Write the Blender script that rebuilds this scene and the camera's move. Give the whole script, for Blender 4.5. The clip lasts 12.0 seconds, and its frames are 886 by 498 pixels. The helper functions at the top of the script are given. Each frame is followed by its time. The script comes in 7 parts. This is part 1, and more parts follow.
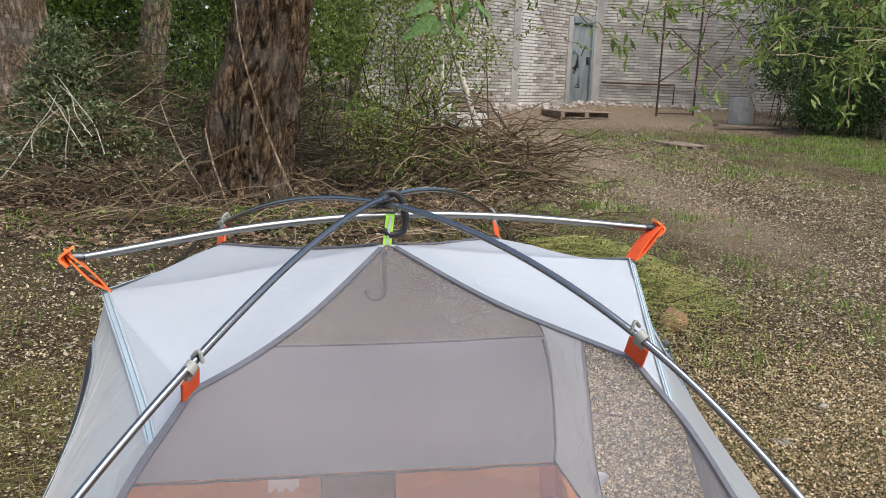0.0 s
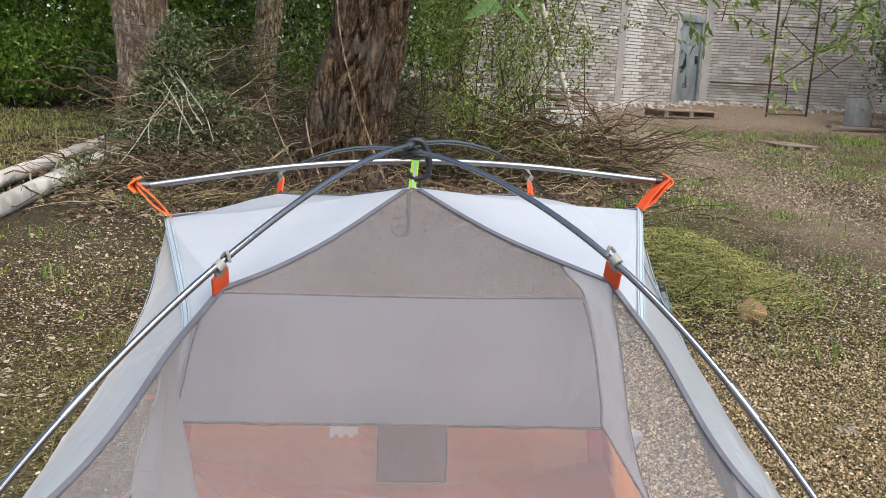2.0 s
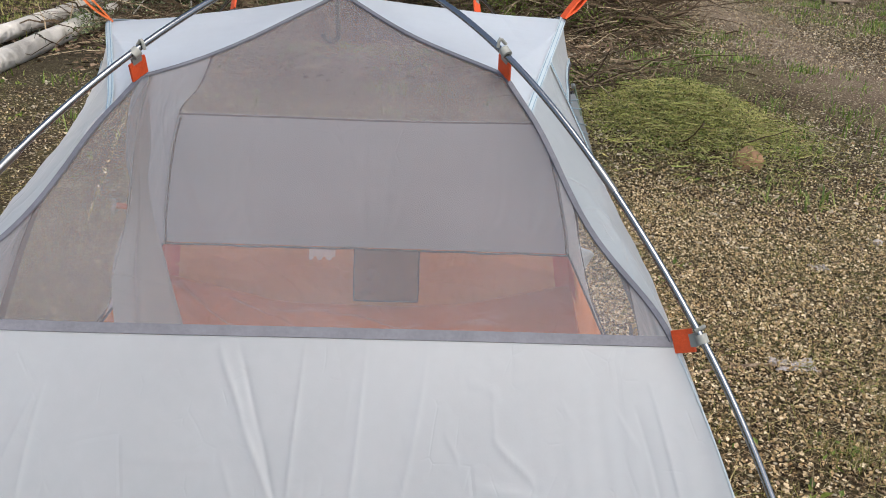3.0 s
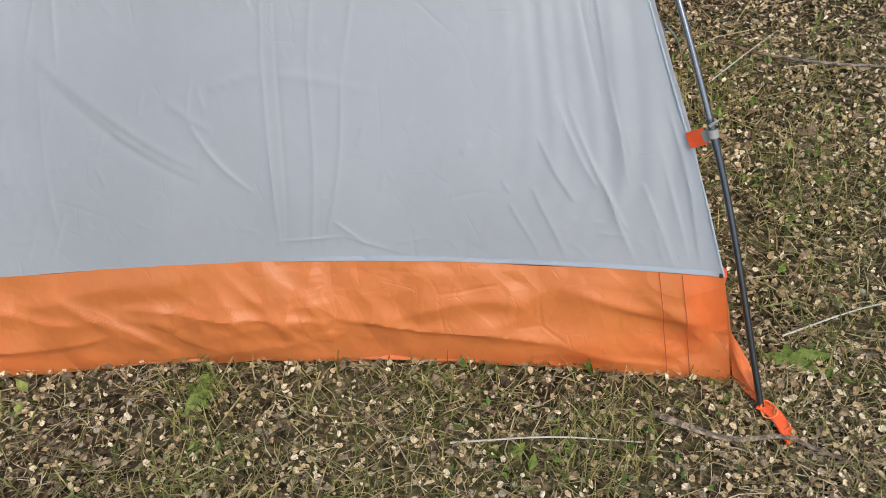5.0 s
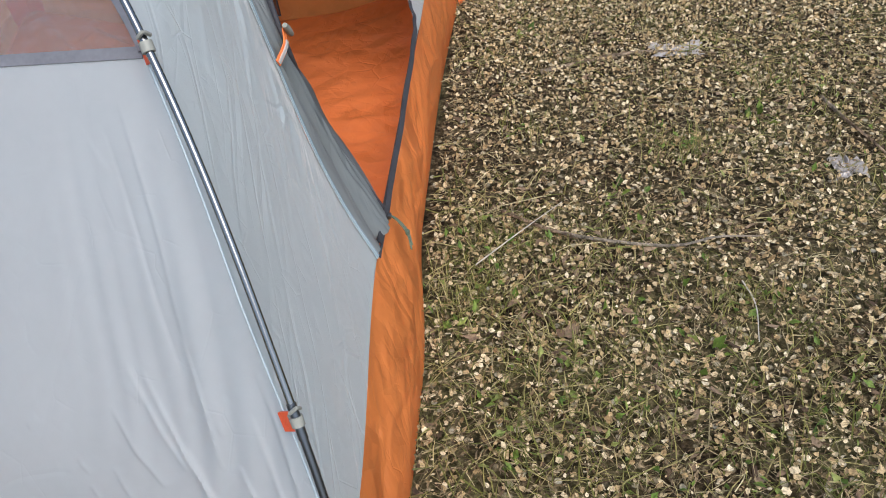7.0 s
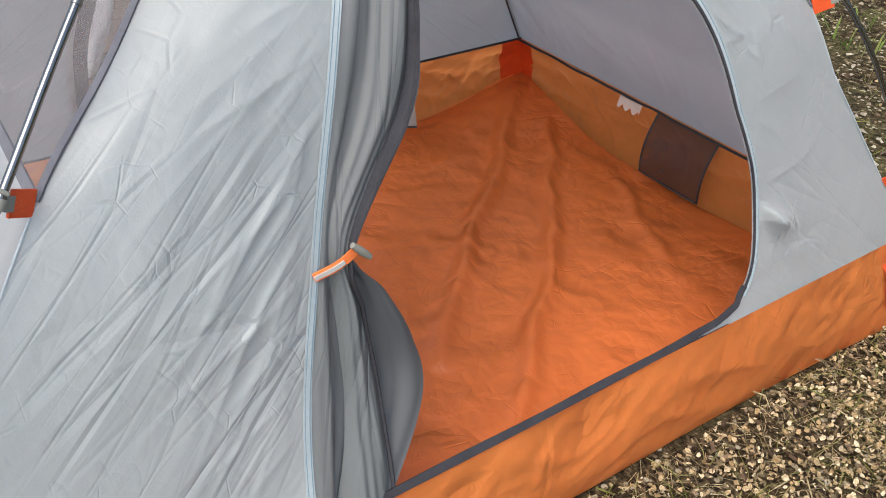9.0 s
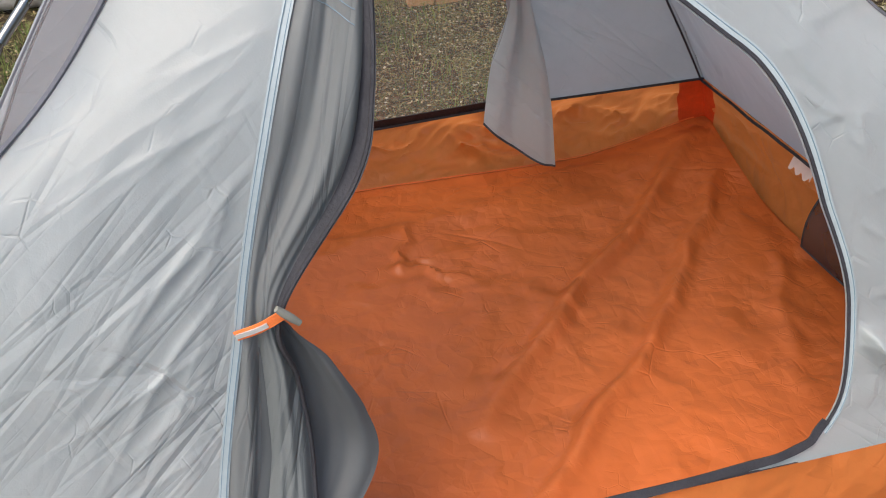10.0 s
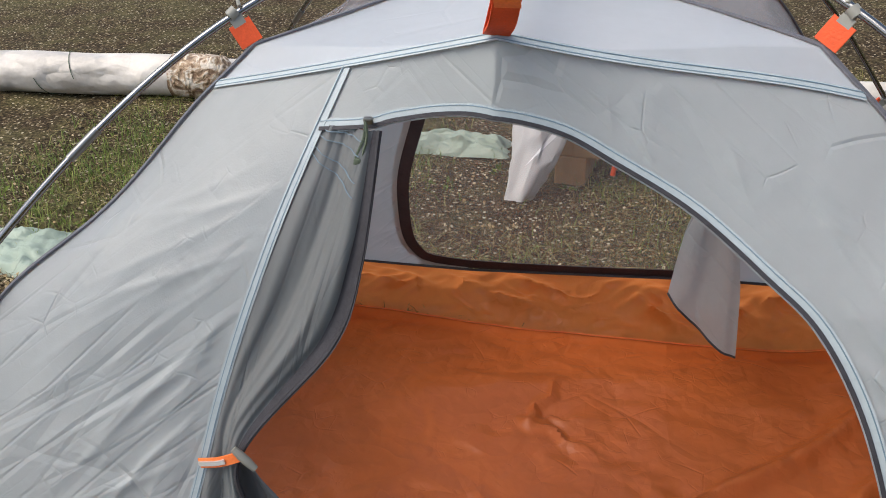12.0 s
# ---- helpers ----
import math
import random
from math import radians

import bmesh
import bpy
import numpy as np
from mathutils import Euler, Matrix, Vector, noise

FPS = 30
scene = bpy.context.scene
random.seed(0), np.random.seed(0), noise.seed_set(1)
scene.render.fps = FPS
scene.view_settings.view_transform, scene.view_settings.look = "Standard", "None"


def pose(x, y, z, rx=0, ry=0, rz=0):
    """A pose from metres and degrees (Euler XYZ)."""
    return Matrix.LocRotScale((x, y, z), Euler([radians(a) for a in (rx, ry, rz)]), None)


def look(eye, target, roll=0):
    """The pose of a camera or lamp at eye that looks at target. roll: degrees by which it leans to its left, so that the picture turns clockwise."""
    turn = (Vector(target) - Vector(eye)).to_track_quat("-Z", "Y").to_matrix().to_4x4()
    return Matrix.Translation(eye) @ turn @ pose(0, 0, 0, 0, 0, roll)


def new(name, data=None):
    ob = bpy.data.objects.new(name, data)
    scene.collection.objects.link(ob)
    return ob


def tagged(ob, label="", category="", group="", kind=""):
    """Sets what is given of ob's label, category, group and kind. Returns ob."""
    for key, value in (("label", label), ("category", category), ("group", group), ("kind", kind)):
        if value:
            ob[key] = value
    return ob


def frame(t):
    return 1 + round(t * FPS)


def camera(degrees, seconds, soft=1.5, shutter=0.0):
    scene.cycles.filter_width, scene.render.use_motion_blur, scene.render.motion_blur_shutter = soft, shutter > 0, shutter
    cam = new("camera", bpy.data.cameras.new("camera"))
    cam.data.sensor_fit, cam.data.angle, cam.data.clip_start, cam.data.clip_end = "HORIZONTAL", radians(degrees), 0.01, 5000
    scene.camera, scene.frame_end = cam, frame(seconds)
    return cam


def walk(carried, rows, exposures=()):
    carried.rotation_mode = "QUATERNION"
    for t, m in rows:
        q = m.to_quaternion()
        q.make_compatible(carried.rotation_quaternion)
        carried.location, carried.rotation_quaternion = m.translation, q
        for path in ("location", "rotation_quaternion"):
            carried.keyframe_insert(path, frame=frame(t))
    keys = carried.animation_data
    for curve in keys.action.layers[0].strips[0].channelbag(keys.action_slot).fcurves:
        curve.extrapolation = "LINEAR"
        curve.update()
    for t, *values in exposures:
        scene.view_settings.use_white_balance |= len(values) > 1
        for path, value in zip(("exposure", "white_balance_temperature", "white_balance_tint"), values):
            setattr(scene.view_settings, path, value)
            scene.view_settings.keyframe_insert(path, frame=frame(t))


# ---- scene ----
cam = camera(55.3, 12.0, soft=1.0)
PATH = [
    (0, (-0.169, -1.301, 1.355), (0.219, 0.619, 0.953), 2.3),
    (0.5, (-0.177, -1.281, 1.357), (0.209, 0.646, 0.985), 1.8),
    (1, (-0.141, -1.303, 1.346), (0.253, 0.624, 0.98), 1.4),
    (1.5, (-0.061, -1.401, 1.308), (0.2, 0.542, 0.914), 1.1),
    (2, (-0.05, -1.485, 1.294), (0.095, 0.467, 0.884), 2.6),
    (2.5, (-0.018, -1.552, 1.271), (0.092, 0.39, 0.808), 2.1),
    (3, (0.141, -1.625, 1.222), (0.215, 0.241, 0.506), 2.6),
    (3.5, (0.221, -1.729, 1.178), (0.187, 0.006, 0.185), 1.7),
    (3.7, (0.232, -1.774, 1.15), (0.183, -0.101, 0.056), 0.4),
    (5.3, (0.446, -1.9, 1.151), (0.223, -0.499, -0.259), -7.7),
    (5.5, (0.487, -1.9, 1.152), (0.261, -0.5, -0.258), -7.9),
    (6, (0.6, -1.857, 1.14), (0.376, -0.423, -0.236), -8.7),
    (6.5, (0.723, -1.649, 1.159), (0.501, -0.154, -0.151), -9.1),
    (7, (0.924, -1.508, 1.147), (0.702, 0.006, -0.141), -7.4),
    (7.5, (1.109, -1.401, 1.161), (0.598, 0.097, -0.062), -5.5),
    (7.7, (1.141, -1.298, 1.149), (0.535, 0.211, -0.016), -2.5),
    (9.3, (1.346, -0.593, 1.211), (-0.08, 0.228, 0.075), 2.3),
    (9.5, (1.314, -0.496, 1.202), (-0.15, 0.258, 0.067), 2.2),
    (10, (1.363, -0.298, 1.217), (-0.242, 0.07, 0.083), -1.8),
    (10.5, (1.336, -0.156, 1.226), (-0.346, -0.058, 0.148), -0.5),
    (11, (1.285, -0.065, 1.247), (-0.427, -0.107, 0.214), 0.1),
    (11.5, (1.288, 0.036, 1.278), (-0.433, -0.282, 0.31), -0.2),
    (12, (1.278, 0.099, 1.275), (-0.461, -0.267, 0.357), -0.9),
]
walk(cam, [(t, look(eye, target, roll)) for t, eye, target, roll in PATH], exposures=[(0, 1.34, 6600, 9), (2.5, 1.41, 6600, 10), (3.5, 0.92, 6550, 8), (5.5, 1.05, 6250, 8), (6.5, 1.05, 6200, 7), (7.5, 1.27, 6350, 7), (9.5, 1.32, 6750, 9), (10.5, 1.30, 6850, 10), (12, 1.10, 6850, 10)])

import functools

# ---- light ----
SUN_EL, SUN_AZ = 58.0, 151.0        # the sun stands high behind the start, veiled
world = bpy.data.worlds.new("sky_world")
scene.world = world
world.use_nodes = True
wn = world.node_tree
sky = wn.nodes.new("ShaderNodeTexSky")
sky.sky_type = "NISHITA"
sky.sun_disc = False
sky.sun_elevation, sky.sun_rotation = radians(SUN_EL), radians(SUN_AZ)
sky.air_density, sky.dust_density, sky.ozone_density = 1.0, 3.0, 1.0
wn.links.new(sky.outputs[0], wn.nodes["Background"].inputs[0])
wn.nodes["Background"].inputs[1].default_value = 0.115
sun_data = bpy.data.lights.new("sun", "SUN")
sun_data.energy, sun_data.angle, sun_data.color = 1.1, radians(48), (1.0, 0.965, 0.91)
sun = new("sun", sun_data)
az = radians(SUN_AZ)
sun.matrix_world = look((math.sin(az) * 30, math.cos(az) * 30, math.tan(radians(SUN_EL)) * 30), (0, 0, 0))

rng = np.random.default_rng(7)


# ---- materials ----
def material(name):
    m = bpy.data.materials.new(name)
    m.use_nodes = True
    t = m.node_tree
    return m, t, t.nodes["Principled BSDF"]


def node(t, kind, **values):
    n = t.nodes.new(kind)
    for k, v in values.items():
        n.inputs[k.replace("_", " ")].default_value = v
    return n


def ramp(t, fac, stops):
    r = t.nodes.new("ShaderNodeValToRGB")
    e = r.color_ramp.elements
    while len(e) < len(stops):
        e.new(0.5)
    for i, (p, c) in enumerate(stops):
        e[i].position = p
        e[i].color = (*c, 1)
    t.links.new(fac, r.inputs[0])
    return r.outputs[0]


def mixed(t, fac, a, b, mode="MIX"):
    n = t.nodes.new("ShaderNodeMix")
    n.data_type, n.blend_type = "RGBA", mode
    for sock, v in ((n.inputs[0], fac), (n.inputs[6], a), (n.inputs[7], b)):
        if isinstance(v, (int, float)):
            sock.default_value = v
        elif isinstance(v, tuple):
            sock.default_value = (*v, 1)
        else:
            t.links.new(v, sock)
    return n.outputs[2]


def math_node(t, op, a, b=0.0):
    n = t.nodes.new("ShaderNodeMath")
    n.operation = op
    for sock, v in ((n.inputs[0], a), (n.inputs[1], b)):
        if isinstance(v, (int, float)):
            sock.default_value = v
        else:
            t.links.new(v, sock)
    return n.outputs[0]


def coords(t, scale=(1, 1, 1), space="Object"):
    c = t.nodes.new("ShaderNodeTexCoord")
    m = t.nodes.new("ShaderNodeMapping")
    m.inputs["Scale"].default_value = scale
    t.links.new(c.outputs[space], m.inputs[0])
    return m.outputs[0]


def noise_fac(t, vec, scale, detail=4.0, rough=0.55, distort=0.0):
    n = node(t, "ShaderNodeTexNoise", Scale=scale, Detail=detail, Roughness=rough, Distortion=distort)
    t.links.new(vec, n.inputs["Vector"])
    return n.outputs["Fac"]


def voronoi(t, vec, scale, feature="DISTANCE_TO_EDGE", rand=1.0):
    n = t.nodes.new("ShaderNodeTexVoronoi")
    n.feature = feature
    n.inputs["Scale"].default_value = scale
    n.inputs["Randomness"].default_value = rand
    t.links.new(vec, n.inputs["Vector"])
    return n


def bumped(t, shader, height, strength, distance=0.01):
    b = t.nodes.new("ShaderNodeBump")
    b.inputs["Strength"].default_value = strength
    b.inputs["Distance"].default_value = distance
    t.links.new(height, b.inputs["Height"])
    t.links.new(b.outputs[0], shader.inputs["Normal"])
    return b.outputs[0]


def edge_lines(t, vec, scale, width):
    """Straight creases: the borders of random cells, as narrow valleys."""
    cell = voronoi(t, vec, scale)
    return math_node(t, "MINIMUM", cell.outputs["Distance"], width)


def streaks(t, across, along, freq, run, seed):
    """Long sharp creases: cells drawn out along one direction."""
    c = t.nodes.new("ShaderNodeCombineXYZ")
    t.links.new(math_node(t, "MULTIPLY", across, freq), c.inputs[0])
    t.links.new(math_node(t, "MULTIPLY", along, run), c.inputs[1])
    c.inputs[2].default_value = seed
    return edge_lines(t, c.outputs[0], 1.0, 0.045)


def cloth(name, colour, through_light=0.25, rough=0.5, crease=0.35, crease_scale=9.0, stretch=(1, 1, 1), mottle=0.06, spec=0.35, pull=None, crumple=0.0, sheen=0.0, soft=0.2):
    """Thin coated polyester: mottled, creased, and letting some light through. pull: axis, degrees and strength of its strain creases."""
    m, t, p = material(name)
    v = coords(t, stretch)
    big = noise_fac(t, v, 2.3, 5)
    fine = noise_fac(t, coords(t), 60, 3)
    dark = tuple(c * (1 - 2.2 * mottle) for c in colour)
    light = tuple(min(1, c * (1 + mottle)) for c in colour)
    col = mixed(t, 0.12, ramp(t, big, [(0.3, dark), (0.7, light)]), ramp(t, fine, [(0.3, dark), (0.7, light)]))
    t.links.new(col, p.inputs["Base Color"])
    p.inputs["Roughness"].default_value = rough
    p.inputs["Specular IOR Level"].default_value = spec
    p.inputs["Sheen Weight"].default_value = sheen
    p.inputs["Sheen Roughness"].default_value = 0.4
    warp = t.nodes.new("ShaderNodeVectorMath")
    warp.operation = "MULTIPLY_ADD"
    nz = node(t, "ShaderNodeTexNoise", Scale=3.0, Detail=3.0)
    t.links.new(v, nz.inputs["Vector"])
    t.links.new(nz.outputs["Color"], warp.inputs[0])
    warp.inputs[1].default_value = (0.07, 0.07, 0.07)
    t.links.new(v, warp.inputs[2])
    h = None
    for scale, weight, lo in ((crease_scale * 0.4, 7.0, 0.54), (crease_scale * 1.0, 4.2, 0.545), (crease_scale * 2.4, 2.0, 0.55)):
        line = edge_lines(t, warp.outputs[0], scale, 0.032)
        where = ramp(t, noise_fac(t, v, scale * 0.8, 2), [(lo, (0, 0, 0)), (lo + 0.12, (1, 1, 1))])
        one = math_node(t, "MULTIPLY", math_node(t, "MULTIPLY", line, where), weight)
        h = one if h is None else math_node(t, "ADD", h, one)
    h = math_node(t, "ADD", h, math_node(t, "MULTIPLY", noise_fac(t, v, crease_scale * 0.8, 3, 0.5), soft))
    if pull:
        axis, degrees, strength = pull
        sep = t.nodes.new("ShaderNodeSeparateXYZ")
        t.links.new(coords(t), sep.inputs[0])
        a, b = sep.outputs[axis], sep.outputs[2]
        if axis == 1:                             # the pull turns about beyond the door's hinge
            a = math_node(t, "MULTIPLY", math_node(t, "ABSOLUTE", math_node(t, "ADD", a, 0.1)), -1.0)
        cs, sn = math.cos(radians(degrees)), math.sin(radians(degrees))
        along = math_node(t, "ADD", math_node(t, "MULTIPLY", a, cs), math_node(t, "MULTIPLY", b, sn))
        across = math_node(t, "SUBTRACT", math_node(t, "MULTIPLY", b, cs), math_node(t, "MULTIPLY", a, sn))
        where = ramp(t, noise_fac(t, coords(t), 3.2, 2), [(0.38, (0.15, 0.15, 0.15)), (0.62, (1, 1, 1))])
        for freq, run, w in ((9.0, 0.9, 13.0), (19.0, 2.2, 6.0), (40.0, 6.0, 1.5)):
            k = math_node(t, "MULTIPLY", streaks(t, across, along, freq, run, freq), w * strength)
            h = math_node(t, "ADD", h, math_node(t, "MULTIPLY", k, where))
    if crumple:                                   # facets of crinkled sheet: flats between sharp ridges
        patch = ramp(t, noise_fac(t, coords(t), 4.0, 2), [(0.40, (0.25, 0.25, 0.25)), (0.62, (1, 1, 1))])
        for scale, w, turn in ((4.5, 0.55, 0.4), (9.0, 0.42, 1.1), (19.0, 0.16, 2.0)):
            tilt = t.nodes.new("ShaderNodeMapping")
            tilt.inputs["Rotation"].default_value = (turn, 0.7 * turn, turn)
            t.links.new(warp.outputs[0], tilt.inputs[0])
            cell = voronoi(t, tilt.outputs[0], scale, "F1")
            cell.distance = "CHEBYCHEV"
            h = math_node(t, "ADD", h, math_node(t, "MULTIPLY", math_node(t, "MULTIPLY", cell.outputs["Distance"], patch), -4.0 * w * crumple))
    h = math_node(t, "ADD", h, math_node(t, "MULTIPLY", noise_fac(t, coords(t), 420, 1), 0.012))
    normal = bumped(t, p, h, crease, 0.012)
    tr = t.nodes.new("ShaderNodeBsdfTranslucent")
    t.links.new(col, tr.inputs["Color"])
    t.links.new(normal, tr.inputs["Normal"])
    mx = t.nodes.new("ShaderNodeMixShader")
    mx.inputs[0].default_value = through_light
    t.links.new(p.outputs[0], mx.inputs[1])
    t.links.new(tr.outputs[0], mx.inputs[2])
    t.links.new(mx.outputs[0], t.nodes["Material Output"].inputs["Surface"])
    return m


def netting(name, colour, cover):
    """Fine insect netting: part thread, part hole."""
    m, t, p = material(name)
    v = coords(t)
    n = noise_fac(t, v, 7, 3)
    t.links.new(ramp(t, n, [(0.3, tuple(c * 0.9 for c in colour)), (0.7, tuple(c * 1.08 for c in colour))]), p.inputs["Base Color"])
    p.inputs["Roughness"].default_value = 0.7
    p.inputs["Specular IOR Level"].default_value = 0.1
    tl = t.nodes.new("ShaderNodeBsdfTranslucent")
    tl.inputs["Color"].default_value = (*colour, 1)
    half = t.nodes.new("ShaderNodeMixShader")
    half.inputs[0].default_value = 0.3
    t.links.new(p.outputs[0], half.inputs[1])
    t.links.new(tl.outputs[0], half.inputs[2])
    hole = t.nodes.new("ShaderNodeBsdfTransparent")
    mx = t.nodes.new("ShaderNodeMixShader")
    t.links.new(math_node(t, "ADD", math_node(t, "MULTIPLY", n, 0.1), cover - 0.05), mx.inputs[0])
    t.links.new(hole.outputs[0], mx.inputs[1])
    t.links.new(half.outputs[0], mx.inputs[2])
    t.links.new(mx.outputs[0], t.nodes["Material Output"].inputs["Surface"])
    return m


def plain(name, colour, rough=0.6, metal=0.0, scale=25, spread=0.15, bump=0.1, stretch=(1, 1, 1), spec=0.4):
    m, t, p = material(name)
    v = coords(t, stretch)
    a = noise_fac(t, v, scale, 5)
    b = noise_fac(t, v, scale * 0.13, 3)
    lo = tuple(c * (1 - spread) for c in colour)
    hi = tuple(min(1, c * (1 + spread)) for c in colour)
    t.links.new(mixed(t, 0.5, ramp(t, a, [(0.3, lo), (0.7, hi)]), ramp(t, b, [(0.35, lo), (0.65, hi)])), p.inputs["Base Color"])
    p.inputs["Roughness"].default_value = rough
    p.inputs["Metallic"].default_value = metal
    p.inputs["Specular IOR Level"].default_value = spec
    if bump:
        bumped(t, p, a, bump, 0.01)
    return m


def leafy(name, colours, through_light=0.35, rough=0.5, grain=110.0, depth=0.45):
    """Leaves, blades or seeds: each island its own tint, mottled within."""
    m, t, p = material(name)
    g = t.nodes.new("ShaderNodeNewGeometry")
    col = ramp(t, g.outputs["Random Per Island"], [(i / (len(colours) - 1), c) for i, c in enumerate(colours)])
    spots = ramp(t, noise_fac(t, coords(t), grain, 3, 0.6), [(0.32, (1 - depth,) * 3), (0.50, (1.0, 1.0, 1.0)), (0.68, (1 + 0.6 * depth,) * 3)])
    col = mixed(t, 1.0, col, spots, "MULTIPLY")
    t.links.new(col, p.inputs["Base Color"])
    p.inputs["Roughness"].default_value = rough
    p.inputs["Specular IOR Level"].default_value = 0.3
    if through_light:
        tr = t.nodes.new("ShaderNodeBsdfTranslucent")
        t.links.new(col, tr.inputs["Color"])
        mx = t.nodes.new("ShaderNodeMixShader")
        mx.inputs[0].default_value = through_light
        t.links.new(p.outputs[0], mx.inputs[1])
        t.links.new(tr.outputs[0], mx.inputs[2])
        t.links.new(mx.outputs[0], t.nodes["Material Output"].inputs["Surface"])
    return m


def bark(name, dark, light, scale=9.0, depth=1.0):
    """Furrowed bark: long broken plates with fine cracks across them."""
    m, t, p = material(name)
    plate = noise_fac(t, coords(t, (1, 1, 0.30)), scale, 5, 0.6, 0.5)
    ridge = math_node(t, "MINIMUM", math_node(t, "MULTIPLY", math_node(t, "ABSOLUTE", math_node(t, "SUBTRACT", plate, 0.5)), 5.0), 0.8)
    fibre = noise_fac(t, coords(t, (1, 1, 0.35)), scale * 4.5, 5, 0.7, 0.3)
    crack = noise_fac(t, coords(t, (0.7, 0.7, 1.6)), scale * 3.0, 4, 0.65)
    h = math_node(t, "ADD", math_node(t, "MULTIPLY", ridge, 0.45), math_node(t, "ADD", math_node(t, "MULTIPLY", fibre, 0.45), math_node(t, "MULTIPLY", crack, 0.25)))
    patch = noise_fac(t, coords(t), 2.6, 5)
    mid = tuple(a * 0.55 + b * 0.45 for a, b in zip(dark, light))
    c = ramp(t, h, [(0.34, dark), (0.56, mid), (0.80, light)])
    grey = sum(light) / 3
    c = mixed(t, ramp(t, patch, [(0.45, (0, 0, 0)), (0.65, (0.45, 0.45, 0.45))]), c, (grey * 0.62, grey * 0.62, grey * 0.55))
    t.links.new(c, p.inputs["Base Color"])
    p.inputs["Roughness"].default_value = 0.95
    p.inputs["Specular IOR Level"].default_value = 0.1
    bumped(t, p, h, depth, 0.03)
    return m


def earth():
    """Trodden soil with dry litter, paler on the dirt track, greener beside it."""
    m, t, p = material("earth")
    v = coords(t)
    big = noise_fac(t, v, 0.55, 5)
    mid = noise_fac(t, v, 3.5, 6, 0.65)
    grit = noise_fac(t, v, 55, 5, 0.7)
    soil = ramp(t, grit, [(0.40, (0.012, 0.008, 0.005)), (0.54, (0.06, 0.042, 0.022)), (0.68, (0.23, 0.17, 0.10))])
    track = ramp(t, grit, [(0.3, (0.075, 0.054, 0.036)), (0.55, (0.165, 0.122, 0.085)), (0.75, (0.29, 0.235, 0.17))])
    green = ramp(t, grit, [(0.36, (0.028, 0.026, 0.010)), (0.7, (0.17, 0.15, 0.068))])
    sep = t.nodes.new("ShaderNodeSeparateXYZ")
    t.links.new(v, sep.inputs[0])
    x, y = sep.outputs[0], sep.outputs[1]
    off = math_node(t, "ABSOLUTE", math_node(t, "ADD", math_node(t, "SUBTRACT", x, math_node(t, "ADD", math_node(t, "MULTIPLY", y, 0.06), 3.35)), math_node(t, "MULTIPLY", math_node(t, "SUBTRACT", mid, 0.5), 1.2)))
    on_track = ramp(t, off, [(0.0, (1, 1, 1)), (0.9, (0, 0, 0))])
    near = ramp(t, math_node(t, "MULTIPLY", y, 0.1), [(0.3, (0, 0, 0)), (0.5, (1, 1, 1))])
    c = mixed(t, ramp(t, math_node(t, "ADD", math_node(t, "MULTIPLY", mid, 0.6), math_node(t, "MULTIPLY", big, 0.4)), [(0.46, (0, 0, 0)), (0.58, (0.8, 0.8, 0.8))]), soil, green)
    yard = ramp(t, math_node(t, "ADD", math_node(t, "MULTIPLY", y, 0.05), math_node(t, "MULTIPLY", mid, 0.12)), [(0.70, (0, 0, 0)), (0.78, (1, 1, 1))])
    c = mixed(t, math_node(t, "MULTIPLY", on_track, near), c, track)
    c = mixed(t, yard, c, track)
    # dark leaf mould under the trees; their shade is put into this colour too
    shaded_mould = math_node(t, "MULTIPLY", ramp(t, math_node(t, "ADD", math_node(t, "MULTIPLY", x, 0.1), math_node(t, "MULTIPLY", mid, 0.1)), [(0.06, (1, 1, 1)), (0.16, (0, 0, 0))]), near)
    c = mixed(t, shaded_mould, c, ramp(t, grit, [(0.32, (0.016, 0.012, 0.008)), (0.55, (0.05, 0.04, 0.024)), (0.75, (0.13, 0.11, 0.07))]))
    cell = voronoi(t, v, 48, "F1")
    chip = ramp(t, cell.outputs["Distance"], [(0.24, (1, 1, 1)), (0.34, (0, 0, 0))])
    pick = node(t, "ShaderNodeTexWhiteNoise")
    t.links.new(cell.outputs["Position"], pick.inputs["Vector"])
    some = ramp(t, pick.outputs["Value"], [(0.42, (0, 0, 0)), (0.46, (1, 1, 1))])
    c = mixed(t, math_node(t, "MULTIPLY", math_node(t, "MULTIPLY", chip, some), math_node(t, "SUBTRACT", 1.0, shaded_mould)), c, ramp(t, pick.outputs["Value"], [(0.45, (0.22, 0.17, 0.10)), (0.7, (0.34, 0.285, 0.19)), (1.0, (0.58, 0.52, 0.39))]))
    t.links.new(c, p.inputs["Base Color"])
    p.inputs["Roughness"].default_value = 0.95
    p.inputs["Specular IOR Level"].default_value = 0.1
    bumped(t, p, math_node(t, "ADD", grit, mid), 0.8, 0.02)
    return m


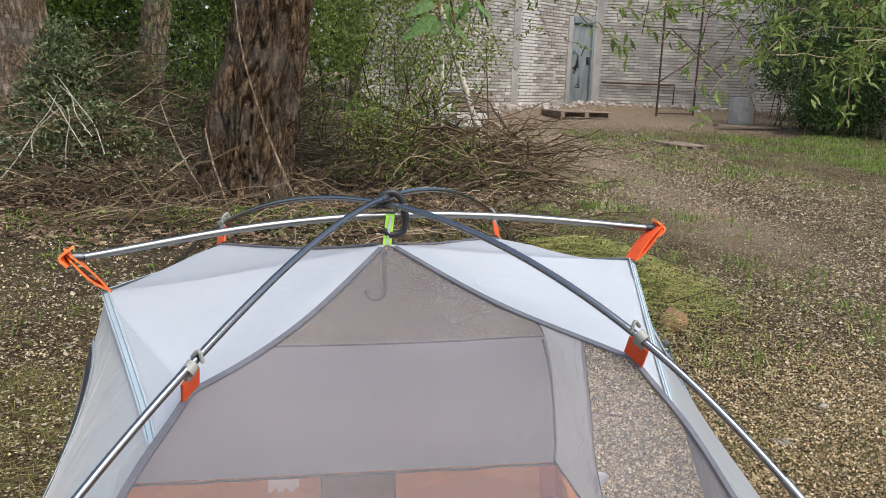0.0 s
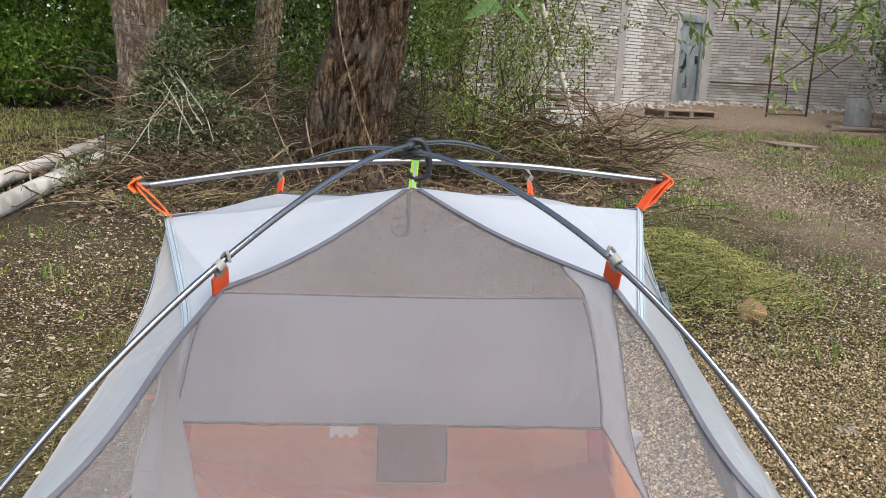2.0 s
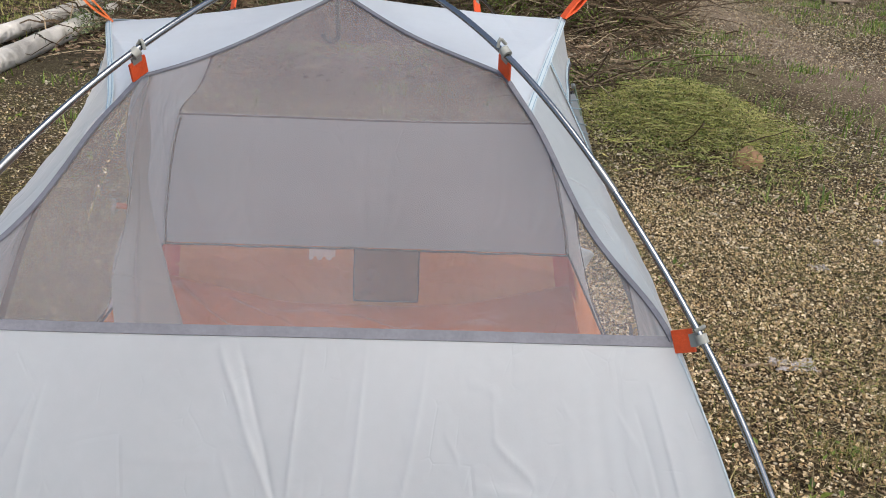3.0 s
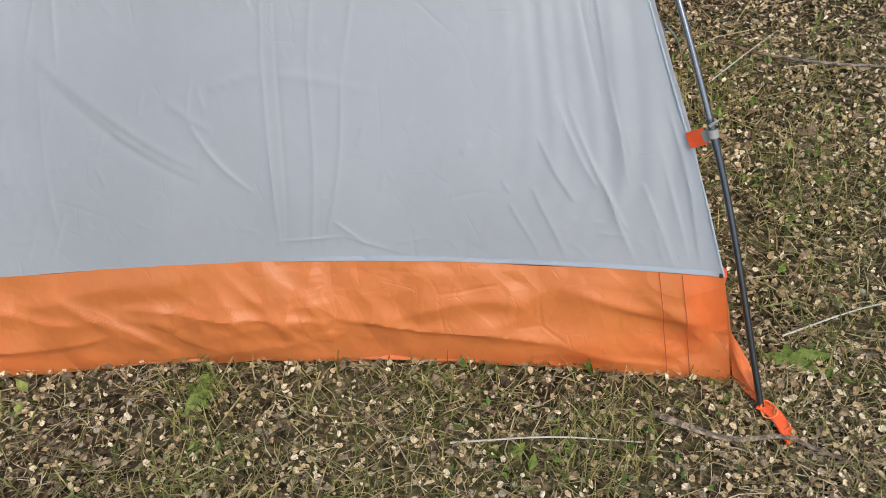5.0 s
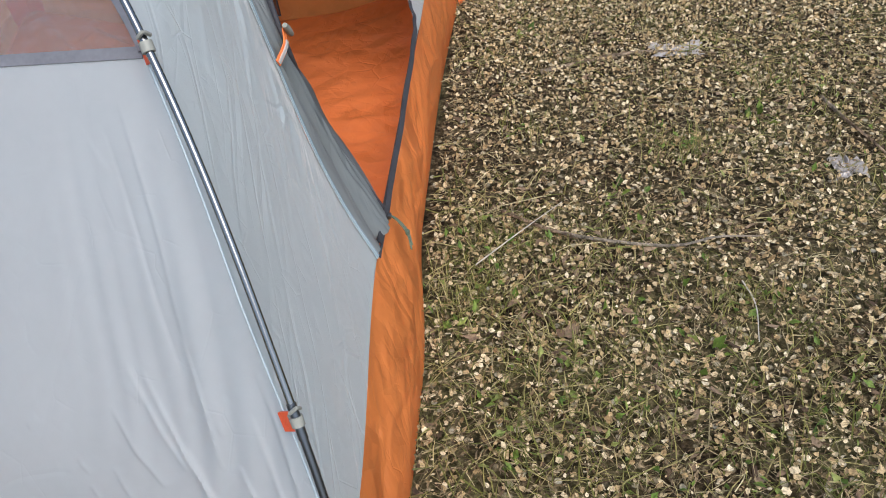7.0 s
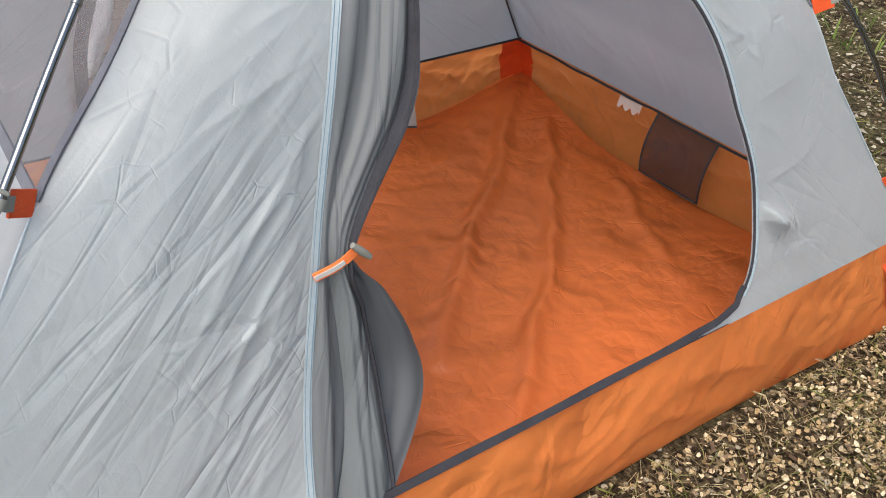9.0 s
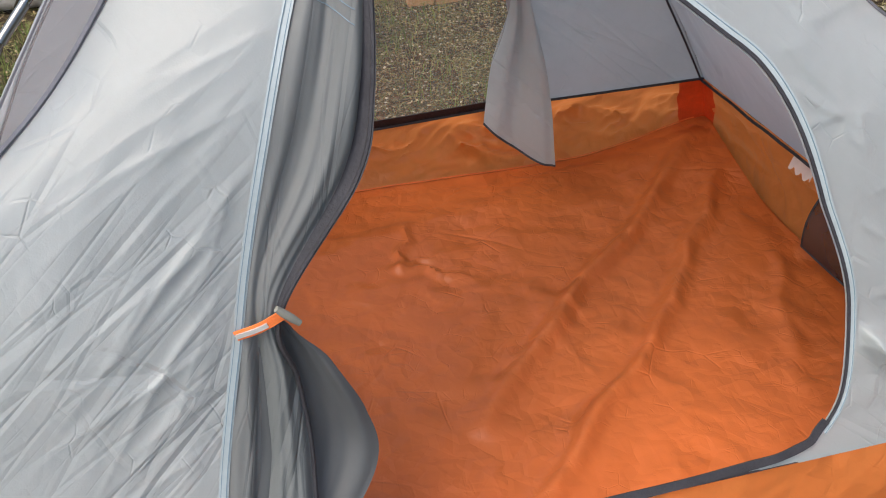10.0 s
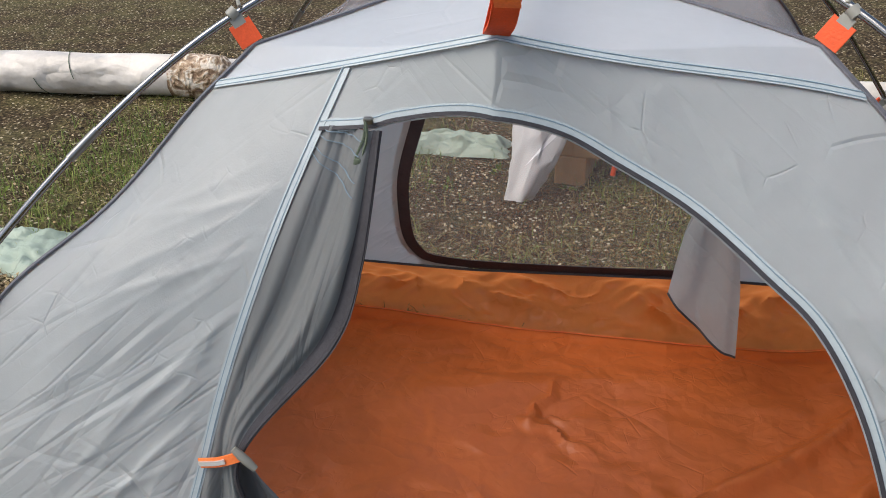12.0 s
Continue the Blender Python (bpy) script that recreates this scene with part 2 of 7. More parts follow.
SILVER = cloth("silver_polyester", (0.465, 0.507, 0.528), 0.48, 0.40, 0.32, 8.0, (1, 1, 0.6), spec=0.5, sheen=0.2, soft=0.1)
SILVER_WALL = cloth("silver_wall_polyester", (0.455, 0.508, 0.516), 0.42, 0.36, 0.95, 8.0, (1, 1, 0.8), spec=0.5, sheen=0.75, pull=(1, 38, 0.25), crumple=0.10, soft=0.08)
ROOF = cloth("roof_polyester", (0.54, 0.605, 0.65), 0.40, 0.5, 0.3, 7.0, soft=0.08)
GREY = cloth("grey_polyester", (0.185, 0.20, 0.203), 0.34, 0.45, 0.55, 7.0, (1, 1, 0.35), pull=(1, 74, 0.9))
CHARCOAL = cloth("charcoal_netting_cloth", (0.105, 0.113, 0.118), 0.2, 0.6, 0.25, 7.0)
ORANGE = cloth("orange_tub_polyester", (0.87, 0.292, 0.080), 0.54, 0.33, 0.6, 7.0, (1, 1, 1), 0.08, 0.5, crumple=1.3)
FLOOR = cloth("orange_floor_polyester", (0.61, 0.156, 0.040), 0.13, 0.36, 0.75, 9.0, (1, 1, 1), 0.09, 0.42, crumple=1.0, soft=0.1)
RED_TAPE = plain("red_orange_webbing", (0.70, 0.085, 0.018), 0.6, 0, 300, 0.15, 0.2)
ORANGE_TAPE = plain("orange_webbing", (0.85, 0.20, 0.05), 0.6, 0, 300, 0.15, 0.2)
BLUE_TAPE = plain("pale_blue_seam_tape", (0.36, 0.415, 0.435), 0.55, 0, 120, 0.10, 0.1)
THREAD = plain("blue_grey_thread", (0.16, 0.235, 0.285), 0.7, 0, 200, 0.1, 0)
ZIP = plain("charcoal_zip_tape", (0.035, 0.034, 0.04), 0.65, 0, 220, 0.25, 0.2)
ZIP_BROWN = plain("brown_black_zip_tape", (0.034, 0.028, 0.032), 0.65, 0, 150, 0.25, 0.2)
BINDING = plain("grey_binding", (0.12, 0.12, 0.135), 0.65, 0, 200, 0.2, 0.1)
NET = netting("pale_grey_netting", (0.31, 0.298, 0.305), 0.44)
NET_DARK = netting("dark_grey_netting", (0.36, 0.335, 0.30), 0.38)
POCKET_NET = netting("brown_pocket_netting", (0.085, 0.06, 0.06), 0.8)
ALU_GREY = plain("grey_anodised_aluminium", (0.23, 0.23, 0.228), 0.2, 1.0, 60, 0.06, 0.0)
ALU = plain("polished_aluminium", (0.24, 0.238, 0.23), 0.30, 1.0, 60, 0.06, 0.0)
ALU_DARK = plain("dark_anodised_aluminium", (0.10, 0.105, 0.115), 0.28, 0.9, 60, 0.1, 0.0)
CLIP = plain("grey_green_plastic", (0.24, 0.24, 0.21), 0.45, 0, 80, 0.1, 0.0)
BLACK = plain("black_plastic", (0.018, 0.018, 0.02), 0.4, 0, 60, 0.2, 0.0)
LIME = plain("lime_webbing", (0.42, 0.85, 0.08), 0.6, 0, 260, 0.15, 0.1)
REFLECT = plain("reflective_tape", (0.62, 0.62, 0.62), 0.3, 0.4, 100, 0.05, 0.0)
CORD = plain("green_grey_cord", (0.10, 0.13, 0.09), 0.8, 0, 400, 0.4, 0.2)
WHITE_TAG = plain("white_tag", (0.66, 0.56, 0.50), 0.7, 0, 40, 0.06, 0.1)
EARTH = earth()
SEED = leafy("elm_seed", [(0.23, 0.150, 0.068), (0.41, 0.295, 0.150), (0.54, 0.42, 0.250), (0.70, 0.59, 0.405), (0.46, 0.335, 0.175), (0.32, 0.22, 0.108)], 0.15, 0.8, 260.0, 0.5)
BLADE = leafy("grass_blade", [(0.085, 0.095, 0.018), (0.16, 0.165, 0.038), (0.27, 0.24, 0.08), (0.40, 0.33, 0.15)], 0.3)
DUFF = leafy("fine_duff", [(0.022, 0.014, 0.007), (0.075, 0.047, 0.024), (0.20, 0.135, 0.07), (0.06, 0.053, 0.022), (0.38, 0.28, 0.16), (0.05, 0.031, 0.016)], 0.0, 0.9, 300.0, 0.5)
STRAW = leafy("dry_straw", [(0.06, 0.042, 0.024), (0.17, 0.125, 0.065), (0.44, 0.37, 0.21), (0.10, 0.07, 0.038), (0.29, 0.235, 0.12)], 0.0, 0.85)
LEAF = leafy("elm_leaf", [(0.055, 0.095, 0.016), (0.12, 0.18, 0.032), (0.21, 0.28, 0.055), (0.33, 0.38, 0.10)], 0.45)
LEAF_DARK = leafy("bush_leaf", [(0.03, 0.065, 0.012), (0.08, 0.145, 0.025), (0.15, 0.24, 0.043), (0.25, 0.34, 0.075)], 0.45)
LEAF_DULL = leafy("wilted_leaf", [(0.03, 0.046, 0.015), (0.075, 0.105, 0.036), (0.15, 0.185, 0.075), (0.34, 0.37, 0.22)], 0.15)
LEAF_GREEN = leafy("sunlit_green_leaf", [(0.06, 0.125, 0.018), (0.14, 0.25, 0.035), (0.24, 0.37, 0.06), (0.34, 0.46, 0.10)], 0.5)
LEAF_DEEP = leafy("deep_green_leaf", [(0.014, 0.032, 0.009), (0.035, 0.072, 0.018), (0.065, 0.12, 0.03), (0.11, 0.17, 0.05)], 0.3)
BARK = bark("furrowed_bark", (0.014, 0.0085, 0.005), (0.235, 0.155, 0.088), 19)
BARK_PALE = bark("pale_bark", (0.10, 0.068, 0.044), (0.60, 0.44, 0.30), 14)
TWIG = leafy("dead_twig", [(0.028, 0.017, 0.010), (0.065, 0.043, 0.025), (0.13, 0.090, 0.052), (0.085, 0.058, 0.034), (0.27, 0.20, 0.125), (0.42, 0.34, 0.22)], 0.0, 0.9)
SCRAP = leafy("bark_scrap", [(0.045, 0.027, 0.016), (0.10, 0.063, 0.038), (0.18, 0.12, 0.075), (0.26, 0.185, 0.12)], 0.0, 0.9)
HAY = leafy("yellowing_stalk", [(0.17, 0.19, 0.04), (0.31, 0.31, 0.08), (0.46, 0.42, 0.16), (0.20, 0.25, 0.055), (0.30, 0.24, 0.10), (0.14, 0.11, 0.05)], 0.2, 0.7)
PALE_STICK = plain("peeled_stick", (0.42, 0.38, 0.32), 0.8, 0, 40, 0.25, 0.2)
STITCH_RED = plain("dark_red_thread", (0.42, 0.085, 0.03), 0.7, 0, 200, 0.1, 0)
CLEAR_SCRAP = plain("grimy_clear_plastic", (0.30, 0.27, 0.25), 0.35, 0, 30, 0.3, 0.3)
HEM = cloth("pale_blue_hem", (0.42, 0.47, 0.515), 0.35, 0.42, 0.4, 9.0, spec=0.5)


# ---- building blocks ----
def mesh_of(name, verts, faces, mat, smooth=True):
    me = bpy.data.meshes.new(name)
    me.from_pydata([tuple(map(float, p)) for p in verts], [], [tuple(map(int, f)) for f in faces])
    me.materials.append(mat)
    if smooth:
        me.polygons.foreach_set("use_smooth", [True] * len(me.polygons))
        me.set_sharp_from_angle(angle=radians(50))
    me.update()
    return me


def part(name, verts, faces, mat, parent=None, label="", smooth=True):
    """Links one mesh as an object, under a thing or a part."""
    ob = new(name, mesh_of(name, verts, faces, mat, smooth))
    if parent is not None:
        ob.parent = parent
    return tagged(ob, label)


def thing(name, label, category, group="", kind="", at=(0, 0, 0)):
    ob = new(name)
    ob.location = at
    ob.empty_display_size = 0.1
    return tagged(ob, label, category, group, kind)


def join(*pieces):
    verts, faces = [], []
    for v, f in pieces:
        n = len(verts)
        verts.extend(tuple(p) for p in v)
        faces.extend(tuple(i + n for i in q) for q in f)
    return verts, faces


def sweep(points, section, closed=False, ups=None):
    """A section (list of 2D points; across, up) swept along points."""
    P = [Vector(p) for p in points]
    n = len(P)
    verts, faces = [], []
    ref = Vector((0.0, 0.0, 1.0))
    side = None
    for i, p in enumerate(P):
        d = (P[min(i + 1, n - 1)] - P[max(i - 1, 0)]).normalized()
        if ups is not None:
            up = Vector(ups[i])
            s = d.cross(up).normalized()
        else:
            base = side if side is not None else d.cross(ref if abs(d.z) < 0.95 else Vector((1, 0, 0)))
            s = (base - d * base.dot(d)).normalized()
        side = s
        up = s.cross(d).normalized()
        scale_here = 1.0
        for a, b in section(i / max(1, n - 1)) if callable(section) else section:
            verts.append(p + s * a * scale_here + up * b * scale_here)
    k = len(verts) // n
    for i in range(n - 1):
        for j in range(k):
            a, b = i * k + j, i * k + (j + 1) % k
            faces.append((a, b, b + k, a + k))
    faces.append(tuple(reversed(range(k))))
    faces.append(tuple(range((n - 1) * k, n * k)))
    return verts, faces


def ring(r, n=8):
    return [(r * math.cos(2 * math.pi * i / n), r * math.sin(2 * math.pi * i / n)) for i in range(n)]


def tube(points, r, n=8):
    return sweep(points, (lambda f: ring(r(f), n)) if callable(r) else ring(r, n))


def band(points, ups, width, thick=0.002):
    w, h = width / 2, thick / 2
    return sweep(points, [(-w, -h), (w, -h), (w, h), (-w, h)], ups=ups)


def box(cx, cy, cz, sx, sy, sz, bevel=0.0):
    x, y, z = sx / 2, sy / 2, sz / 2
    b = min(bevel, x * 0.9, y * 0.9, z * 0.9)
    if b <= 0:
        v = [(cx + i * x, cy + j * y, cz + k * z) for k in (-1, 1) for i, j in ((-1, -1), (1, -1), (1, 1), (-1, 1))]
        return v, [(3, 2, 1, 0), (4, 5, 6, 7), (0, 1, 5, 4), (1, 2, 6, 5), (2, 3, 7, 6), (3, 0, 4, 7)]
    bm = bmesh.new()
    bmesh.ops.create_cube(bm, size=1.0, matrix=Matrix.Translation((cx, cy, cz)) @ Matrix.Diagonal((sx, sy, sz, 1)))
    bmesh.ops.bevel(bm, geom=bm.edges[:], offset=b, segments=2, affect="EDGES", profile=0.6)
    bm.verts.index_update()
    out = [v.co.copy() for v in bm.verts], [tuple(v.index for v in f.verts) for f in bm.faces]
    bm.free()
    return out


def crom(points, s):
    """A smooth curve through points, s from 0 to 1."""
    P = [Vector(p) for p in points]
    n = len(P) - 1
    s = min(max(s, 0.0), 1.0) * n
    i = min(int(s), n - 1)
    f = s - i
    p1, p2 = P[i], P[i + 1]
    p0 = P[i - 1] if i > 0 else 2 * p1 - p2
    p3 = P[i + 2] if i + 2 <= n else 2 * p2 - p1
    return 0.5 * (2 * p1 + (p2 - p0) * f + (2 * p0 - 5 * p1 + 4 * p2 - p3) * f * f + (3 * p1 - p0 - 3 * p2 + p3) * f ** 3)


def curve(points, n):
    return [crom(points, i / n) for i in range(n + 1)]


def sheet(fn, nu, nv):
    """A grid of fn(u, v), u and v from 0 to 1."""
    verts = [fn(i / nu, j / nv) for i in range(nu + 1) for j in range(nv + 1)]
    faces = [(i * (nv + 1) + j, i * (nv + 1) + j + 1, (i + 1) * (nv + 1) + j + 1, (i + 1) * (nv + 1) + j) for i in range(nu) for j in range(nv)]
    return verts, faces


def rough_noise(x, y, z=0.0):
    return noise.noise(Vector((x, y, z)))


# ---- ground ----
def ground_z(x, y):
    """Level round the tent, rising gently towards the old building."""
    s = y - 2.0
    rise = 0.0225 * (s + math.sqrt(s * s + 0.5))
    return min(rise, 1.1)


def make_ground():
    xs = np.concatenate([[-900, -300, -100, -40, -20], np.arange(-12, -3, 0.5), np.arange(-3, 4.01, 0.07), np.arange(4.5, 16, 0.5), [20, 40, 100, 300, 900]])
    ys = np.concatenate([[-900, -300, -100, -40, -15, -8, -5], np.arange(-3, 4.51, 0.07), np.arange(5, 26, 0.4), [30, 50, 120, 400, 1200]])
    verts = []
    for y in ys:
        for x in xs:
            z = ground_z(x, y)
            if abs(x) < 20 and -10 < y < 28:
                far = max(0.0, min(1.0, (max(abs(x) - 0.8, abs(y + 0.03) - 1.2)) / 0.6))
                z += far * (0.018 * rough_noise(x * 2.1, y * 2.1) + 0.008 * rough_noise(x * 9, y * 9, 3) + 0.05 * far * rough_noise(x * 0.5, y * 0.5, 7) * min(1, max(0, (math.hypot(x, y) - 2.5) / 3)))
            verts.append((x, y, z - 0.004))
    w = len(xs)
    faces = [(i * w + j, i * w + j + 1, (i + 1) * w + j + 1, (i + 1) * w + j) for i in range(len(ys) - 1) for j in range(w - 1)]
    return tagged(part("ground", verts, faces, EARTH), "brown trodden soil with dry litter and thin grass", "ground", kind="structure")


ground = make_ground()


# ---- the tent ----
MID = -0.025                                     # the tent's middle along y
EDGE_TOP = [(0, 0, 1.09), (0.130, 0.193, 1.043), (0.271, 0.345, 1.008)]
EDGE_LOW = [(0.655, 0.965, 0.228), (0.612, 0.862, 0.385), (0.483, 0.625, 0.722), (0.271, 0.345, 1.008)]
BROW = Vector((0.405, 0.0, 1.06))
SEAM_U = 0.948                                   # where the roof seam meets the edge


def edge_sag(s):
    if 2 / 3 < s < SEAM_U:
        return Vector((-0.010, -0.004, -0.022)) * math.sin(math.pi * (s - 2 / 3) / (SEAM_U - 2 / 3)) ** 2
    return Vector((0, 0, 0))


def edge_low(s):
    """Up the corner edge from the tub (0) to clip three (1); it sags between the two upper clips."""
    p = crom(EDGE_LOW, s)
    return p + edge_sag(s)


def seam_top(v):
    e = edge_low(SEAM_U)
    f = abs(2 * v - 1)                            # a sharp corner under the brow strap
    p = crom([BROW, (0.357, 0.185, 1.013), (e.x, e.y, e.z)], f)
    return Vector((p.x, p.y if v > 0.5 else -p.y, p.z))


def tub_top_side(v):
    return Vector((0.655, -0.965 + 1.93 * v, 0.228 - 0.006 * (1 - (2 * v - 1) ** 2)))


def wall_plain(u, v):
    """The door side at x > 0: u from the tub (0) to the roof seam (1), v along y."""
    e = crom(EDGE_LOW, u * SEAM_U)
    a, b = Vector((e.x, -e.y, e.z)), Vector((e.x, e.y, e.z))
    p = (1 - v) * a + v * b + (1 - u) * tub_top_side(v) + u * seam_top(v)
    p -= (1 - u) * ((1 - v) * tub_top_side(0) + v * tub_top_side(1)) + u * ((1 - v) * seam_top(0) + v * seam_top(1))
    sag = edge_sag(u * SEAM_U) * ((1 - v) ** 14 + v ** 14)
    p += Vector((sag.x, sag.y if v > 0.5 else -sag.y, sag.z))
    p.x -= 0.10 * math.sin(math.pi * u) * (1 - (2 * v - 1) ** 2) ** 2.5
    return p


def fold(d, w):
    return math.exp(-(d / w) ** 2)


@functools.lru_cache(maxsize=None)
def rim_places():
    line = outline(HINGE, 60) + outline(ARCH, 100)
    return np.array(line)


PLEATS = [                                        # (y, z) to (y, z), height: the strain creases of the door wall
    ((-0.24, 0.884), (-0.53, 0.806), 0.006), ((-0.26, 0.826), (-0.56, 0.71), 0.008), ((-0.28, 0.766), (-0.51, 0.53), 0.008), ((-0.30, 0.73), (-0.575, 0.476), 0.006),
    ((-0.32, 0.666), (-0.464, 0.549), 0.006), ((-0.35, 0.556), (-0.60, 0.455), 0.008), ((-0.365, 0.512), (-0.53, 0.405), 0.007), ((-0.430, 0.641), (-0.51, 0.525), 0.005),
    ((-0.401, 0.533), (-0.516, 0.49), 0.005), ((-0.21, 0.90), (-0.45, 0.808), 0.006), ((-0.301, 0.79), (-0.41, 0.735), 0.005), ((-0.314, 0.737), (-0.39, 0.60), 0.005),
    ((-0.31, 0.70), (-0.59, 0.54), 0.008), ((-0.38, 0.43), (-0.60, 0.33), 0.007), ((-0.39, 0.37), (-0.55, 0.27), 0.006), ((-0.36, 0.60), (-0.45, 0.42), 0.005),
    ]
PLEATS += [                                       # and those round the arch
    ((-0.002, 1.075), (-0.12, 0.99), 0.006), ((0.0, 1.075), (-0.01, 1.0), 0.005), ((0.008, 1.075), (0.085, 0.985), 0.006), ((0.02, 1.07), (0.13, 0.97), 0.005),
    ((0.10, 1.042), (0.20, 0.92), 0.005), ((0.15, 0.945), (0.24, 0.905), 0.003), ((0.38, 0.862), (0.27, 0.867), 0.003), ((0.41, 0.792), (0.33, 0.796), 0.003),
    ((0.42, 0.72), (0.52, 0.70), 0.003), ((0.50, 0.60), (0.60, 0.63), 0.003), ((0.33, 0.93), (0.25, 0.86), 0.003), ((0.52, 0.45), (0.66, 0.50), 0.004)]


crease_rng = random.Random(11)
for _ in range(34):                               # short crinkles beyond the door
    y0, z0 = crease_rng.uniform(0.12, 0.62), crease_rng.uniform(0.32, 1.0)
    turn, reach = radians(crease_rng.uniform(-75, 10)), crease_rng.uniform(0.06, 0.16)
    PLEATS.append(((y0, z0), (y0 + reach * math.cos(turn), z0 + reach * math.sin(turn)), crease_rng.uniform(0.005, 0.009)))


for i in range(20):                               # parallel strain folds down from the hinge
    z0 = 0.90 - 0.030 * i + crease_rng.uniform(-0.01, 0.01)
    y0 = -0.225 - 0.36 * (0.90 - z0) - crease_rng.uniform(0.0, 0.06)
    reach, turn = crease_rng.uniform(0.16, 0.34), radians(-158 + 26 * min(1, (0.9 - z0) / 0.3) + crease_rng.uniform(-5, 5))
    PLEATS.append(((y0, z0), (y0 + reach * math.cos(turn), z0 + reach * math.sin(turn)), crease_rng.uniform(0.0045, 0.0075)))


for i in range(26):                               # short gathers along the taped arch
    f = i / 26 + crease_rng.uniform(-0.01, 0.01)
    y0, z0 = crom([(0.10, 0.985, 0), (0.24, 0.905, 0), (0.36, 0.81, 0), (0.45, 0.69, 0), (0.515, 0.52, 0), (0.525, 0.36, 0)], f * 5)[:2]
    turn, reach = radians(crease_rng.uniform(-80, -52) + 35 * f), crease_rng.uniform(0.05, 0.12)
    PLEATS.append(((y0 - 0.1 * reach, z0 + 0.5 * reach), (y0 + reach * math.cos(turn), z0 + 0.5 * reach + reach * math.sin(turn)), crease_rng.uniform(0.004, 0.007)))


def creases(y, z):
    h = 0.0
    for i, ((y0, z0), (y1, z1), amp) in enumerate(PLEATS):
        dy, dz = y1 - y0, z1 - z0
        ln = math.hypot(dy, dz)
        s = ((y - y0) * dy + (z - z0) * dz) / (ln * ln)
        if 0 < s < 1:
            d = ((y - y0) * dz - (z - z0) * dy) / ln + 0.003 * math.sin(5 * s + i)
            w = 0.004 if d > 0 else 0.007
            h += (0.75 if y0 < -0.05 else 1.6) * amp * math.exp(-abs(d) / w) * math.sin(math.pi * s ** 0.7) ** 0.8
    return h


def wall_side(u, v):
    """The same with the folds that the poles pull into it."""
    p = wall_plain(u, v)
    body = math.sin(math.pi * min(1, max(0, u))) ** 0.7
    k = 0.0
    lean = p.z - 0.85 * p.y if v < 0.36 else p.z * 1.3 + 0.25 * p.y
    run = p.z * 0.85 + p.y
    sharp = 1 - abs(rough_noise(lean * 13, run * 2.0, 12.5)) * 2.6
    fine = 1 - abs(rough_noise(lean * 29, run * 4.0, 2.5)) * 2.6
    where = 0.5 + 0.9 * rough_noise(p.y * 3.1, p.z * 3.1, 17)
    k += (0.0008 * sharp + 0.0008 * fine) * max(0.12, where) * (1.0 if v < 0.36 else 0.6)
    k += 0.45 * creases(p.y, p.z)
    if v < 0.35:                                  # folds that run from the seam down to the corner
        q = (v / 0.35)
        for i, (c, w, a) in enumerate(((0.15, 0.02, 0.0012), (0.3, 0.025, 0.0015), (0.47, 0.02, 0.0012), (0.64, 0.025, 0.0015), (0.8, 0.02, 0.001))):
            k += a * fold(q - c - 0.28 * (1 - u) * (c - 0.5) + 0.05 * math.sin(5 * u + i), w + 0.05 * u)
    else:
        k += 0.0015 * math.sin(42 * u + 6 * v + 2 * math.sin(9 * v)) * math.sin(math.pi * min(1, (v - 0.35) / 0.65))
    k += 0.0025 * rough_noise(p.y * 7, p.z * 5, 1.5) + 0.0015 * rough_noise(p.y * 20, p.z * 13, 4.5)
    near = np.hypot(rim_places()[:, 0] - p.y, rim_places()[:, 1] - p.z).min()
    k *= min(1.0, 0.05 + near / 0.032)             # the taped rims keep the cloth flat
    p.x += k * body
    p.z += 0.3 * k * body
    return p


# the door's outline, (y, z) from the tent's middle
HINGE = [(-0.185, 1.010), (-0.236, 0.892), (-0.283, 0.755), (-0.317, 0.645), (-0.345, 0.54), (-0.370, 0.45), (-0.394, 0.355), (-0.420, 0.223)]
ARCH = [(-0.212, 0.942), (-0.145, 0.952), (-0.112, 0.962), (-0.05, 0.975), (0.0, 0.976), (0.070, 0.958), (0.133, 0.924), (0.214, 0.877), (0.290, 0.820), (0.341, 0.778), (0.386, 0.713), (0.431, 0.620), (0.479, 0.502), (0.492, 0.416), (0.488, 0.319), (0.456, 0.266), (0.414, 0.242), (0.30, 0.232), (0.02, 0.226), (-0.29, 0.224), (-0.418, 0.224)]


@functools.lru_cache(maxsize=None)
def side_place(y, z):
    u, v = 0.5, 0.5
    for _ in range(30):
        p = wall_plain(u, v)
        v = min(1, max(0, v + (y - p.y) * 0.75))
        u = min(1, max(0, u + (z - p.z) * 1.15))
    return wall_plain(u, v)


def on_side(y, z):
    """The place on the plain wall at that y and z."""
    return side_place(round(y, 4), round(z, 4)).copy()


def outline(points, n):
    return [(p.x, p.y) for p in curve([(a, b, 0) for a, b in points], n)]


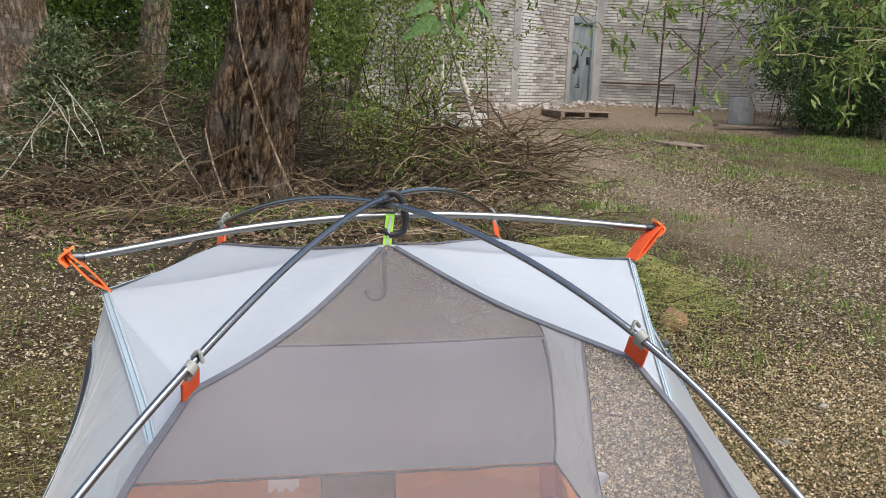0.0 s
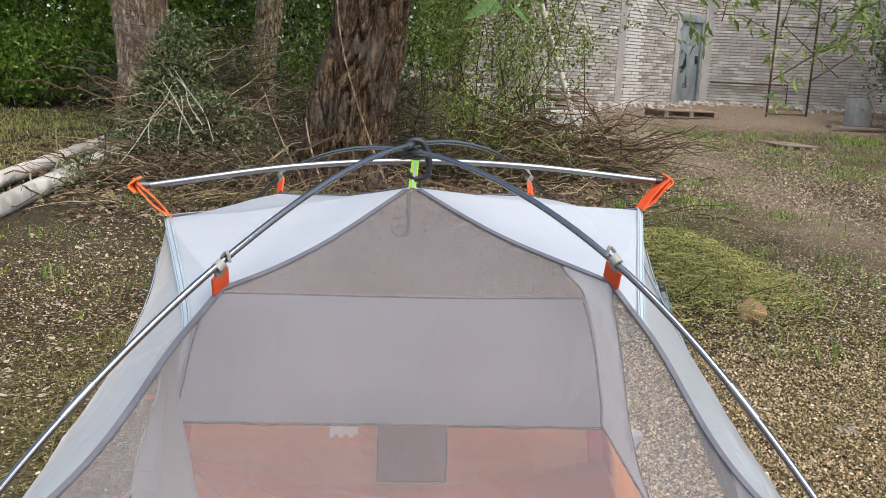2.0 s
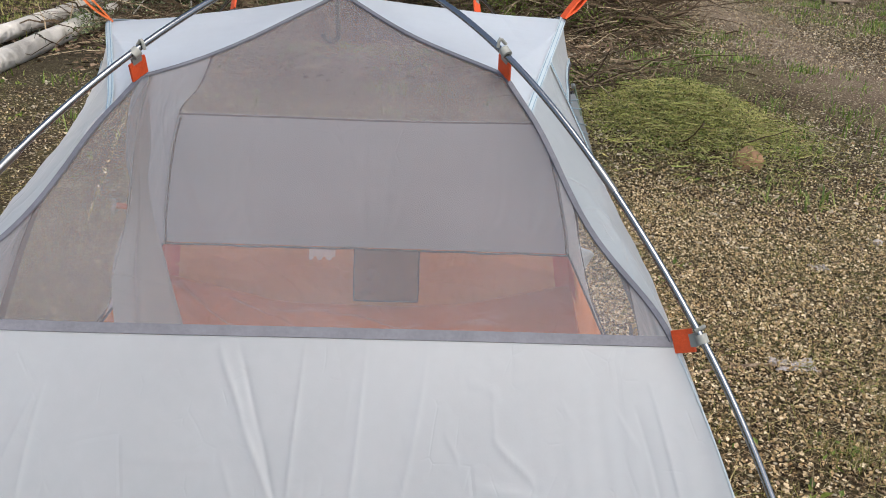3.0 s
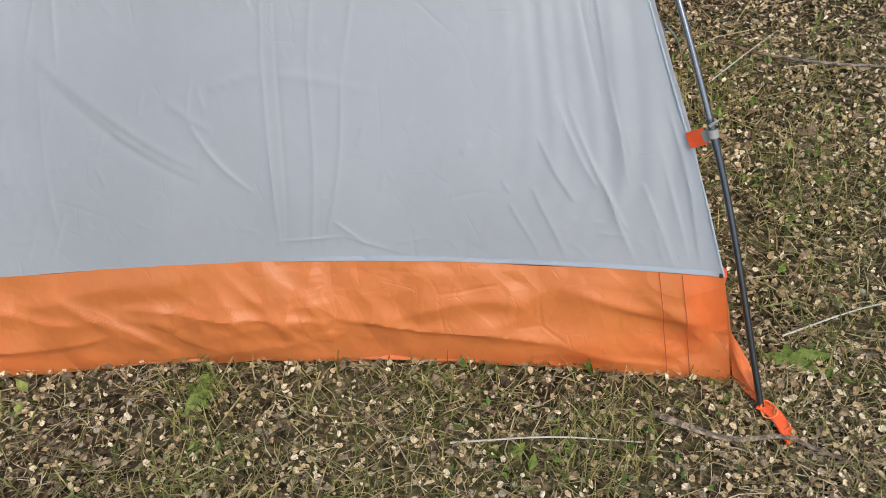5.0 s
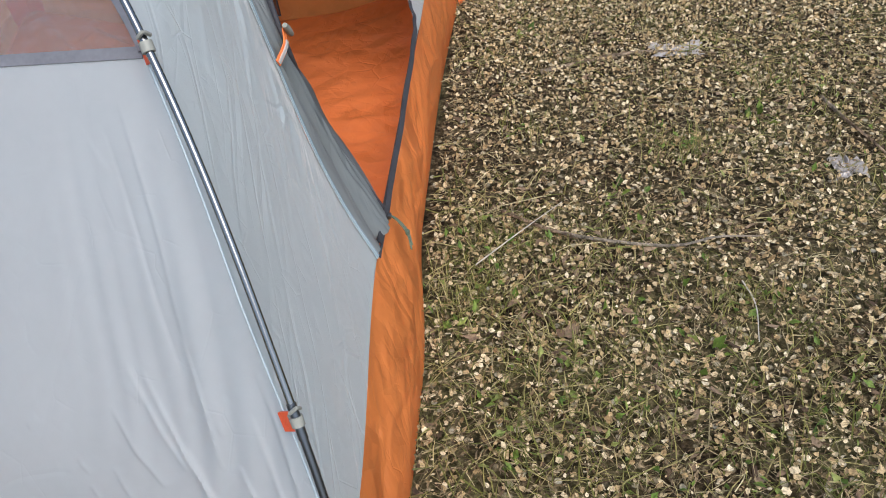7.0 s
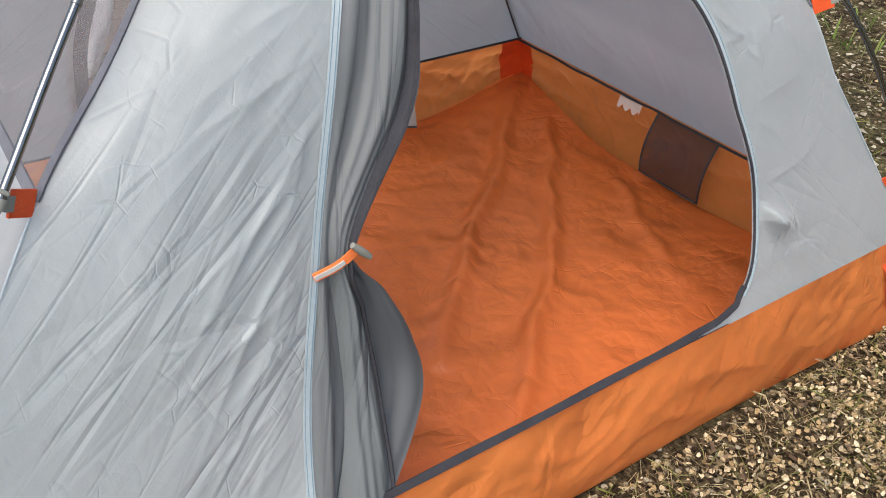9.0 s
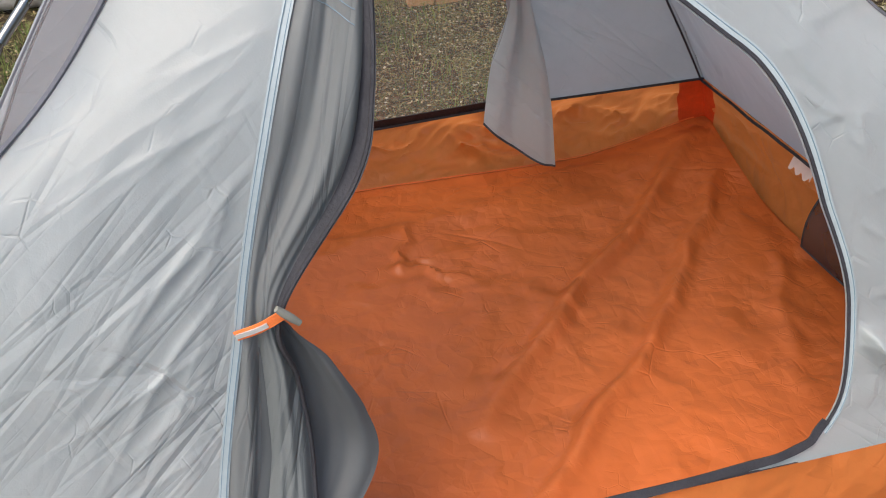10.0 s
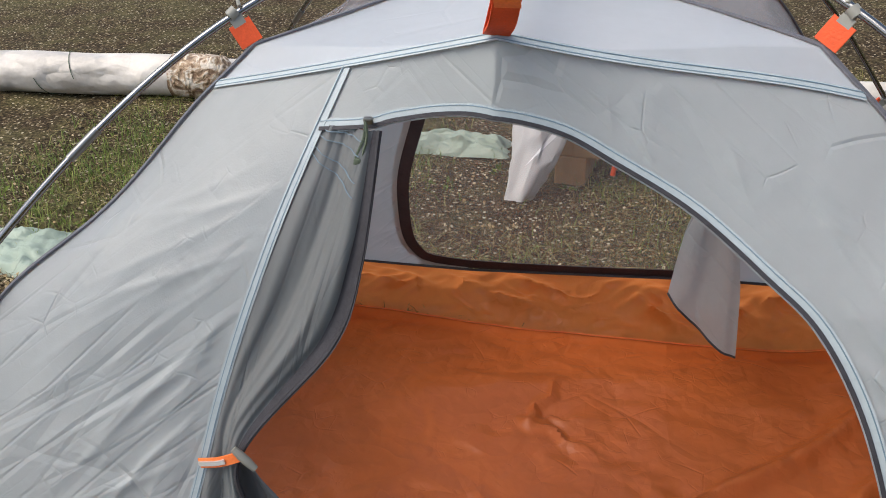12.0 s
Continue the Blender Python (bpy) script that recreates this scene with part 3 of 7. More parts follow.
def wall_with_opening(squeeze):
    """The wall's sheet with the door cut out, its rim drawn onto the outline."""
    hinge = outline([q for q in HINGE if q[1] < 0.96], 40)
    arch = outline([(a * (squeeze if a > 0 else 1), b) for a, b in ARCH], 140)
    poly = arch + hinge[::-1]
    pa = np.array(poly)

    def inside(y, z):
        ya, za = pa[:, 0], pa[:, 1]
        yb, zb = np.roll(ya, 1), np.roll(za, 1)
        cross = ((za > z) != (zb > z)) & (y < (yb - ya) * (z - za) / (zb - za + 1e-12) + ya)
        return bool(cross.sum() % 2)

    nu, nv = (230, 430) if squeeze == 1.0 else (90, 170)
    verts, faces = sheet(wall_side, nu, nv)
    keep = []
    for f in faces:
        y = sum(verts[i].y for i in f) / 4
        z = sum(verts[i].z for i in f) / 4
        if not inside(y, z):
            keep.append(f)
    count = {}
    for f in keep:
        for a, b in zip(f, f[1:] + f[:1]):
            key = (min(a, b), max(a, b))
            count[key] = count.get(key, 0) + 1
    rim = {i for key, c in count.items() if c == 1 for i in key}
    for i in rim:
        y, z = verts[i].y, verts[i].z
        d = np.hypot(pa[:, 0] - y, pa[:, 1] - z)
        j = int(d.argmin())
        if d[j] < (0.02 if squeeze == 1.0 else 0.03):
            verts[i] = on_side(*poly[j])
    used = sorted({i for f in keep for i in f})
    number = {i: k for k, i in enumerate(used)}
    return [verts[i] for i in used], [tuple(number[i] for i in f) for f in keep], arch, hinge


def normals_on_side(points):
    """Outward normals of the wall near those places."""
    out = []
    for p in points:
        a, b = on_side(p.y + 0.02, p.z), on_side(p.y - 0.02, p.z)
        c, d = on_side(p.y, p.z + 0.02), on_side(p.y, p.z - 0.02)
        n = (a - b).cross(c - d)
        out.append(n.normalized() if n.length > 1e-7 else Vector((0.9, 0, 0.4)))
    return out


def corner_pull(x, y, z):
    """The four upper corners hang unevenly on their clips."""
    up = min(1.0, max(0.0, (z - 0.6) / 0.3))
    for cx, cy, dx, dy, dz in ((0.271, 0.345, 0.0, 0.0, 0.022), (0.50, 0.64, 0.015, 0.085, 0.0), (0.271, -0.345, 0.0, 0.015, 0.0), (-0.271, -0.345, 0.008, 0.0, -0.02), (-0.271, 0.345, 0.0, 0.0, 0.01)):
        w = up * math.exp(-((x - cx) ** 2 + (y - cy) ** 2) / 0.045)
        x, y, z = x + dx * w, y + dy * w, z + dz * w
    return x, y, z


def settled(x, y, z):
    """The tub is pulled lower and wider towards the end with y < 0."""
    k = min(1.0, max(0.0, (-0.40 - y) / 0.5))
    k = k * k * (3 - 2 * k)
    if x < 0:                                     # this side is slack all along
        k = max(k, min(0.9, max(0.0, (0.38 - y) / 0.65)))
    bell = max(0.0, z / 0.228 if z < 0.228 else 1 - (z - 0.228) / 0.26)
    x, y, z = x * (1 + 0.038 * k * bell), y - 0.01 * k * bell, z - 0.045 * k * min(1, bell)
    if y > 0.6:                                   # the other end is pulled straight
        y += 0.05 * max(0.0, 1 - (x / 0.655) ** 2) * min(1, bell) * min(1, (y - 0.6) / 0.2)
    if x < 0 and z > 0.72:                        # the brow pole hangs lower over x < 0
        q = min(1.0, -x / 0.4) * min(1.0, (z - 0.72) / 0.25) * max(0.0, 1 - abs(y) / 0.34)
        y, z = y - 0.05 * q, z - 0.028 * q
    return corner_pull(x, y, z)


def turned(pieces, sx=1, sy=1):
    v, f = pieces
    v = [settled(p[0] * sx, p[1] * sy, p[2]) for p in v]
    return (v, [tuple(reversed(q)) for q in f]) if sx * sy < 0 else (v, f)


def sheet_turned(fn, nu, nv):
    return turned(sheet(fn, nu, nv))


def lifted(points, normals, h):
    return [p + n * h for p, n in zip(points, normals)]


tent = thing("tent", "two-pole dome tent with silver walls, grey netting and an orange tub", "tent", at=(0, MID, 0.006))


def end_edge(s):
    """Down the corner edge of an end: 0 apex, 1 clip three, 2 clip two, 3 the tub."""
    if s <= 1:
        return crom(EDGE_TOP, s)
    if s <= 2:
        return edge_low(1 - (s - 1) / 3)
    return edge_low((3 - s) * 2 / 3)


def end_point(s, w):
    """A place on the near end (y < 0): w from -1 to 1 across."""
    e = end_edge(s)
    t = 1 - w * w
    low = max(0.0, s - 2.0)
    up = max(0.0, 1 - abs(s - 1.0))
    y = -e.y + 0.05 * t * low ** 1.5 + 0.012 * t * math.sin(math.pi * min(1, max(0, s - 1)))
    return Vector((e.x * w, y, e.z - 0.02 * t * up))


# creases of the near end panel, (across, down) to (across, down), height in mm
PACK_FOLDS = [(-0.204, 0.02, -0.115, 0.138, 4.5), (-0.115, 0.138, -0.02, 0.263, 4), (-0.152, 0.02, -0.074, 0.15, -4), (-0.074, 0.15, -0.02, 0.265, -3.5), (0.019, 0.0, -0.015, 0.33, 2.6), (-0.015, 0.31, -0.022, 0.95, 2.6),
              (0.033, 0.2, -0.006, 0.95, -1.6), (0.185, 0.0, 0.107, 0.35, 2.4), (0.107, 0.33, 0.055, 0.95, 2.4), (0.348, 0.0, 0.189, 0.375, 2.4), (0.189, 0.35, 0.085, 0.93, 2.4), (-0.607, 0.08, -0.57, 0.34, 2.6), (-0.62, 0.09, -0.667, 0.33, 2.4), (-0.62, 0.35, -0.563, 0.85, 1.8)]
CROSS_FOLDS = [(-0.67, 0.30, -0.21, 0.56, 2.0), (-0.611, 0.35, -0.205, 0.61, -1.8), (-0.28, 0.41, -0.16, 0.47, 2.4), (-0.222, 0.45, -0.07, 0.65, 2.6), (0.467, 0.15, 0.552, 0.212, 2.4), (0.411, 0.212, 0.58, 0.24, 2), (-0.163, 0.388, 0.0, 0.36, 2.4),
               (0.0, 0.362, 0.27, 0.40, 2), (-0.385, 0.188, -0.17, 0.19, 1.6), (-0.033, 0.90, 0.137, 0.875, 3), (0.137, 0.875, 0.296, 0.985, 3.4), (0.12, 0.79, 0.195, 0.93, 3)]
CORNER_FOLDS = [(0.893, 0.06, 0.852, 0.40, 2.8), (0.852, 0.38, 0.835, 0.63, 3.2), (0.835, 0.10, 0.822, 0.43, -2.4), (0.711, 0.42, 0.76, 0.64, 3), (0.648, 0.50, 0.70, 0.70, 2.6), (0.741, 0.43, 0.81, 0.82, 4), (0.611, 0.64, 0.66, 0.98, 2.6),
                (0.87, 0.62, 0.90, 1.0, 4), (0.975, 0.43, 0.955, 0.99, 3.6), (0.774, 0.58, 0.812, 0.97, 4), (0.87, 0.80, 0.876, 1.0, 3), (0.93, 0.5, 0.93, 0.95, 3), (0.55, 0.7, 0.60, 0.97, 2)]


def panel_folds(W, A):
    """Heights of all creases over arrays of places on an end panel."""
    H = np.zeros_like(W)
    lines = PACK_FOLDS + CROSS_FOLDS + CORNER_FOLDS + [(-x0, a0, -x1, a1, h) for x0, a0, x1, a1, h in CORNER_FOLDS]
    fine = random.Random(3)
    for _ in range(70):                           # faint short crinkles
        x0, a0, turn = fine.uniform(-0.9, 0.9), fine.uniform(0.05, 0.95), fine.uniform(0, math.pi)
        reach = fine.uniform(0.03, 0.10)
        lines.append((x0, a0, x0 + reach * math.cos(turn), a0 + reach * math.sin(turn), fine.uniform(0.6, 1.5)))
    for i, (x0, a0, x1, a1, h) in enumerate(lines):
        X, Z = (W - x0) * 0.62, (A - a0) * 0.58
        dx, dz = (x1 - x0) * 0.62, (a1 - a0) * 0.58
        ln = math.hypot(dx, dz)
        t = (X * dx + Z * dz) / (ln * ln)
        d = (X * dz - Z * dx) / ln + 0.0008 * np.sin(7 * t + i)
        near = np.where((d > 0) == (i % 2 > 0), 0.0024, 0.0045 if abs(x0) < 0.6 else 0.008)
        on = (t > 0) & (t < 1)
        H += np.where(on, 0.00105 * h * np.exp(-np.abs(d) / near) * np.sin(np.pi * np.clip(t, 0, 1)) ** 0.45, 0.0)
    return H


def end_panel(na, nb):
    """The silver panel of an end: from the netting (0) to the tub (1), and across."""
    A, B = np.meshgrid(np.linspace(0, 1, na + 1), np.linspace(0, 1, nb + 1), indexing="ij")
    H = panel_folds(2 * B - 1, A)
    verts = []
    for a, b, k in zip(A.ravel(), B.ravel(), H.ravel()):
        p = end_low(a, b)
        side = math.sin(math.pi * a) ** 0.6
        p.y -= k * side
        p.z += 0.4 * k * side
        verts.append(p)
    faces = [(i * (nb + 1) + j, i * (nb + 1) + j + 1, (i + 1) * (nb + 1) + j + 1, (i + 1) * (nb + 1) + j) for i in range(na) for j in range(nb)]
    return verts, faces


def end_low(a, b):
    """The same without its creases: slack, and drawn to the lower clips."""
    w = 2 * b - 1
    p = end_point(2 + a, w)
    side = math.sin(math.pi * a) ** 0.6
    k = 0.004 * rough_noise(p.x * 4, p.z * 3, 9) + 0.0012 * rough_noise(p.x * 13, p.z * 8, 2)
    edge = max(0.0, (abs(w) - 0.55) / 0.45)
    c = abs(w) * 22 + 6.0 * a + 1.0 * rough_noise(w * 3, a * 3, 6)
    k += 0.010 * edge * math.sin(math.pi * min(1, a * 1.05)) * rough_noise(c, a * 1.3 + w, 31)
    p.y -= k * side
    p.z += 0.4 * k * side
    return p


def side_foot(y):
    """How far out the tub's foot lies along a door side."""
    k = min(1.0, max(0.0, (y + 0.5) / 0.45))
    k = k * k * (3 - 2 * k)
    far = min(1.0, max(0.0, (y - 0.3) / 0.7))
    return 0.714 - 0.036 * k + 0.022 * far * far


def folded(lines, x, y):
    """Height of sharp one-sided folds along lines in a plane."""
    k = 0.0
    for i, (x0, y0, x1, y1, amp) in enumerate(lines):
        dx, dy = x1 - x0, y1 - y0
        ln = math.hypot(dx, dy)
        s = ((x - x0) * dx + (y - y0) * dy) / (ln * ln)
        if 0 < s < 1:
            d = ((x - x0) * dy - (y - y0) * dx) / ln + 0.004 * math.sin(9 * s + i)
            k += amp * math.exp(-abs(d) / (0.007 if (d > 0) == (i % 2 > 0) else 0.032)) * math.sin(math.pi * s) ** 0.5
    return k


# long folds in the near end of the tub, (across, height) in metres
END_FOLDS = [(-0.30, 0.15, 0.06, 0.115, 0.012), (0.05, 0.12, 0.42, 0.07, 0.011), (-0.42, 0.20, -0.20, 0.03, 0.012), (-0.05, 0.235, 0.06, 0.11, 0.006), (0.05, 0.12, 0.06, -0.01, 0.007),
             (0.10, 0.18, -0.05, 0.13, 0.006), (-0.02, 0.12, 0.01, 0.0, 0.006), (0.40, 0.20, 0.70, 0.11, 0.006), (0.42, 0.06, 0.64, 0.015, 0.008), (0.54, 0.22, 0.66, 0.08, 0.005),
             (-0.62, 0.20, -0.35, 0.12, 0.009), (-0.60, 0.06, -0.30, 0.09, 0.009), (-0.12, 0.16, -0.06, 0.04, 0.006), (-0.25, 0.12, -0.12, 0.02, 0.007)]
fold_rng = random.Random(5)
SIDE_FOLDS = []
for _ in range(30):
    y0, z0 = fold_rng.uniform(-0.9, 0.9), fold_rng.uniform(0.02, 0.2)
    SIDE_FOLDS.append((y0, z0, y0 + fold_rng.uniform(-0.2, 0.2), fold_rng.choice((0.0, 0.22)) * 0.7 + z0 * 0.3, fold_rng.uniform(0.005, 0.011)))


def tub_ring(f, h, calm=1.0):
    """The tub's wall: f along one side (0..1), h from the ground (0) to the seam (1); returns end and side places."""
    w = 2 * f - 1
    t = 1 - w * w
    crumple = h * (1 - h) * 4
    lean = h * 2.6 - 0.7 * w + 0.5 * rough_noise(w * 1.7, 3.3, 2)
    k1 = 0.006 * (1 - 2.6 * abs(rough_noise(w * 1.5, lean * 0.8, 5))) + 0.0035 * (1 - 2.6 * abs(rough_noise(w * 3.2 + h, lean * 1.5, 15)))
    k1 += 0.004 * (1 - 3 * abs(rough_noise(w * 11 + h * 3, h * 2.4 + w * 3, 35))) * fold(w + 0.12, 0.28) + 0.006 * rough_noise(w * 3, h * 1.6, 1)
    k1 += folded(END_FOLDS, 0.68 * w, 0.235 * h)
    seam = min(1.0, (1 - abs(w)) / 0.07)
    k1 *= seam
    bot_e = Vector((0.705 * w, -(1.037 - 0.047 * t + 0.012 * t * rough_noise(w * 4.5, 0.3, 61) + 0.006 * t * rough_noise(w * 13, 0.3, 62)), 0.0 + 0.004 * max(0, rough_noise(w * 9, 3))))
    top_e = Vector((0.655 * w, -(0.965 - 0.05 * t), 0.228 + 0.004 * rough_noise(w * 6, 8)))
    end = bot_e.lerp(top_e, h)
    end.y += -0.012 * math.sin(math.pi * h) * t - k1 * crumple
    end.z += 0.35 * k1 * crumple
    k2 = 0.014 * rough_noise(w * 5, h * 1.4, 21) + 0.013 * (1 - 2.6 * abs(rough_noise(w * 5 + h * 1.5, h * 1.5 - w * 2, 25))) + 0.0045 * (1 - 2.6 * abs(rough_noise(w * 15 - h * 4, h * 3 + w * 4, 27)))
    k2 += folded(SIDE_FOLDS, 1.0 * w, 0.235 * h)
    k2 *= seam
    bot_s = Vector((side_foot(1.037 * w), 1.037 * w, 0.004 * max(0, rough_noise(w * 12, 13))))
    top_s = tub_top_side(f)
    side = bot_s.lerp(top_s, h)
    side.x += 0.010 * math.sin(math.pi * h) * t + k2 * crumple * calm
    return end, side


floor_rng = random.Random(21)
FLOOR_FOLDS = []
for _ in range(85):                               # short sharp creases all over the groundsheet
    x0, y0, turn, reach = floor_rng.uniform(-0.6, 0.6), floor_rng.uniform(-0.6, 0.95), floor_rng.uniform(0, math.pi), floor_rng.uniform(0.05, 0.22)
    FLOOR_FOLDS.append((x0, y0, x0 + reach * math.cos(turn), y0 + reach * math.sin(turn), floor_rng.uniform(0.0025, 0.006)))


def floor_point(a, b):
    wx, wy = 2 * a - 1, 2 * b - 1
    x = wx * (side_foot(wy * 1.034) - 0.002)
    y = wy * (1.034 - 0.045 * (1 - wx * wx))
    rim = min(1.0, (1 - max(abs(wx), abs(wy))) / 0.12)
    h = 0.006 * rough_noise(x * 4, y * 4, 3) + 0.003 * abs(rough_noise(x * 9, y * 9, 6)) + folded(FLOOR_FOLDS, x, y)
    for (x0, y0), (x1, y1), wid, amp in (((-0.60, 0.92), (0.25, 0.06), 0.022, 0.032), ((-0.45, 0.93), (0.02, 0.56), 0.020, 0.026), ((-0.02, 0.61), (0.52, 0.06), 0.020, 0.030), ((-0.25, 0.96), (0.34, 0.68), 0.02, 0.012), ((-0.66, 0.85), (-0.25, -0.6), 0.05, 0.010), ((-0.45, 0.05), (-0.25, -0.01), 0.012, 0.014), ((-0.28, -0.03), (-0.18, 0.16), 0.012, 0.014), ((-0.30, 0.12), (-0.27, 0.0), 0.010, 0.010)):
        dx, dy = x1 - x0, y1 - y0
        ln = math.hypot(dx, dy)
        s = ((x - x0) * dx + (y - y0) * dy) / ln / ln
        d = ((x - x0) * dy - (y - y0) * dx) / ln + 0.03 * rough_noise(s * 4, 2)
        if -0.05 < s < 1.05:
            h += amp * fold(d, wid) * math.sin(math.pi * min(1, max(0, (s + 0.05) / 1.1))) ** 0.5
    fillet = 0.0
    for cx, cy in ((-0.69, 1.02), (0.69, 1.02), (-0.69, -1.02), (0.69, -1.02)):
        fillet += 0.075 * math.exp(-((x - cx) ** 2 + (y - cy) ** 2) / 0.07)
    edge = (1 - max(abs(wx), abs(wy) ** 1.0)) * 0.7
    fillet += 0.014 * math.exp(-(edge / 0.035) ** 2) * (1 + 0.5 * rough_noise(x * 6, y * 6, 4))
    return Vector((x * (1 - 0.06 * fillet), y * (1 - 0.05 * fillet), 0.006 + (0.012 + h) * rim + fillet * min(1, edge / 0.012)))


def build_tent():
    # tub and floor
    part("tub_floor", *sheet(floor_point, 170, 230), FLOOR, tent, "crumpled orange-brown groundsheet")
    for sy in (1, -1):
        part("tub_wall", *turned(sheet(lambda a, b: tub_ring(a, b)[0], 300, 44), 1, sy), ORANGE, tent, "crumpled bright orange tub wall")
    for sx in (1, -1):
        part("tub_wall", *turned(sheet(lambda a, b: tub_ring(a, b, 0.4 if sx > 0 else 2.0)[1], 300, 36), sx, 1), ORANGE, tent, "crumpled bright orange tub wall")
    for a in (0.012, 0.988):                      # the stitched joint of groundsheet and wall
        line = [floor_point(a, 0.03 + 0.94 * i / 150) + Vector((0, 0, 0.004)) for i in range(151)]
        part("floor_seam", *tube(line, 0.0016, 5), ORANGE_TAPE, tent, "bright orange stitched floor seam")
    # ends: netting above, silver cloth below
    for sy in (1, -1):
        part("end_netting", *turned(sheet(lambda a, b: end_point(0.02 + 1.98 * a, 2 * b - 1), 60, 60), 1, sy), NET, tent, "grey insect netting")
        part("end_panel", *turned(end_panel(150 if sy > 0 else 40, 520 if sy > 0 else 120), 1, sy), SILVER, tent, "creased silver polyester panel")
        if sy > 0:                                # the doubled hem above the tub
            def hem(a, b):
                p = end_low(0.996 - 0.020 * (1 - a) * min(1, 6 * b), 0.45 + 0.54 * b)
                return p + Vector((0, -0.0025, 0.0012))
            part("hem", *sheet_turned(hem, 6, 260), HEM, tent, "pale blue doubled hem")
        line = [end_point(2.0, -1 + 2 * i / 40) for i in range(41)]
        part("end_seam", *turned(band(line, [(0, -0.75, 0.65)] * 41, 0.014 if sy > 0 else 0.008, 0.003), 1, sy), BINDING, tent, "grey stitched binding")
        line = [tub_ring(i / 60, 1.0)[0] + Vector((0, 0.010, -0.002)) for i in range(61)]
        part("tub_seam", *turned(tube(line, 0.0035, 6), 1, sy), ZIP, tent, "black piping")
    for sx in (1, -1):
        line = [tub_ring(i / 60, 1.0)[1] + Vector((-0.004, 0, 0.001)) for i in range(61)]
        part("tub_seam", *turned(tube(line, 0.0035, 6), sx, 1), ZIP, tent, "black piping")
    # roof kites and walls with their doors
    for sx in (1, -1):
        def roof(a, b, sx=sx):
            f, sgn = abs(2 * b - 1), (1 if b > 0.5 else -1)
            f_in = f / 0.5 * 0.86 if f < 0.5 else 0.86 + (f - 0.5) / 0.5 * 0.14
            f_out = 0.12 * f / 0.5 if f < 0.5 else 0.12 + 0.88 * (f - 0.5) / 0.5
            inner = curve_top(0.5 + 0.5 * sgn * f_in)
            outer = seam_top(0.5 + 0.5 * sgn * f_out)
            p = inner.lerp(outer, a)
            p.z -= 0.004 * math.sin(math.pi * a) * (1 - abs(2 * b - 1)) - 0.002 * rough_noise(p.x * 9, p.y * 9, 2)
            return p
        part("roof_panel", *turned(sheet(roof, 40, 140), sx, 1), ROOF, tent, "pale blue-white roof polyester")
    for sx, sy, squeeze in ((1, 1, 1.0), (-1, -1, 0.77)):
        build_door_side(sx, sy, squeeze)
    # corner edges
    for sx in (1, -1):
        for sy in (1, -1):
            top = [end_edge(2.0 * i / 50) for i in range(1, 51)]
            part("edge_binding", *turned(band([p + Vector((0, 0, 0.002)) for p in top], [(0.25, 0.45, 0.85)] * 50, 0.0095, 0.0025), sx, sy), BINDING, tent, "dark grey edge binding")
            low = [end_edge(2.0 + i / 24) for i in range(25)]
            part("edge_binding", *turned(tube(low, 0.0017, 6), sx, sy), BLUE_TAPE, tent, "pale blue edge piping")
            inner = [p * 0.985 for p in low]
            part("edge_seam", *turned(tube([p + Vector((0, 0, 0.003)) for p in inner], 0.003, 6), sx, sy), ZIP, tent, "black inside seam")
            # corner patch and foot strap
            part("corner_patch", *turned(sheet(lambda a, b: corner_patch(a, b), 12, 10), sx, sy), RED_TAPE, tent, "red-orange corner patch")
            def web(a, b):
                h = 0.52 * b
                root = Vector((0.708, 1.034, 0.004)).lerp(Vector((0.655, 0.965, 0.228)), h)
                tip = Vector((0.740, 1.090, 0.014 + 0.016 * b))
                return root.lerp(tip, a) + Vector((0.010, -0.008, 0)) * (math.sin(math.pi * a) * math.sin(7 * b) * 0.6)
            part("foot_strap", *turned(sheet(web, 14, 12), sx, sy), ORANGE_TAPE, tent, "orange webbing foot strap drawn out of the tub's corner")
            pts = curve([(0.735, 1.087, 0.02), (0.752, 1.102, 0.02), (0.766, 1.125, 0.012), (0.776, 1.15, 0.006)], 8)
            part("peg_loop", *turned(band(pts, [(0.3, -0.3, 0.9)] * 9, 0.03, 0.003), sx, sy), RED_TAPE, tent, "red webbing peg loop")
            loop = [(0.745 + 0.012 * math.cos(a), 1.10 + 0.016 * math.sin(a), 0.026 + 0.004 * math.sin(2 * a)) for a in np.linspace(0, 2 * math.pi, 14)]
            part("peg_cord", *turned(tube(loop, 0.0013, 5), sx, sy), ORANGE_TAPE, tent, "thin orange cord loop")
    # stitched lines beside the near corner
    for w in (0.86, 0.91, -0.86, -0.91):
        pts = [tub_ring((w + 1) / 2, h / 12)[0] + Vector((0, -0.0022, 0.001)) for h in range(13)]
        part("stitching", *turned(tube(pts, 0.0006, 4)), STITCH_RED, tent, "dark red stitching")
    # apex loop and lamp hook
    part("apex_loop", *band([(0, 0, 1.088), (0.002, 0, 1.112), (0.004, -0.002, 1.137)], [(0, -1, 0)] * 3, 0.013, 0.003), LIME, tent, "lime green apex loop")
    part("reflective_strip", *band([(0, -0.0035, 1.09), (0.002, -0.0035, 1.112), (0.004, -0.0055, 1.134)], [(0, -1, 0)] * 3, 0.004, 0.002), REFLECT, tent, "silver reflective strip")
    hook = [(-0.006, -0.02, 1.082), (-0.006, -0.02, 1.05), (-0.004, -0.02, 1.03)] + [(-0.018 + 0.014 * math.cos(a), -0.02, 1.022 + 0.014 * math.sin(a)) for a in np.linspace(0, -math.pi, 9)]
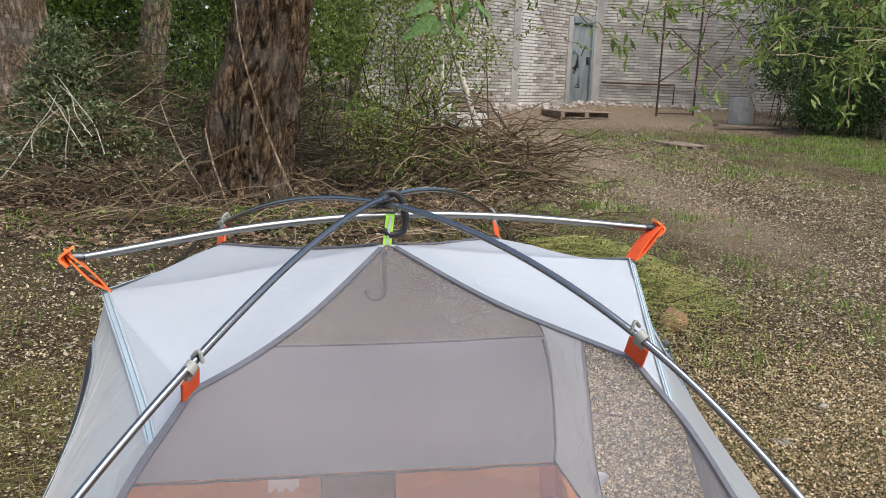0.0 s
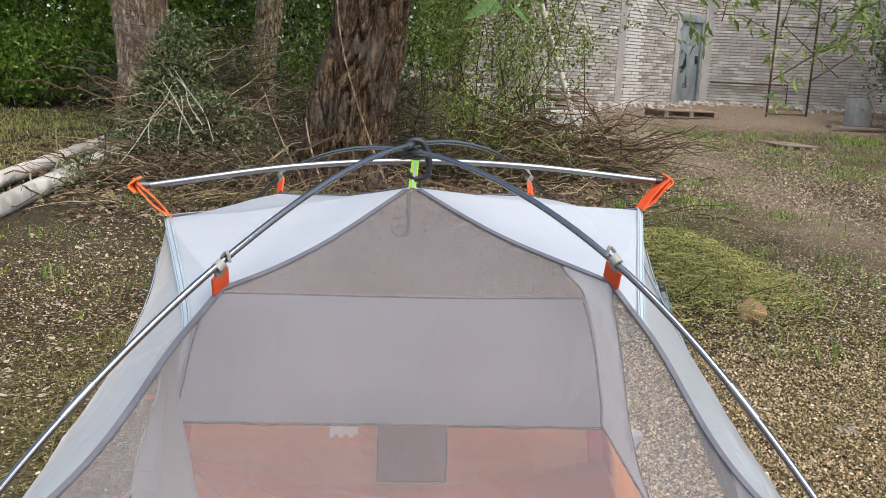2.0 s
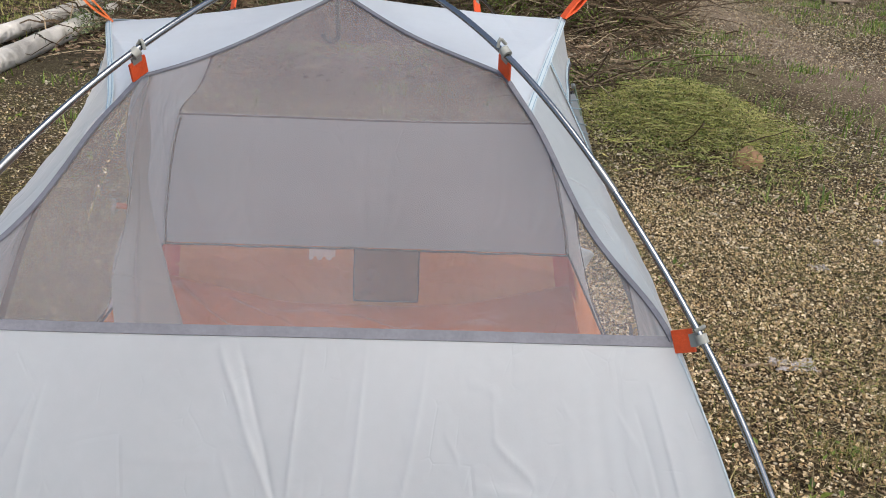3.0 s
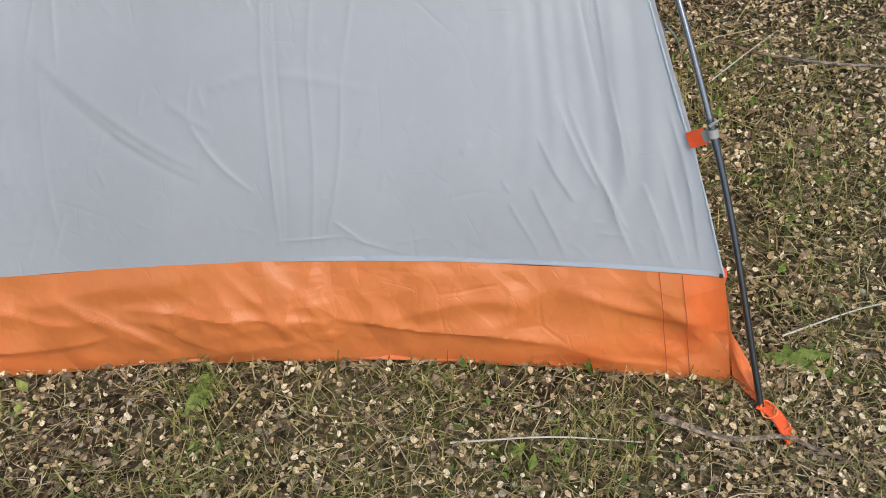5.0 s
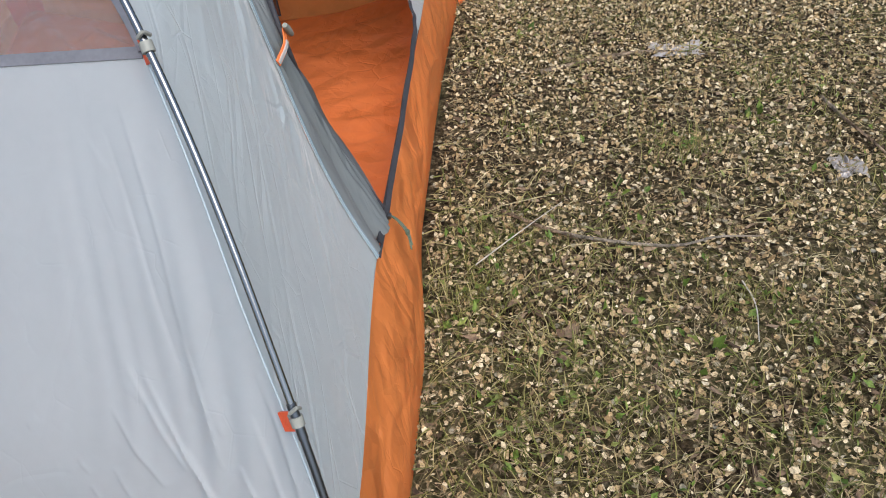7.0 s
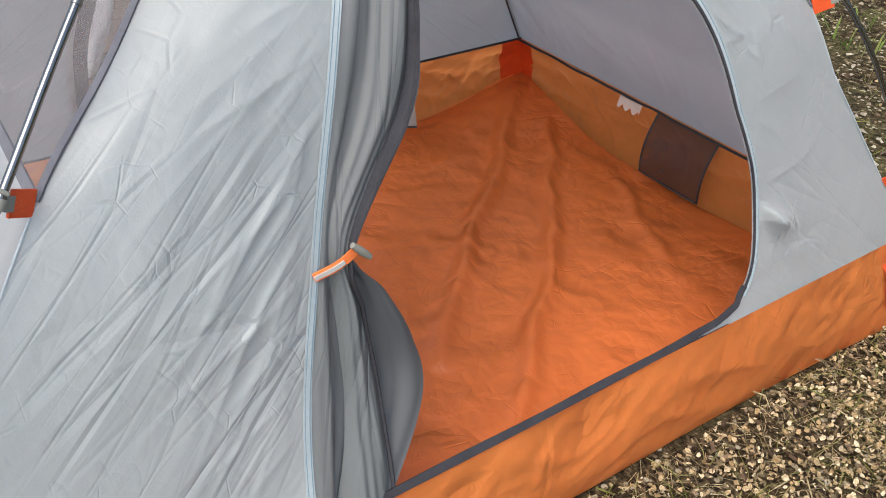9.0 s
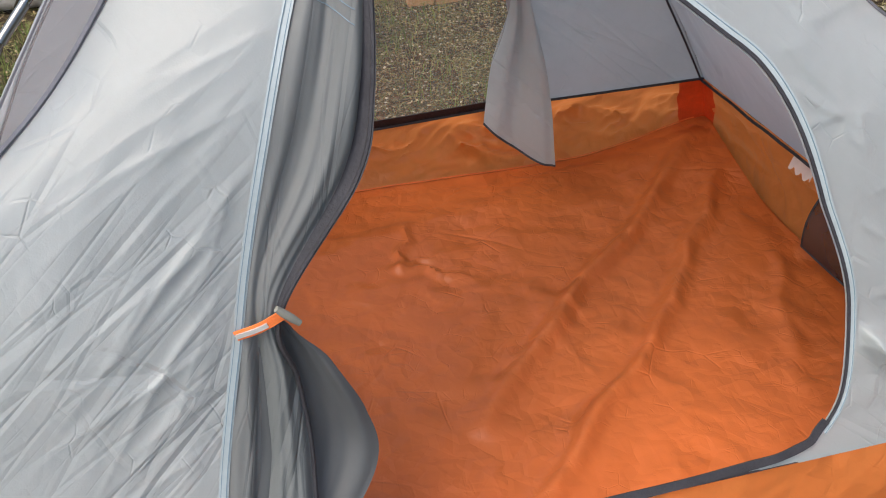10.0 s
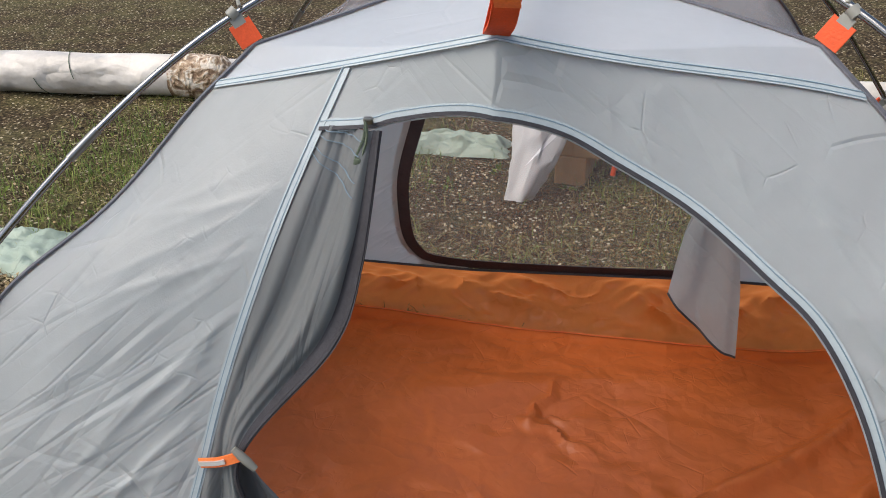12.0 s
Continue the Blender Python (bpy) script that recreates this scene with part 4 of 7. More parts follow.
    part("lamp_hook", *tube(hook, 0.0045, 6), BLACK, tent, "small dark lamp hook")
    # pocket and maker's tag on the far end, inside
    def pocket(a, b):
        w = -0.042 + 0.207 * b
        p = tub_ring((w / 0.655 + 1) / 2, 1.0)[0]
        drop = 0.165 * a
        return Vector((w, -p.y - 0.010 - 0.035 * math.sin(math.pi * a) * (0.5 + 0.5 * math.sin(math.pi * b)), 0.226 - drop))
    part("pocket", *turned(sheet(pocket, 16, 16)), POCKET_NET, tent, "dark brown netting pocket")
    rim = [pocket(i / 10, 0.0) for i in range(11)] + [pocket(1, i / 10) for i in range(1, 11)] + [pocket(1 - i / 10, 1.0) for i in range(1, 11)]
    part("pocket_rim", *turned(tube(rim, 0.003, 5)), ZIP, tent, "black pocket edging")
    def tag(a, b):
        w = -0.19 + 0.085 * b
        p = tub_ring((w / 0.655 + 1) / 2, 1.0)[0]
        ragged = 0.018 + 0.012 * abs(math.sin(9 * b + 1))
        return Vector((w, -p.y - 0.006 - 0.004 * a, 0.226 - a * ragged * 1.3))
    part("maker_tag", *turned(sheet(tag, 3, 18)), WHITE_TAG, tent, "small white cloth tag")


def curve_top(b):
    """The inner rim of a roof half: corner clip, apex, corner clip."""
    f = abs(2 * b - 1)
    sgn = 1 if b > 0.5 else -1
    p = crom(EDGE_TOP, f / 0.86) if f < 0.86 else crom(EDGE_LOW, 1 - (f - 0.86) / 0.14 * (1 - SEAM_U))
    return Vector((p.x, sgn * p.y, p.z))


def corner_patch(a, b):
    """A doubled patch that wraps the tub's corner inside."""
    h = 0.30 + 0.70 * a
    w = 1 - 0.075 * abs(2 * b - 1)
    if b < 0.5:
        e = tub_ring((w + 1) / 2, h)[0]
        p = Vector((e.x, -e.y, e.z))
    else:
        p = tub_ring((w + 1) / 2, h)[1]
    return p + Vector((-0.006, -0.006, 0.002))


def build_door_side(sx, sy, squeeze):
    verts, faces, arch, hinge = wall_with_opening(squeeze)
    side = part("door_wall", *turned((verts, faces), sx, sy), SILVER_WALL, tent, "silver polyester door wall")
    rim = [on_side(y, z) for y, z in arch]
    nor = normals_on_side(rim)
    away = []
    for i, p in enumerate(rim):                   # direction out of the opening, in the wall
        d = rim[min(i + 1, len(rim) - 1)] - rim[max(i - 1, 0)]
        away.append(d.cross(nor[i]).normalized())
    upper = [i for i in range(len(rim)) if arch[i][1] > 0.262 or arch[i][0] > 0.47]
    shift = 0.009
    pts = [rim[i] - away[i] * shift + nor[i] * 0.0022 for i in upper]
    part("door_tape", *turned(band(pts, [nor[i] for i in upper], 0.0125, 0.0008), sx, sy), BLUE_TAPE, side, "pale blue stitched tape")
    for off in (0.0055, 0.0125):
        pts = [rim[i] - away[i] * off + nor[i] * 0.0026 for i in upper]
        part("stitching", *turned(tube(pts, 0.0007, 4), sx, sy), THREAD, side, "blue stitching")
    wide = 0.0045 if sx > 0 else 0.036
    mat = ZIP if sx > 0 else ZIP_BROWN
    pts = [p + a * (wide * 0.5 - 0.006) + n * 0.003 for p, a, n in zip(rim, away, nor)]
    part("door_zip", *turned(band(pts, nor, wide, 0.002), sx, sy), mat, side, "black zip tape")
    if sx > 0:                                    # the wider zip flap along the sill
        low = [i for i in range(len(rim)) if arch[i][1] < 0.28 and arch[i][0] > -0.40]
        pts = [rim[i] + away[i] * 0.002 + nor[i] * (0.0045 + 0.0015 * math.sin(i)) for i in low]
        part("door_zip", *turned(band(pts, [nor[i] for i in low], 0.013, 0.003), sx, sy), mat, side, "black zip tape")
    # hinge seam, roof seam and the short band beside the zip's head
    hs = [on_side(p.x, p.y) for p in curve([(a, b, 0) for a, b in HINGE], 60)]
    hn = normals_on_side(hs)
    part("hinge_seam", *turned(band(lifted(hs, hn, 0.0026), hn, 0.0125, 0.0008), sx, sy), BLUE_TAPE, side, "pale blue stitched tape")
    for off in (-0.0035, 0.0035):
        pts = [p + n * 0.0030 + Vector((0, off, 0)) for p, n in zip(hs, hn)]
        part("stitching", *turned(tube(pts, 0.0007, 4), sx, sy), THREAD, side, "blue stitching")
    rs = [seam_top(0.005 + 0.99 * i / 80) for i in range(81)]
    part("roof_seam", *turned(band([p + Vector((0.0016, 0, 0.0022)) for p in rs], [(0.6, 0, 0.8)] * 81, 0.0125, 0.0008), sx, sy), BLUE_TAPE, side, "pale blue stitched tape")
    for off in (-0.0035, 0.0035):
        pts = [p + Vector((0.0020 - off * 0.75, 0, 0.0027 + off * 0.6)) for p in rs]
        part("stitching", *turned(tube(pts, 0.0007, 4), sx, sy), THREAD, side, "blue stitching")
    # the gathered door leaf, tied back to the hinge seam
    def leaf(a, b, depth=0.0, folds=3.2, rim=None):
        h = crom([(-0.209, 0.952, 0)] + [(y, z, 0) for y, z in HINGE[1:]], a)
        inner = crom(rim or INNER, a)
        p = on_side(h.x, max(0.224, h.y)).lerp(on_side(inner.x, max(0.226, inner.y)), b)
        tie = fold(a - 0.46, 0.09)
        amp = (0.007 + 0.006 * a) * (1 - 0.8 * tie) * min(1, b * 4)
        wave = math.sin(b ** 0.85 * folds * math.pi + 1.2 * a + 0.6 * math.sin(6 * a) + 2.2 * rough_noise(b * 2.5, a * 3, 8)) + 0.14 * math.sin(b * 13 * math.pi + 3 * a + 3 * rough_noise(b * 3, a * 2, 5))
        p.x += 0.8 * amp * wave + 0.016 * tie * b - depth + 0.008 * b * (1 - tie)
        p.x += 0.0015 * math.sin(19 * b + 5 * a) * (1 - tie) * b + 0.003 * rough_noise(b * 6, a * 9, sx)
        return p
    if sx > 0:
        flap = part("door_flap", *turned(sheet(lambda a, b: leaf(a, b * 0.99), 120, 60), sx, sy), GREY, side, "grey door flap gathered and tied back")
        part("netting_flap", *turned(sheet(lambda a, b: leaf(0.47 + 0.53 * a, 0.22 + 0.78 * b, 0.012 + 0.03 * fold(0.47 + 0.53 * a - 0.8, 0.15) * b, 2.4, FLARE), 90, 40), sx, sy), CHARCOAL, side, "dark netting flap gathered behind it")
        def strip(a, b):
            a = 0.46 * a
            return leaf(a, 0.90 - 0.05 * math.sin(math.pi * a / 0.46) + (0.14 + 0.04 * math.sin(math.pi * a / 0.46)) * b) + Vector((0.003, 0, 0))
        part("flap_zip", *turned(sheet(strip, 60, 8), sx, sy), ZIP, flap, "black zip strip")
        line = [leaf(i / 80, 1.0) + Vector((0.002, 0, 0)) for i in range(81)]
        part("flap_zip", *turned(tube(line, 0.0035, 6), sx, sy), ZIP, flap, "black zip edge")
        for a in (0.012, 0.030, 0.062, 0.080):
            line = [leaf(a, 0.04 + 0.72 * i / 16) + Vector((0.0022, 0, 0)) for i in range(17)]
            part("stitching", *turned(tube(line, 0.0007, 4), sx, sy), THREAD, flap, "dark stitching")
    else:
        mid_line = [(0.43, -0.205, 0.925), (0.485, -0.30, 0.74), (0.515, -0.365, 0.565), (0.530, -0.375, 0.36), (0.510, -0.372, 0.178)]
        half = [(0.030, 0, 0), (0.034, 0, 0), (0.020, 0, 0), (0.060, 0, 0), (0.078, 0, 0)]
        def limp(a, b):
            c, h, w = crom(mid_line, a), crom(half, a).x, 2 * b - 1
            fl = 0.3 + 0.7 * a
            return c + Vector((0.020 * fl * math.sin(5.2 * w + 2 * a) * min(1, h / 0.04) * (1 - 0.5 * a) - 0.85 * h * w * min(1, 1.6 * a) + 0.004 * rough_noise(w * 3, a * 7, 4), -h * w, 0.045 * w * -a ** 3 - 0.02 * a ** 6 * (1 - w * w)))
        flap = part("door_flap", *turned(sheet(limp, 90, 40), sx, sy), SILVER_WALL, side, "silver door flap tied back and hanging limp inside")
        part("flap_zip", *turned(tube([limp(1, i / 30) for i in range(31)], 0.003, 6), sx, sy), ZIP, flap, "black hem")
    # the tie: an orange loop and a toggle
    p0, p1 = on_side(-0.345, 0.552), on_side(-0.285, 0.572)
    n0 = normals_on_side([p0])[0]
    pts = curve([p0 + n0 * 0.006, p0.lerp(p1, 0.5) + n0 * 0.020, p1 + n0 * 0.020], 8)
    part("tie_loop", *turned(band(pts, [n0] * 9, 0.013, 0.002), sx, sy), ORANGE_TAPE, side, "orange tie loop")
    pts2 = [p + n0 * 0.0025 for p in pts[:6]]
    part("reflective_strip", *turned(band(pts2, [n0] * 6, 0.006, 0.002), sx, sy), REFLECT, side, "reflective strip")
    tog = [p1 + n0 * 0.026 + Vector((0, 0.024 * k - 0.010, 0.012 - 0.026 * k)) for k in (0, 0.35, 0.7, 1.05)]
    part("toggle", *turned(tube(tog, lambda f: 0.0042 + 0.0015 * math.sin(math.pi * f), 8), sx, sy), CLIP, side, "grey-green toggle")
    # zip heads with their cords
    for (y, z), hang in (((-0.145, 0.960), [(0.006, 0.0, -0.02), (0.012, -0.008, -0.045), (0.014, -0.006, -0.07)]), ((-0.315, 0.222), [(0.012, 0.0, -0.012), (0.028, -0.012, -0.03), (0.035, -0.03, -0.05)])):
        p = on_side(y, z)
        n = normals_on_side([p])[0]
        head = part("zip_slider", *turned(box(p.x + n.x * 0.012, p.y, p.z + n.z * 0.012, 0.007, 0.012, 0.009, 0.003), sx, sy), ALU, side, "metal zip slider")
        for d in (-0.004, 0.004):
            pts = curve([p + n * 0.014] + [p + n * 0.014 + Vector(h) + Vector((0, d * (i + 1) * 0.5, 0)) for i, h in enumerate(hang)], 10)
            part("pull_cord", *turned(tube(pts, 0.0018, 5), sx, sy), CORD, head, "green-grey pull cord")
        k = p + n * 0.014 + Vector(hang[1])
        part("cord_knot", *turned(box(k.x, k.y, k.z, 0.008, 0.009, 0.009, 0.003), sx, sy), CORD, head)
    if sx < 0:                                    # this door's netting stays closed
        pane = []
        ctr = on_side(0.06, 0.55)
        loop = [on_side(y, z) for y, z in arch] + [on_side(y, z) for y, z in hinge[::-1]]
        def pane_point(a, b):
            k = int(round(b * (len(loop) - 1)))
            q = ctr.lerp(loop[k], a)
            s = on_side(q.y, q.z)
            return s + Vector((0.004, 0, 0))
        part("netting_pane", *turned(sheet(pane_point, 14, len(loop) - 1), sx, sy), NET_DARK, side, "closed dark insect netting")


INNER = [(-0.132, 0.954, 0), (-0.146, 0.811, 0), (-0.177, 0.713, 0), (-0.288, 0.575, 0), (-0.280, 0.48, 0), (-0.276, 0.392, 0), (-0.282, 0.31, 0), (-0.292, 0.226, 0)]
FLARE = [(-0.127, 0.93, 0), (-0.146, 0.811, 0), (-0.177, 0.713, 0), (-0.280, 0.575, 0), (-0.235, 0.485, 0), (-0.198, 0.395, 0), (-0.195, 0.315, 0), (-0.292, 0.226, 0)]
build_tent()


# ---- poles, clips ----
POLE = [(0.74, 1.095, 0.012), (0.648, 0.897, 0.395), (0.508, 0.66, 0.745), (0.268, 0.37, 1.047), (0.0, 0.0, 1.158)]


def full_pole(flip, lift):
    half = [Vector(p) for p in POLE]
    pts = half + [Vector((-p.x, -p.y, p.z)) for p in reversed(half[:-1])]
    out = []
    for p in pts:
        q = Vector(corner_pull(p.x * flip, p.y, p.z + lift * max(0, (p.z - 0.9) / 0.26)))
        out.append(q)
    return out


def build_poles():
    for flip, lift in ((1, 0.005), (-1, -0.006)):
        pts = full_pole(flip, lift)
        pole = thing("tent_pole", "bowed silver and black aluminium tent pole", "tent pole", "tent poles", at=(0, MID, 0.006))
        n = 160
        line = curve(pts, n)
        part("pole_tube", *tube(line[20:n - 19], 0.0048, 10), ALU_GREY, pole, "polished grey aluminium tube")
        for a, b in ((0, 21), (n - 20, n + 1)):
            part("pole_tube", *tube(line[a:b], 0.005, 10), ALU_DARK, pole, "dark anodised tube")
        for k in (20, 50, 80, 110, 140):
            part("ferrule", *tube(line[k - 1:k + 2], 0.0058, 10), ALU_DARK if k in (20, 140) else ALU, pole, "joint ferrule")
    brow = thing("tent_pole", "slightly bowed bright aluminium brow pole", "tent pole", "tent poles", at=(0, MID, 0.006))
    line = curve([(-0.422, -0.090, 1.090), (-0.2, -0.035, 1.122), (0.0, 0.006, 1.134), (0.2, 0.012, 1.132), (0.434, 0.018, 1.114)], 40)
    part("pole_tube", *tube(line, 0.0055, 10), ALU, brow, "polished aluminium tube")
    for e, d in ((line[0], -1), (line[-1], 1)):
        part("pole_tip", *tube([e, e + Vector((0.016 * d, 0, 0))], 0.0062, 8), BLACK if d > 0 else ALU, brow, "pole tip")
    for sx, tip, y0 in ((1, line[-1], 0.0), (-1, line[0], -0.045)):
        base = Vector((sx * 0.405, y0, 1.064 if sx > 0 else 1.036))
        end = tip + Vector((sx * 0.016, 0, 0.0))
        for off in (0.004, -0.010):
            pts = curve([base, base.lerp(end, 0.55) + Vector((0, 0, off)), end + Vector((sx * 0.006, 0, 0.004 + off * 0.5))], 8)
            part("brow_strap", *band(pts, [(-0.4 * sx, 0, 0.9)] * 9, 0.028, 0.003), RED_TAPE if sx > 0 else ORANGE_TAPE, tent, "orange webbing brow strap")
        capp = curve([end + Vector((sx * 0.004, 0, -0.012)), end + Vector((sx * 0.014, 0, 0.0)), end + Vector((sx * 0.0, 0, 0.012))], 6)
        part("brow_strap", *band(capp, [(0.9 * sx, 0, 0.1)] * 7, 0.026, 0.003), ORANGE_TAPE, tent, "orange webbing pole cup")
    # the black hook that ties the crossing and the brow pole together
    hub = thing("pole_hook", "black plastic hook clasping the crossing tent poles", "hook", at=(0, MID, 0.006))
    arc = [(0.004 + 0.019 * math.cos(a), 0.0, 1.150 + 0.021 * math.sin(a)) for a in np.linspace(radians(190), radians(10), 12)]
    arc += [(0.025 + 0.004 * math.sin(k), 0.0, 1.146 - 0.012 * k) for k in range(4)] + [(0.016, 0, 1.106), (0.004, 0, 1.104), (-0.006, 0, 1.112)]
    part("hook_body", *tube(arc, 0.0055, 8), BLACK, hub)
    part("hook_bar", *tube([(-0.03, 0.002, 1.150), (0.03, -0.002, 1.150)], 0.005, 8), BLACK, hub)
    # clips: an orange tab from the edge to a grey jaw on the pole
    n = 0
    for sx in (1, -1):
        for sy in (1, -1):
            for s_edge, k_pole in ((1.0, 3), (2.0, 2), (2.54, 1)):
                e = end_edge(s_edge)
                q = Vector(POLE[k_pole])
                e, q = (Vector(corner_pull(v.x * sx, v.y * sy, v.z)) for v in (e, q))
                nxt = Vector((POLE[k_pole - 1][0] * sx, POLE[k_pole - 1][1] * sy, POLE[k_pole - 1][2]))
                along = (nxt - q).normalized()
                way = (q - e)
                up = way.cross(along).normalized()
                tab = [e + way * 0.06, e.lerp(q, 0.4), e.lerp(q, 0.72)]
                part("clip_tab", *band(tab, [up] * 3, 0.030 if s_edge < 2.2 else 0.024, 0.0035), RED_TAPE, tent, "red-orange clip tab")
                clip = thing("pole_clip", "grey-green plastic clip hooked on a tent pole", "clip", "pole clips", at=(0, MID, 0.006))
                plate = [e.lerp(q, 0.62), e.lerp(q, 0.86)]
                part("clip_plate", *band(plate, [up] * 2, 0.017, 0.004), CLIP, clip)
                jaw = sweep([q - along * 0.006, q + along * 0.006], ring(0.0078, 12))
                part("clip_jaw", *jaw, CLIP, clip)
                hookp = [q - along * 0.012 + up * 0.008, q - along * 0.016 + way.normalized() * 0.010, q - along * 0.012 - up * 0.006]
                part("clip_finger", *tube(curve(hookp, 6), 0.0025, 6), CLIP, clip)


build_poles()


# ---- plants and litter ----
def fast_part(name, V, F, mat, parent=None, label="", smooth=False):
    """One mesh from arrays of places and of faces that all have the same number of corners."""
    V, F = np.asarray(V, np.float32), np.asarray(F, np.int32)
    me = bpy.data.meshes.new(name)
    k = F.shape[1]
    me.vertices.add(len(V))
    me.vertices.foreach_set("co", V.ravel())
    me.loops.add(F.size)
    me.loops.foreach_set("vertex_index", F.ravel())
    me.polygons.add(len(F))
    me.polygons.foreach_set("loop_start", np.arange(0, F.size, k, dtype=np.int32))
    me.polygons.foreach_set("loop_total", np.full(len(F), k, np.int32))
    me.polygons.foreach_set("use_smooth", np.full(len(F), smooth))
    me.materials.append(mat)
    me.update(calc_edges=True)
    ob = new(name, me)
    if parent is not None:
        ob.parent = parent
    return tagged(ob, label)


def unit(a):
    return a / (np.linalg.norm(a, axis=-1, keepdims=True) + 1e-9)


def leaf_cloud(centres, size, droop=0.4, slim=0.42):
    """Folded pointed leaves at those places, in all directions."""
    n = len(centres)
    d = rng.normal(size=(n, 3))
    d[:, 2] -= droop
    d = unit(d)
    up = unit(rng.normal(size=(n, 3)) * 0.6 + np.array([0, 0, 1.0]))
    s = unit(np.cross(d, up))
    nn = np.cross(s, d)
    L = (size * rng.uniform(0.6, 1.3, n))[:, None]
    base = centres
    a = base + d * L * 0.45 + s * L * slim * 0.5 + nn * L * 0.10
    b = base + d * L * 0.45 - s * L * slim * 0.5 + nn * L * 0.10
    tip = base + d * L
    V = np.stack([base, a, tip, b], 1).reshape(-1, 3)
    i = np.arange(n)[:, None] * 4
    F = np.concatenate([i + [0, 1, 2], i + [0, 2, 3]])
    return V, F


def sticks(starts, ends, r0, r1, sag=0.0, seg=4, wobble=0.04):
    """Tapered three-sided twigs, bent."""
    n = len(starts)
    t = np.linspace(0, 1, seg + 1)[None, :, None]
    P = starts[:, None] * (1 - t) + ends[:, None] * t
    ln = np.linalg.norm(ends - starts, axis=1)[:, None, None]
    P = P + rng.normal(size=P.shape) * wobble * ln * np.sin(np.pi * np.clip(t, 0, 1)) ** 0.5
    P[..., 2] += sag * np.sin(np.pi * t[..., 0]) * ln[..., 0]
    d = unit(ends - starts)
    s = unit(np.cross(d, rng.normal(size=(n, 3))))
    u = np.cross(s, d)
    R = (np.asarray(r0) * np.ones(n))[:, None] * (1 - t[..., 0]) + (np.asarray(r1) * np.ones(n))[:, None] * t[..., 0]
    rows = []
    for k in range(3):
        a = 2 * math.pi * k / 3
        rows.append(P + (s[:, None] * math.cos(a) + u[:, None] * math.sin(a)) * R[..., None])
    V = np.stack(rows, 2).reshape(-1, 3)
    i0 = (np.arange(n)[:, None] * (seg + 1) + np.arange(seg)[None]).reshape(-1, 1) * 3
    F = np.concatenate([np.concatenate([i0 + k, i0 + (k + 1) % 3, i0 + (k + 1) % 3 + 3, i0 + k + 3], 1) for k in range(3)])
    return V, F


def gz(P):
    s = P[:, 1] - 2.0
    return np.minimum(0.0225 * (s + np.sqrt(s * s + 0.5)), 1.1)


def on_floor(P):
    return (np.abs(P[:, 0]) < 0.698) & (np.abs(P[:, 1] - MID) < 0.99)


edge_rng = np.random.default_rng(77)


def scatter(n, x0, x1, y0, y1, thick=None):
    P = np.stack([rng.uniform(x0, x1, n), rng.uniform(y0, y1, n)], 1)
    P = P[~on_floor(P)]
    if thick is not None:
        v = np.array([noise.noise(Vector((x * 1.3, y * 1.3, thick))) + 0.5 * noise.noise(Vector((x * 4, y * 4, thick))) for x, y in P])
        P = P[v + rng.normal(size=len(P)) * 0.25 > 0.05]
    if x0 > 0.6:                                  # the litter thins out away from the tent
        u = (P[:, 0] - x0) / (x1 - x0)
        P[:, 0] += 0.35 * np.abs(edge_rng.normal(size=len(P))) * u ** 2
        P[:, 1] += 0.35 * edge_rng.normal(size=len(P)) * np.abs(2 * (P[:, 1] - y0) / (y1 - y0) - 1) ** 3
        P = P[~on_floor(P)]
    z = gz(P)
    return np.concatenate([P, z[:, None]], 1)


def seed_litter(P, size):
    """Dry elm seeds: papery ragged wings, cupped, lying at all tilts."""
    n = len(P)
    nn = unit(rng.normal(size=(n, 3)) * 0.65 + np.array([0, 0, 1.0]))
    s = unit(np.cross(nn, rng.normal(size=(n, 3))))
    u = np.cross(nn, s)
    r = (size * rng.uniform(0.55, 1.1, n) ** 1.6)[:, None]
    c = P + np.array([0, 0, 0.004]) + nn * 0.002 + np.array([0, 0, 1]) * rng.uniform(0, 0.012, n)[:, None]
    rows = [c + nn * r * rng.uniform(-0.35, 0.25, (n, 1))]
    for k in range(6):
        a = 2 * math.pi * k / 6
        q = r * rng.uniform(0.55, 1.25, (n, 1))
        rows.append(c + s * q * math.cos(a) + u * q * math.sin(a) * 0.82 + nn * r * rng.uniform(-0.3, 0.3, (n, 1)))
    V = np.stack(rows, 1).reshape(-1, 3)
    i = np.arange(n)[:, None] * 7
    F = np.concatenate([i + [0, 1 + k, 1 + (k + 1) % 6] for k in range(6)])
    return V, F


def blades(P, height, width, lean=0.6):
    n = len(P)
    d = rng.normal(size=(n, 3))
    d[:, 2] = 0
    d = unit(d)
    s = np.stack([-d[:, 1], d[:, 0], np.zeros(n)], 1)
    h = (height * rng.uniform(0.4, 1.4, n))[:, None]
    l = (lean * rng.uniform(0.2, 1.6, n))[:, None]
    w = width * rng.uniform(0.6, 1.4, n)[:, None]
    z = np.array([0, 0, 1.0])
    b0, b1 = P - s * w, P + s * w
    m = P + z * h * 0.6 + d * l * h * 0.35
    m0, m1 = m - s * w * 0.8, m + s * w * 0.8
    tip = P + z * h * (1.0 - 0.25 * l) + d * l * h
    V = np.stack([b0, b1, m1, m0, tip], 1).reshape(-1, 3)
    i = np.arange(n)[:, None] * 5
    F = np.concatenate([i + [0, 1, 2], i + [0, 2, 3], i + [3, 2, 4]])
    return V, F


def stuff(name, VF, mat, label, category):
    return tagged(fast_part(name, *VF, mat), label, category, kind="stuff")


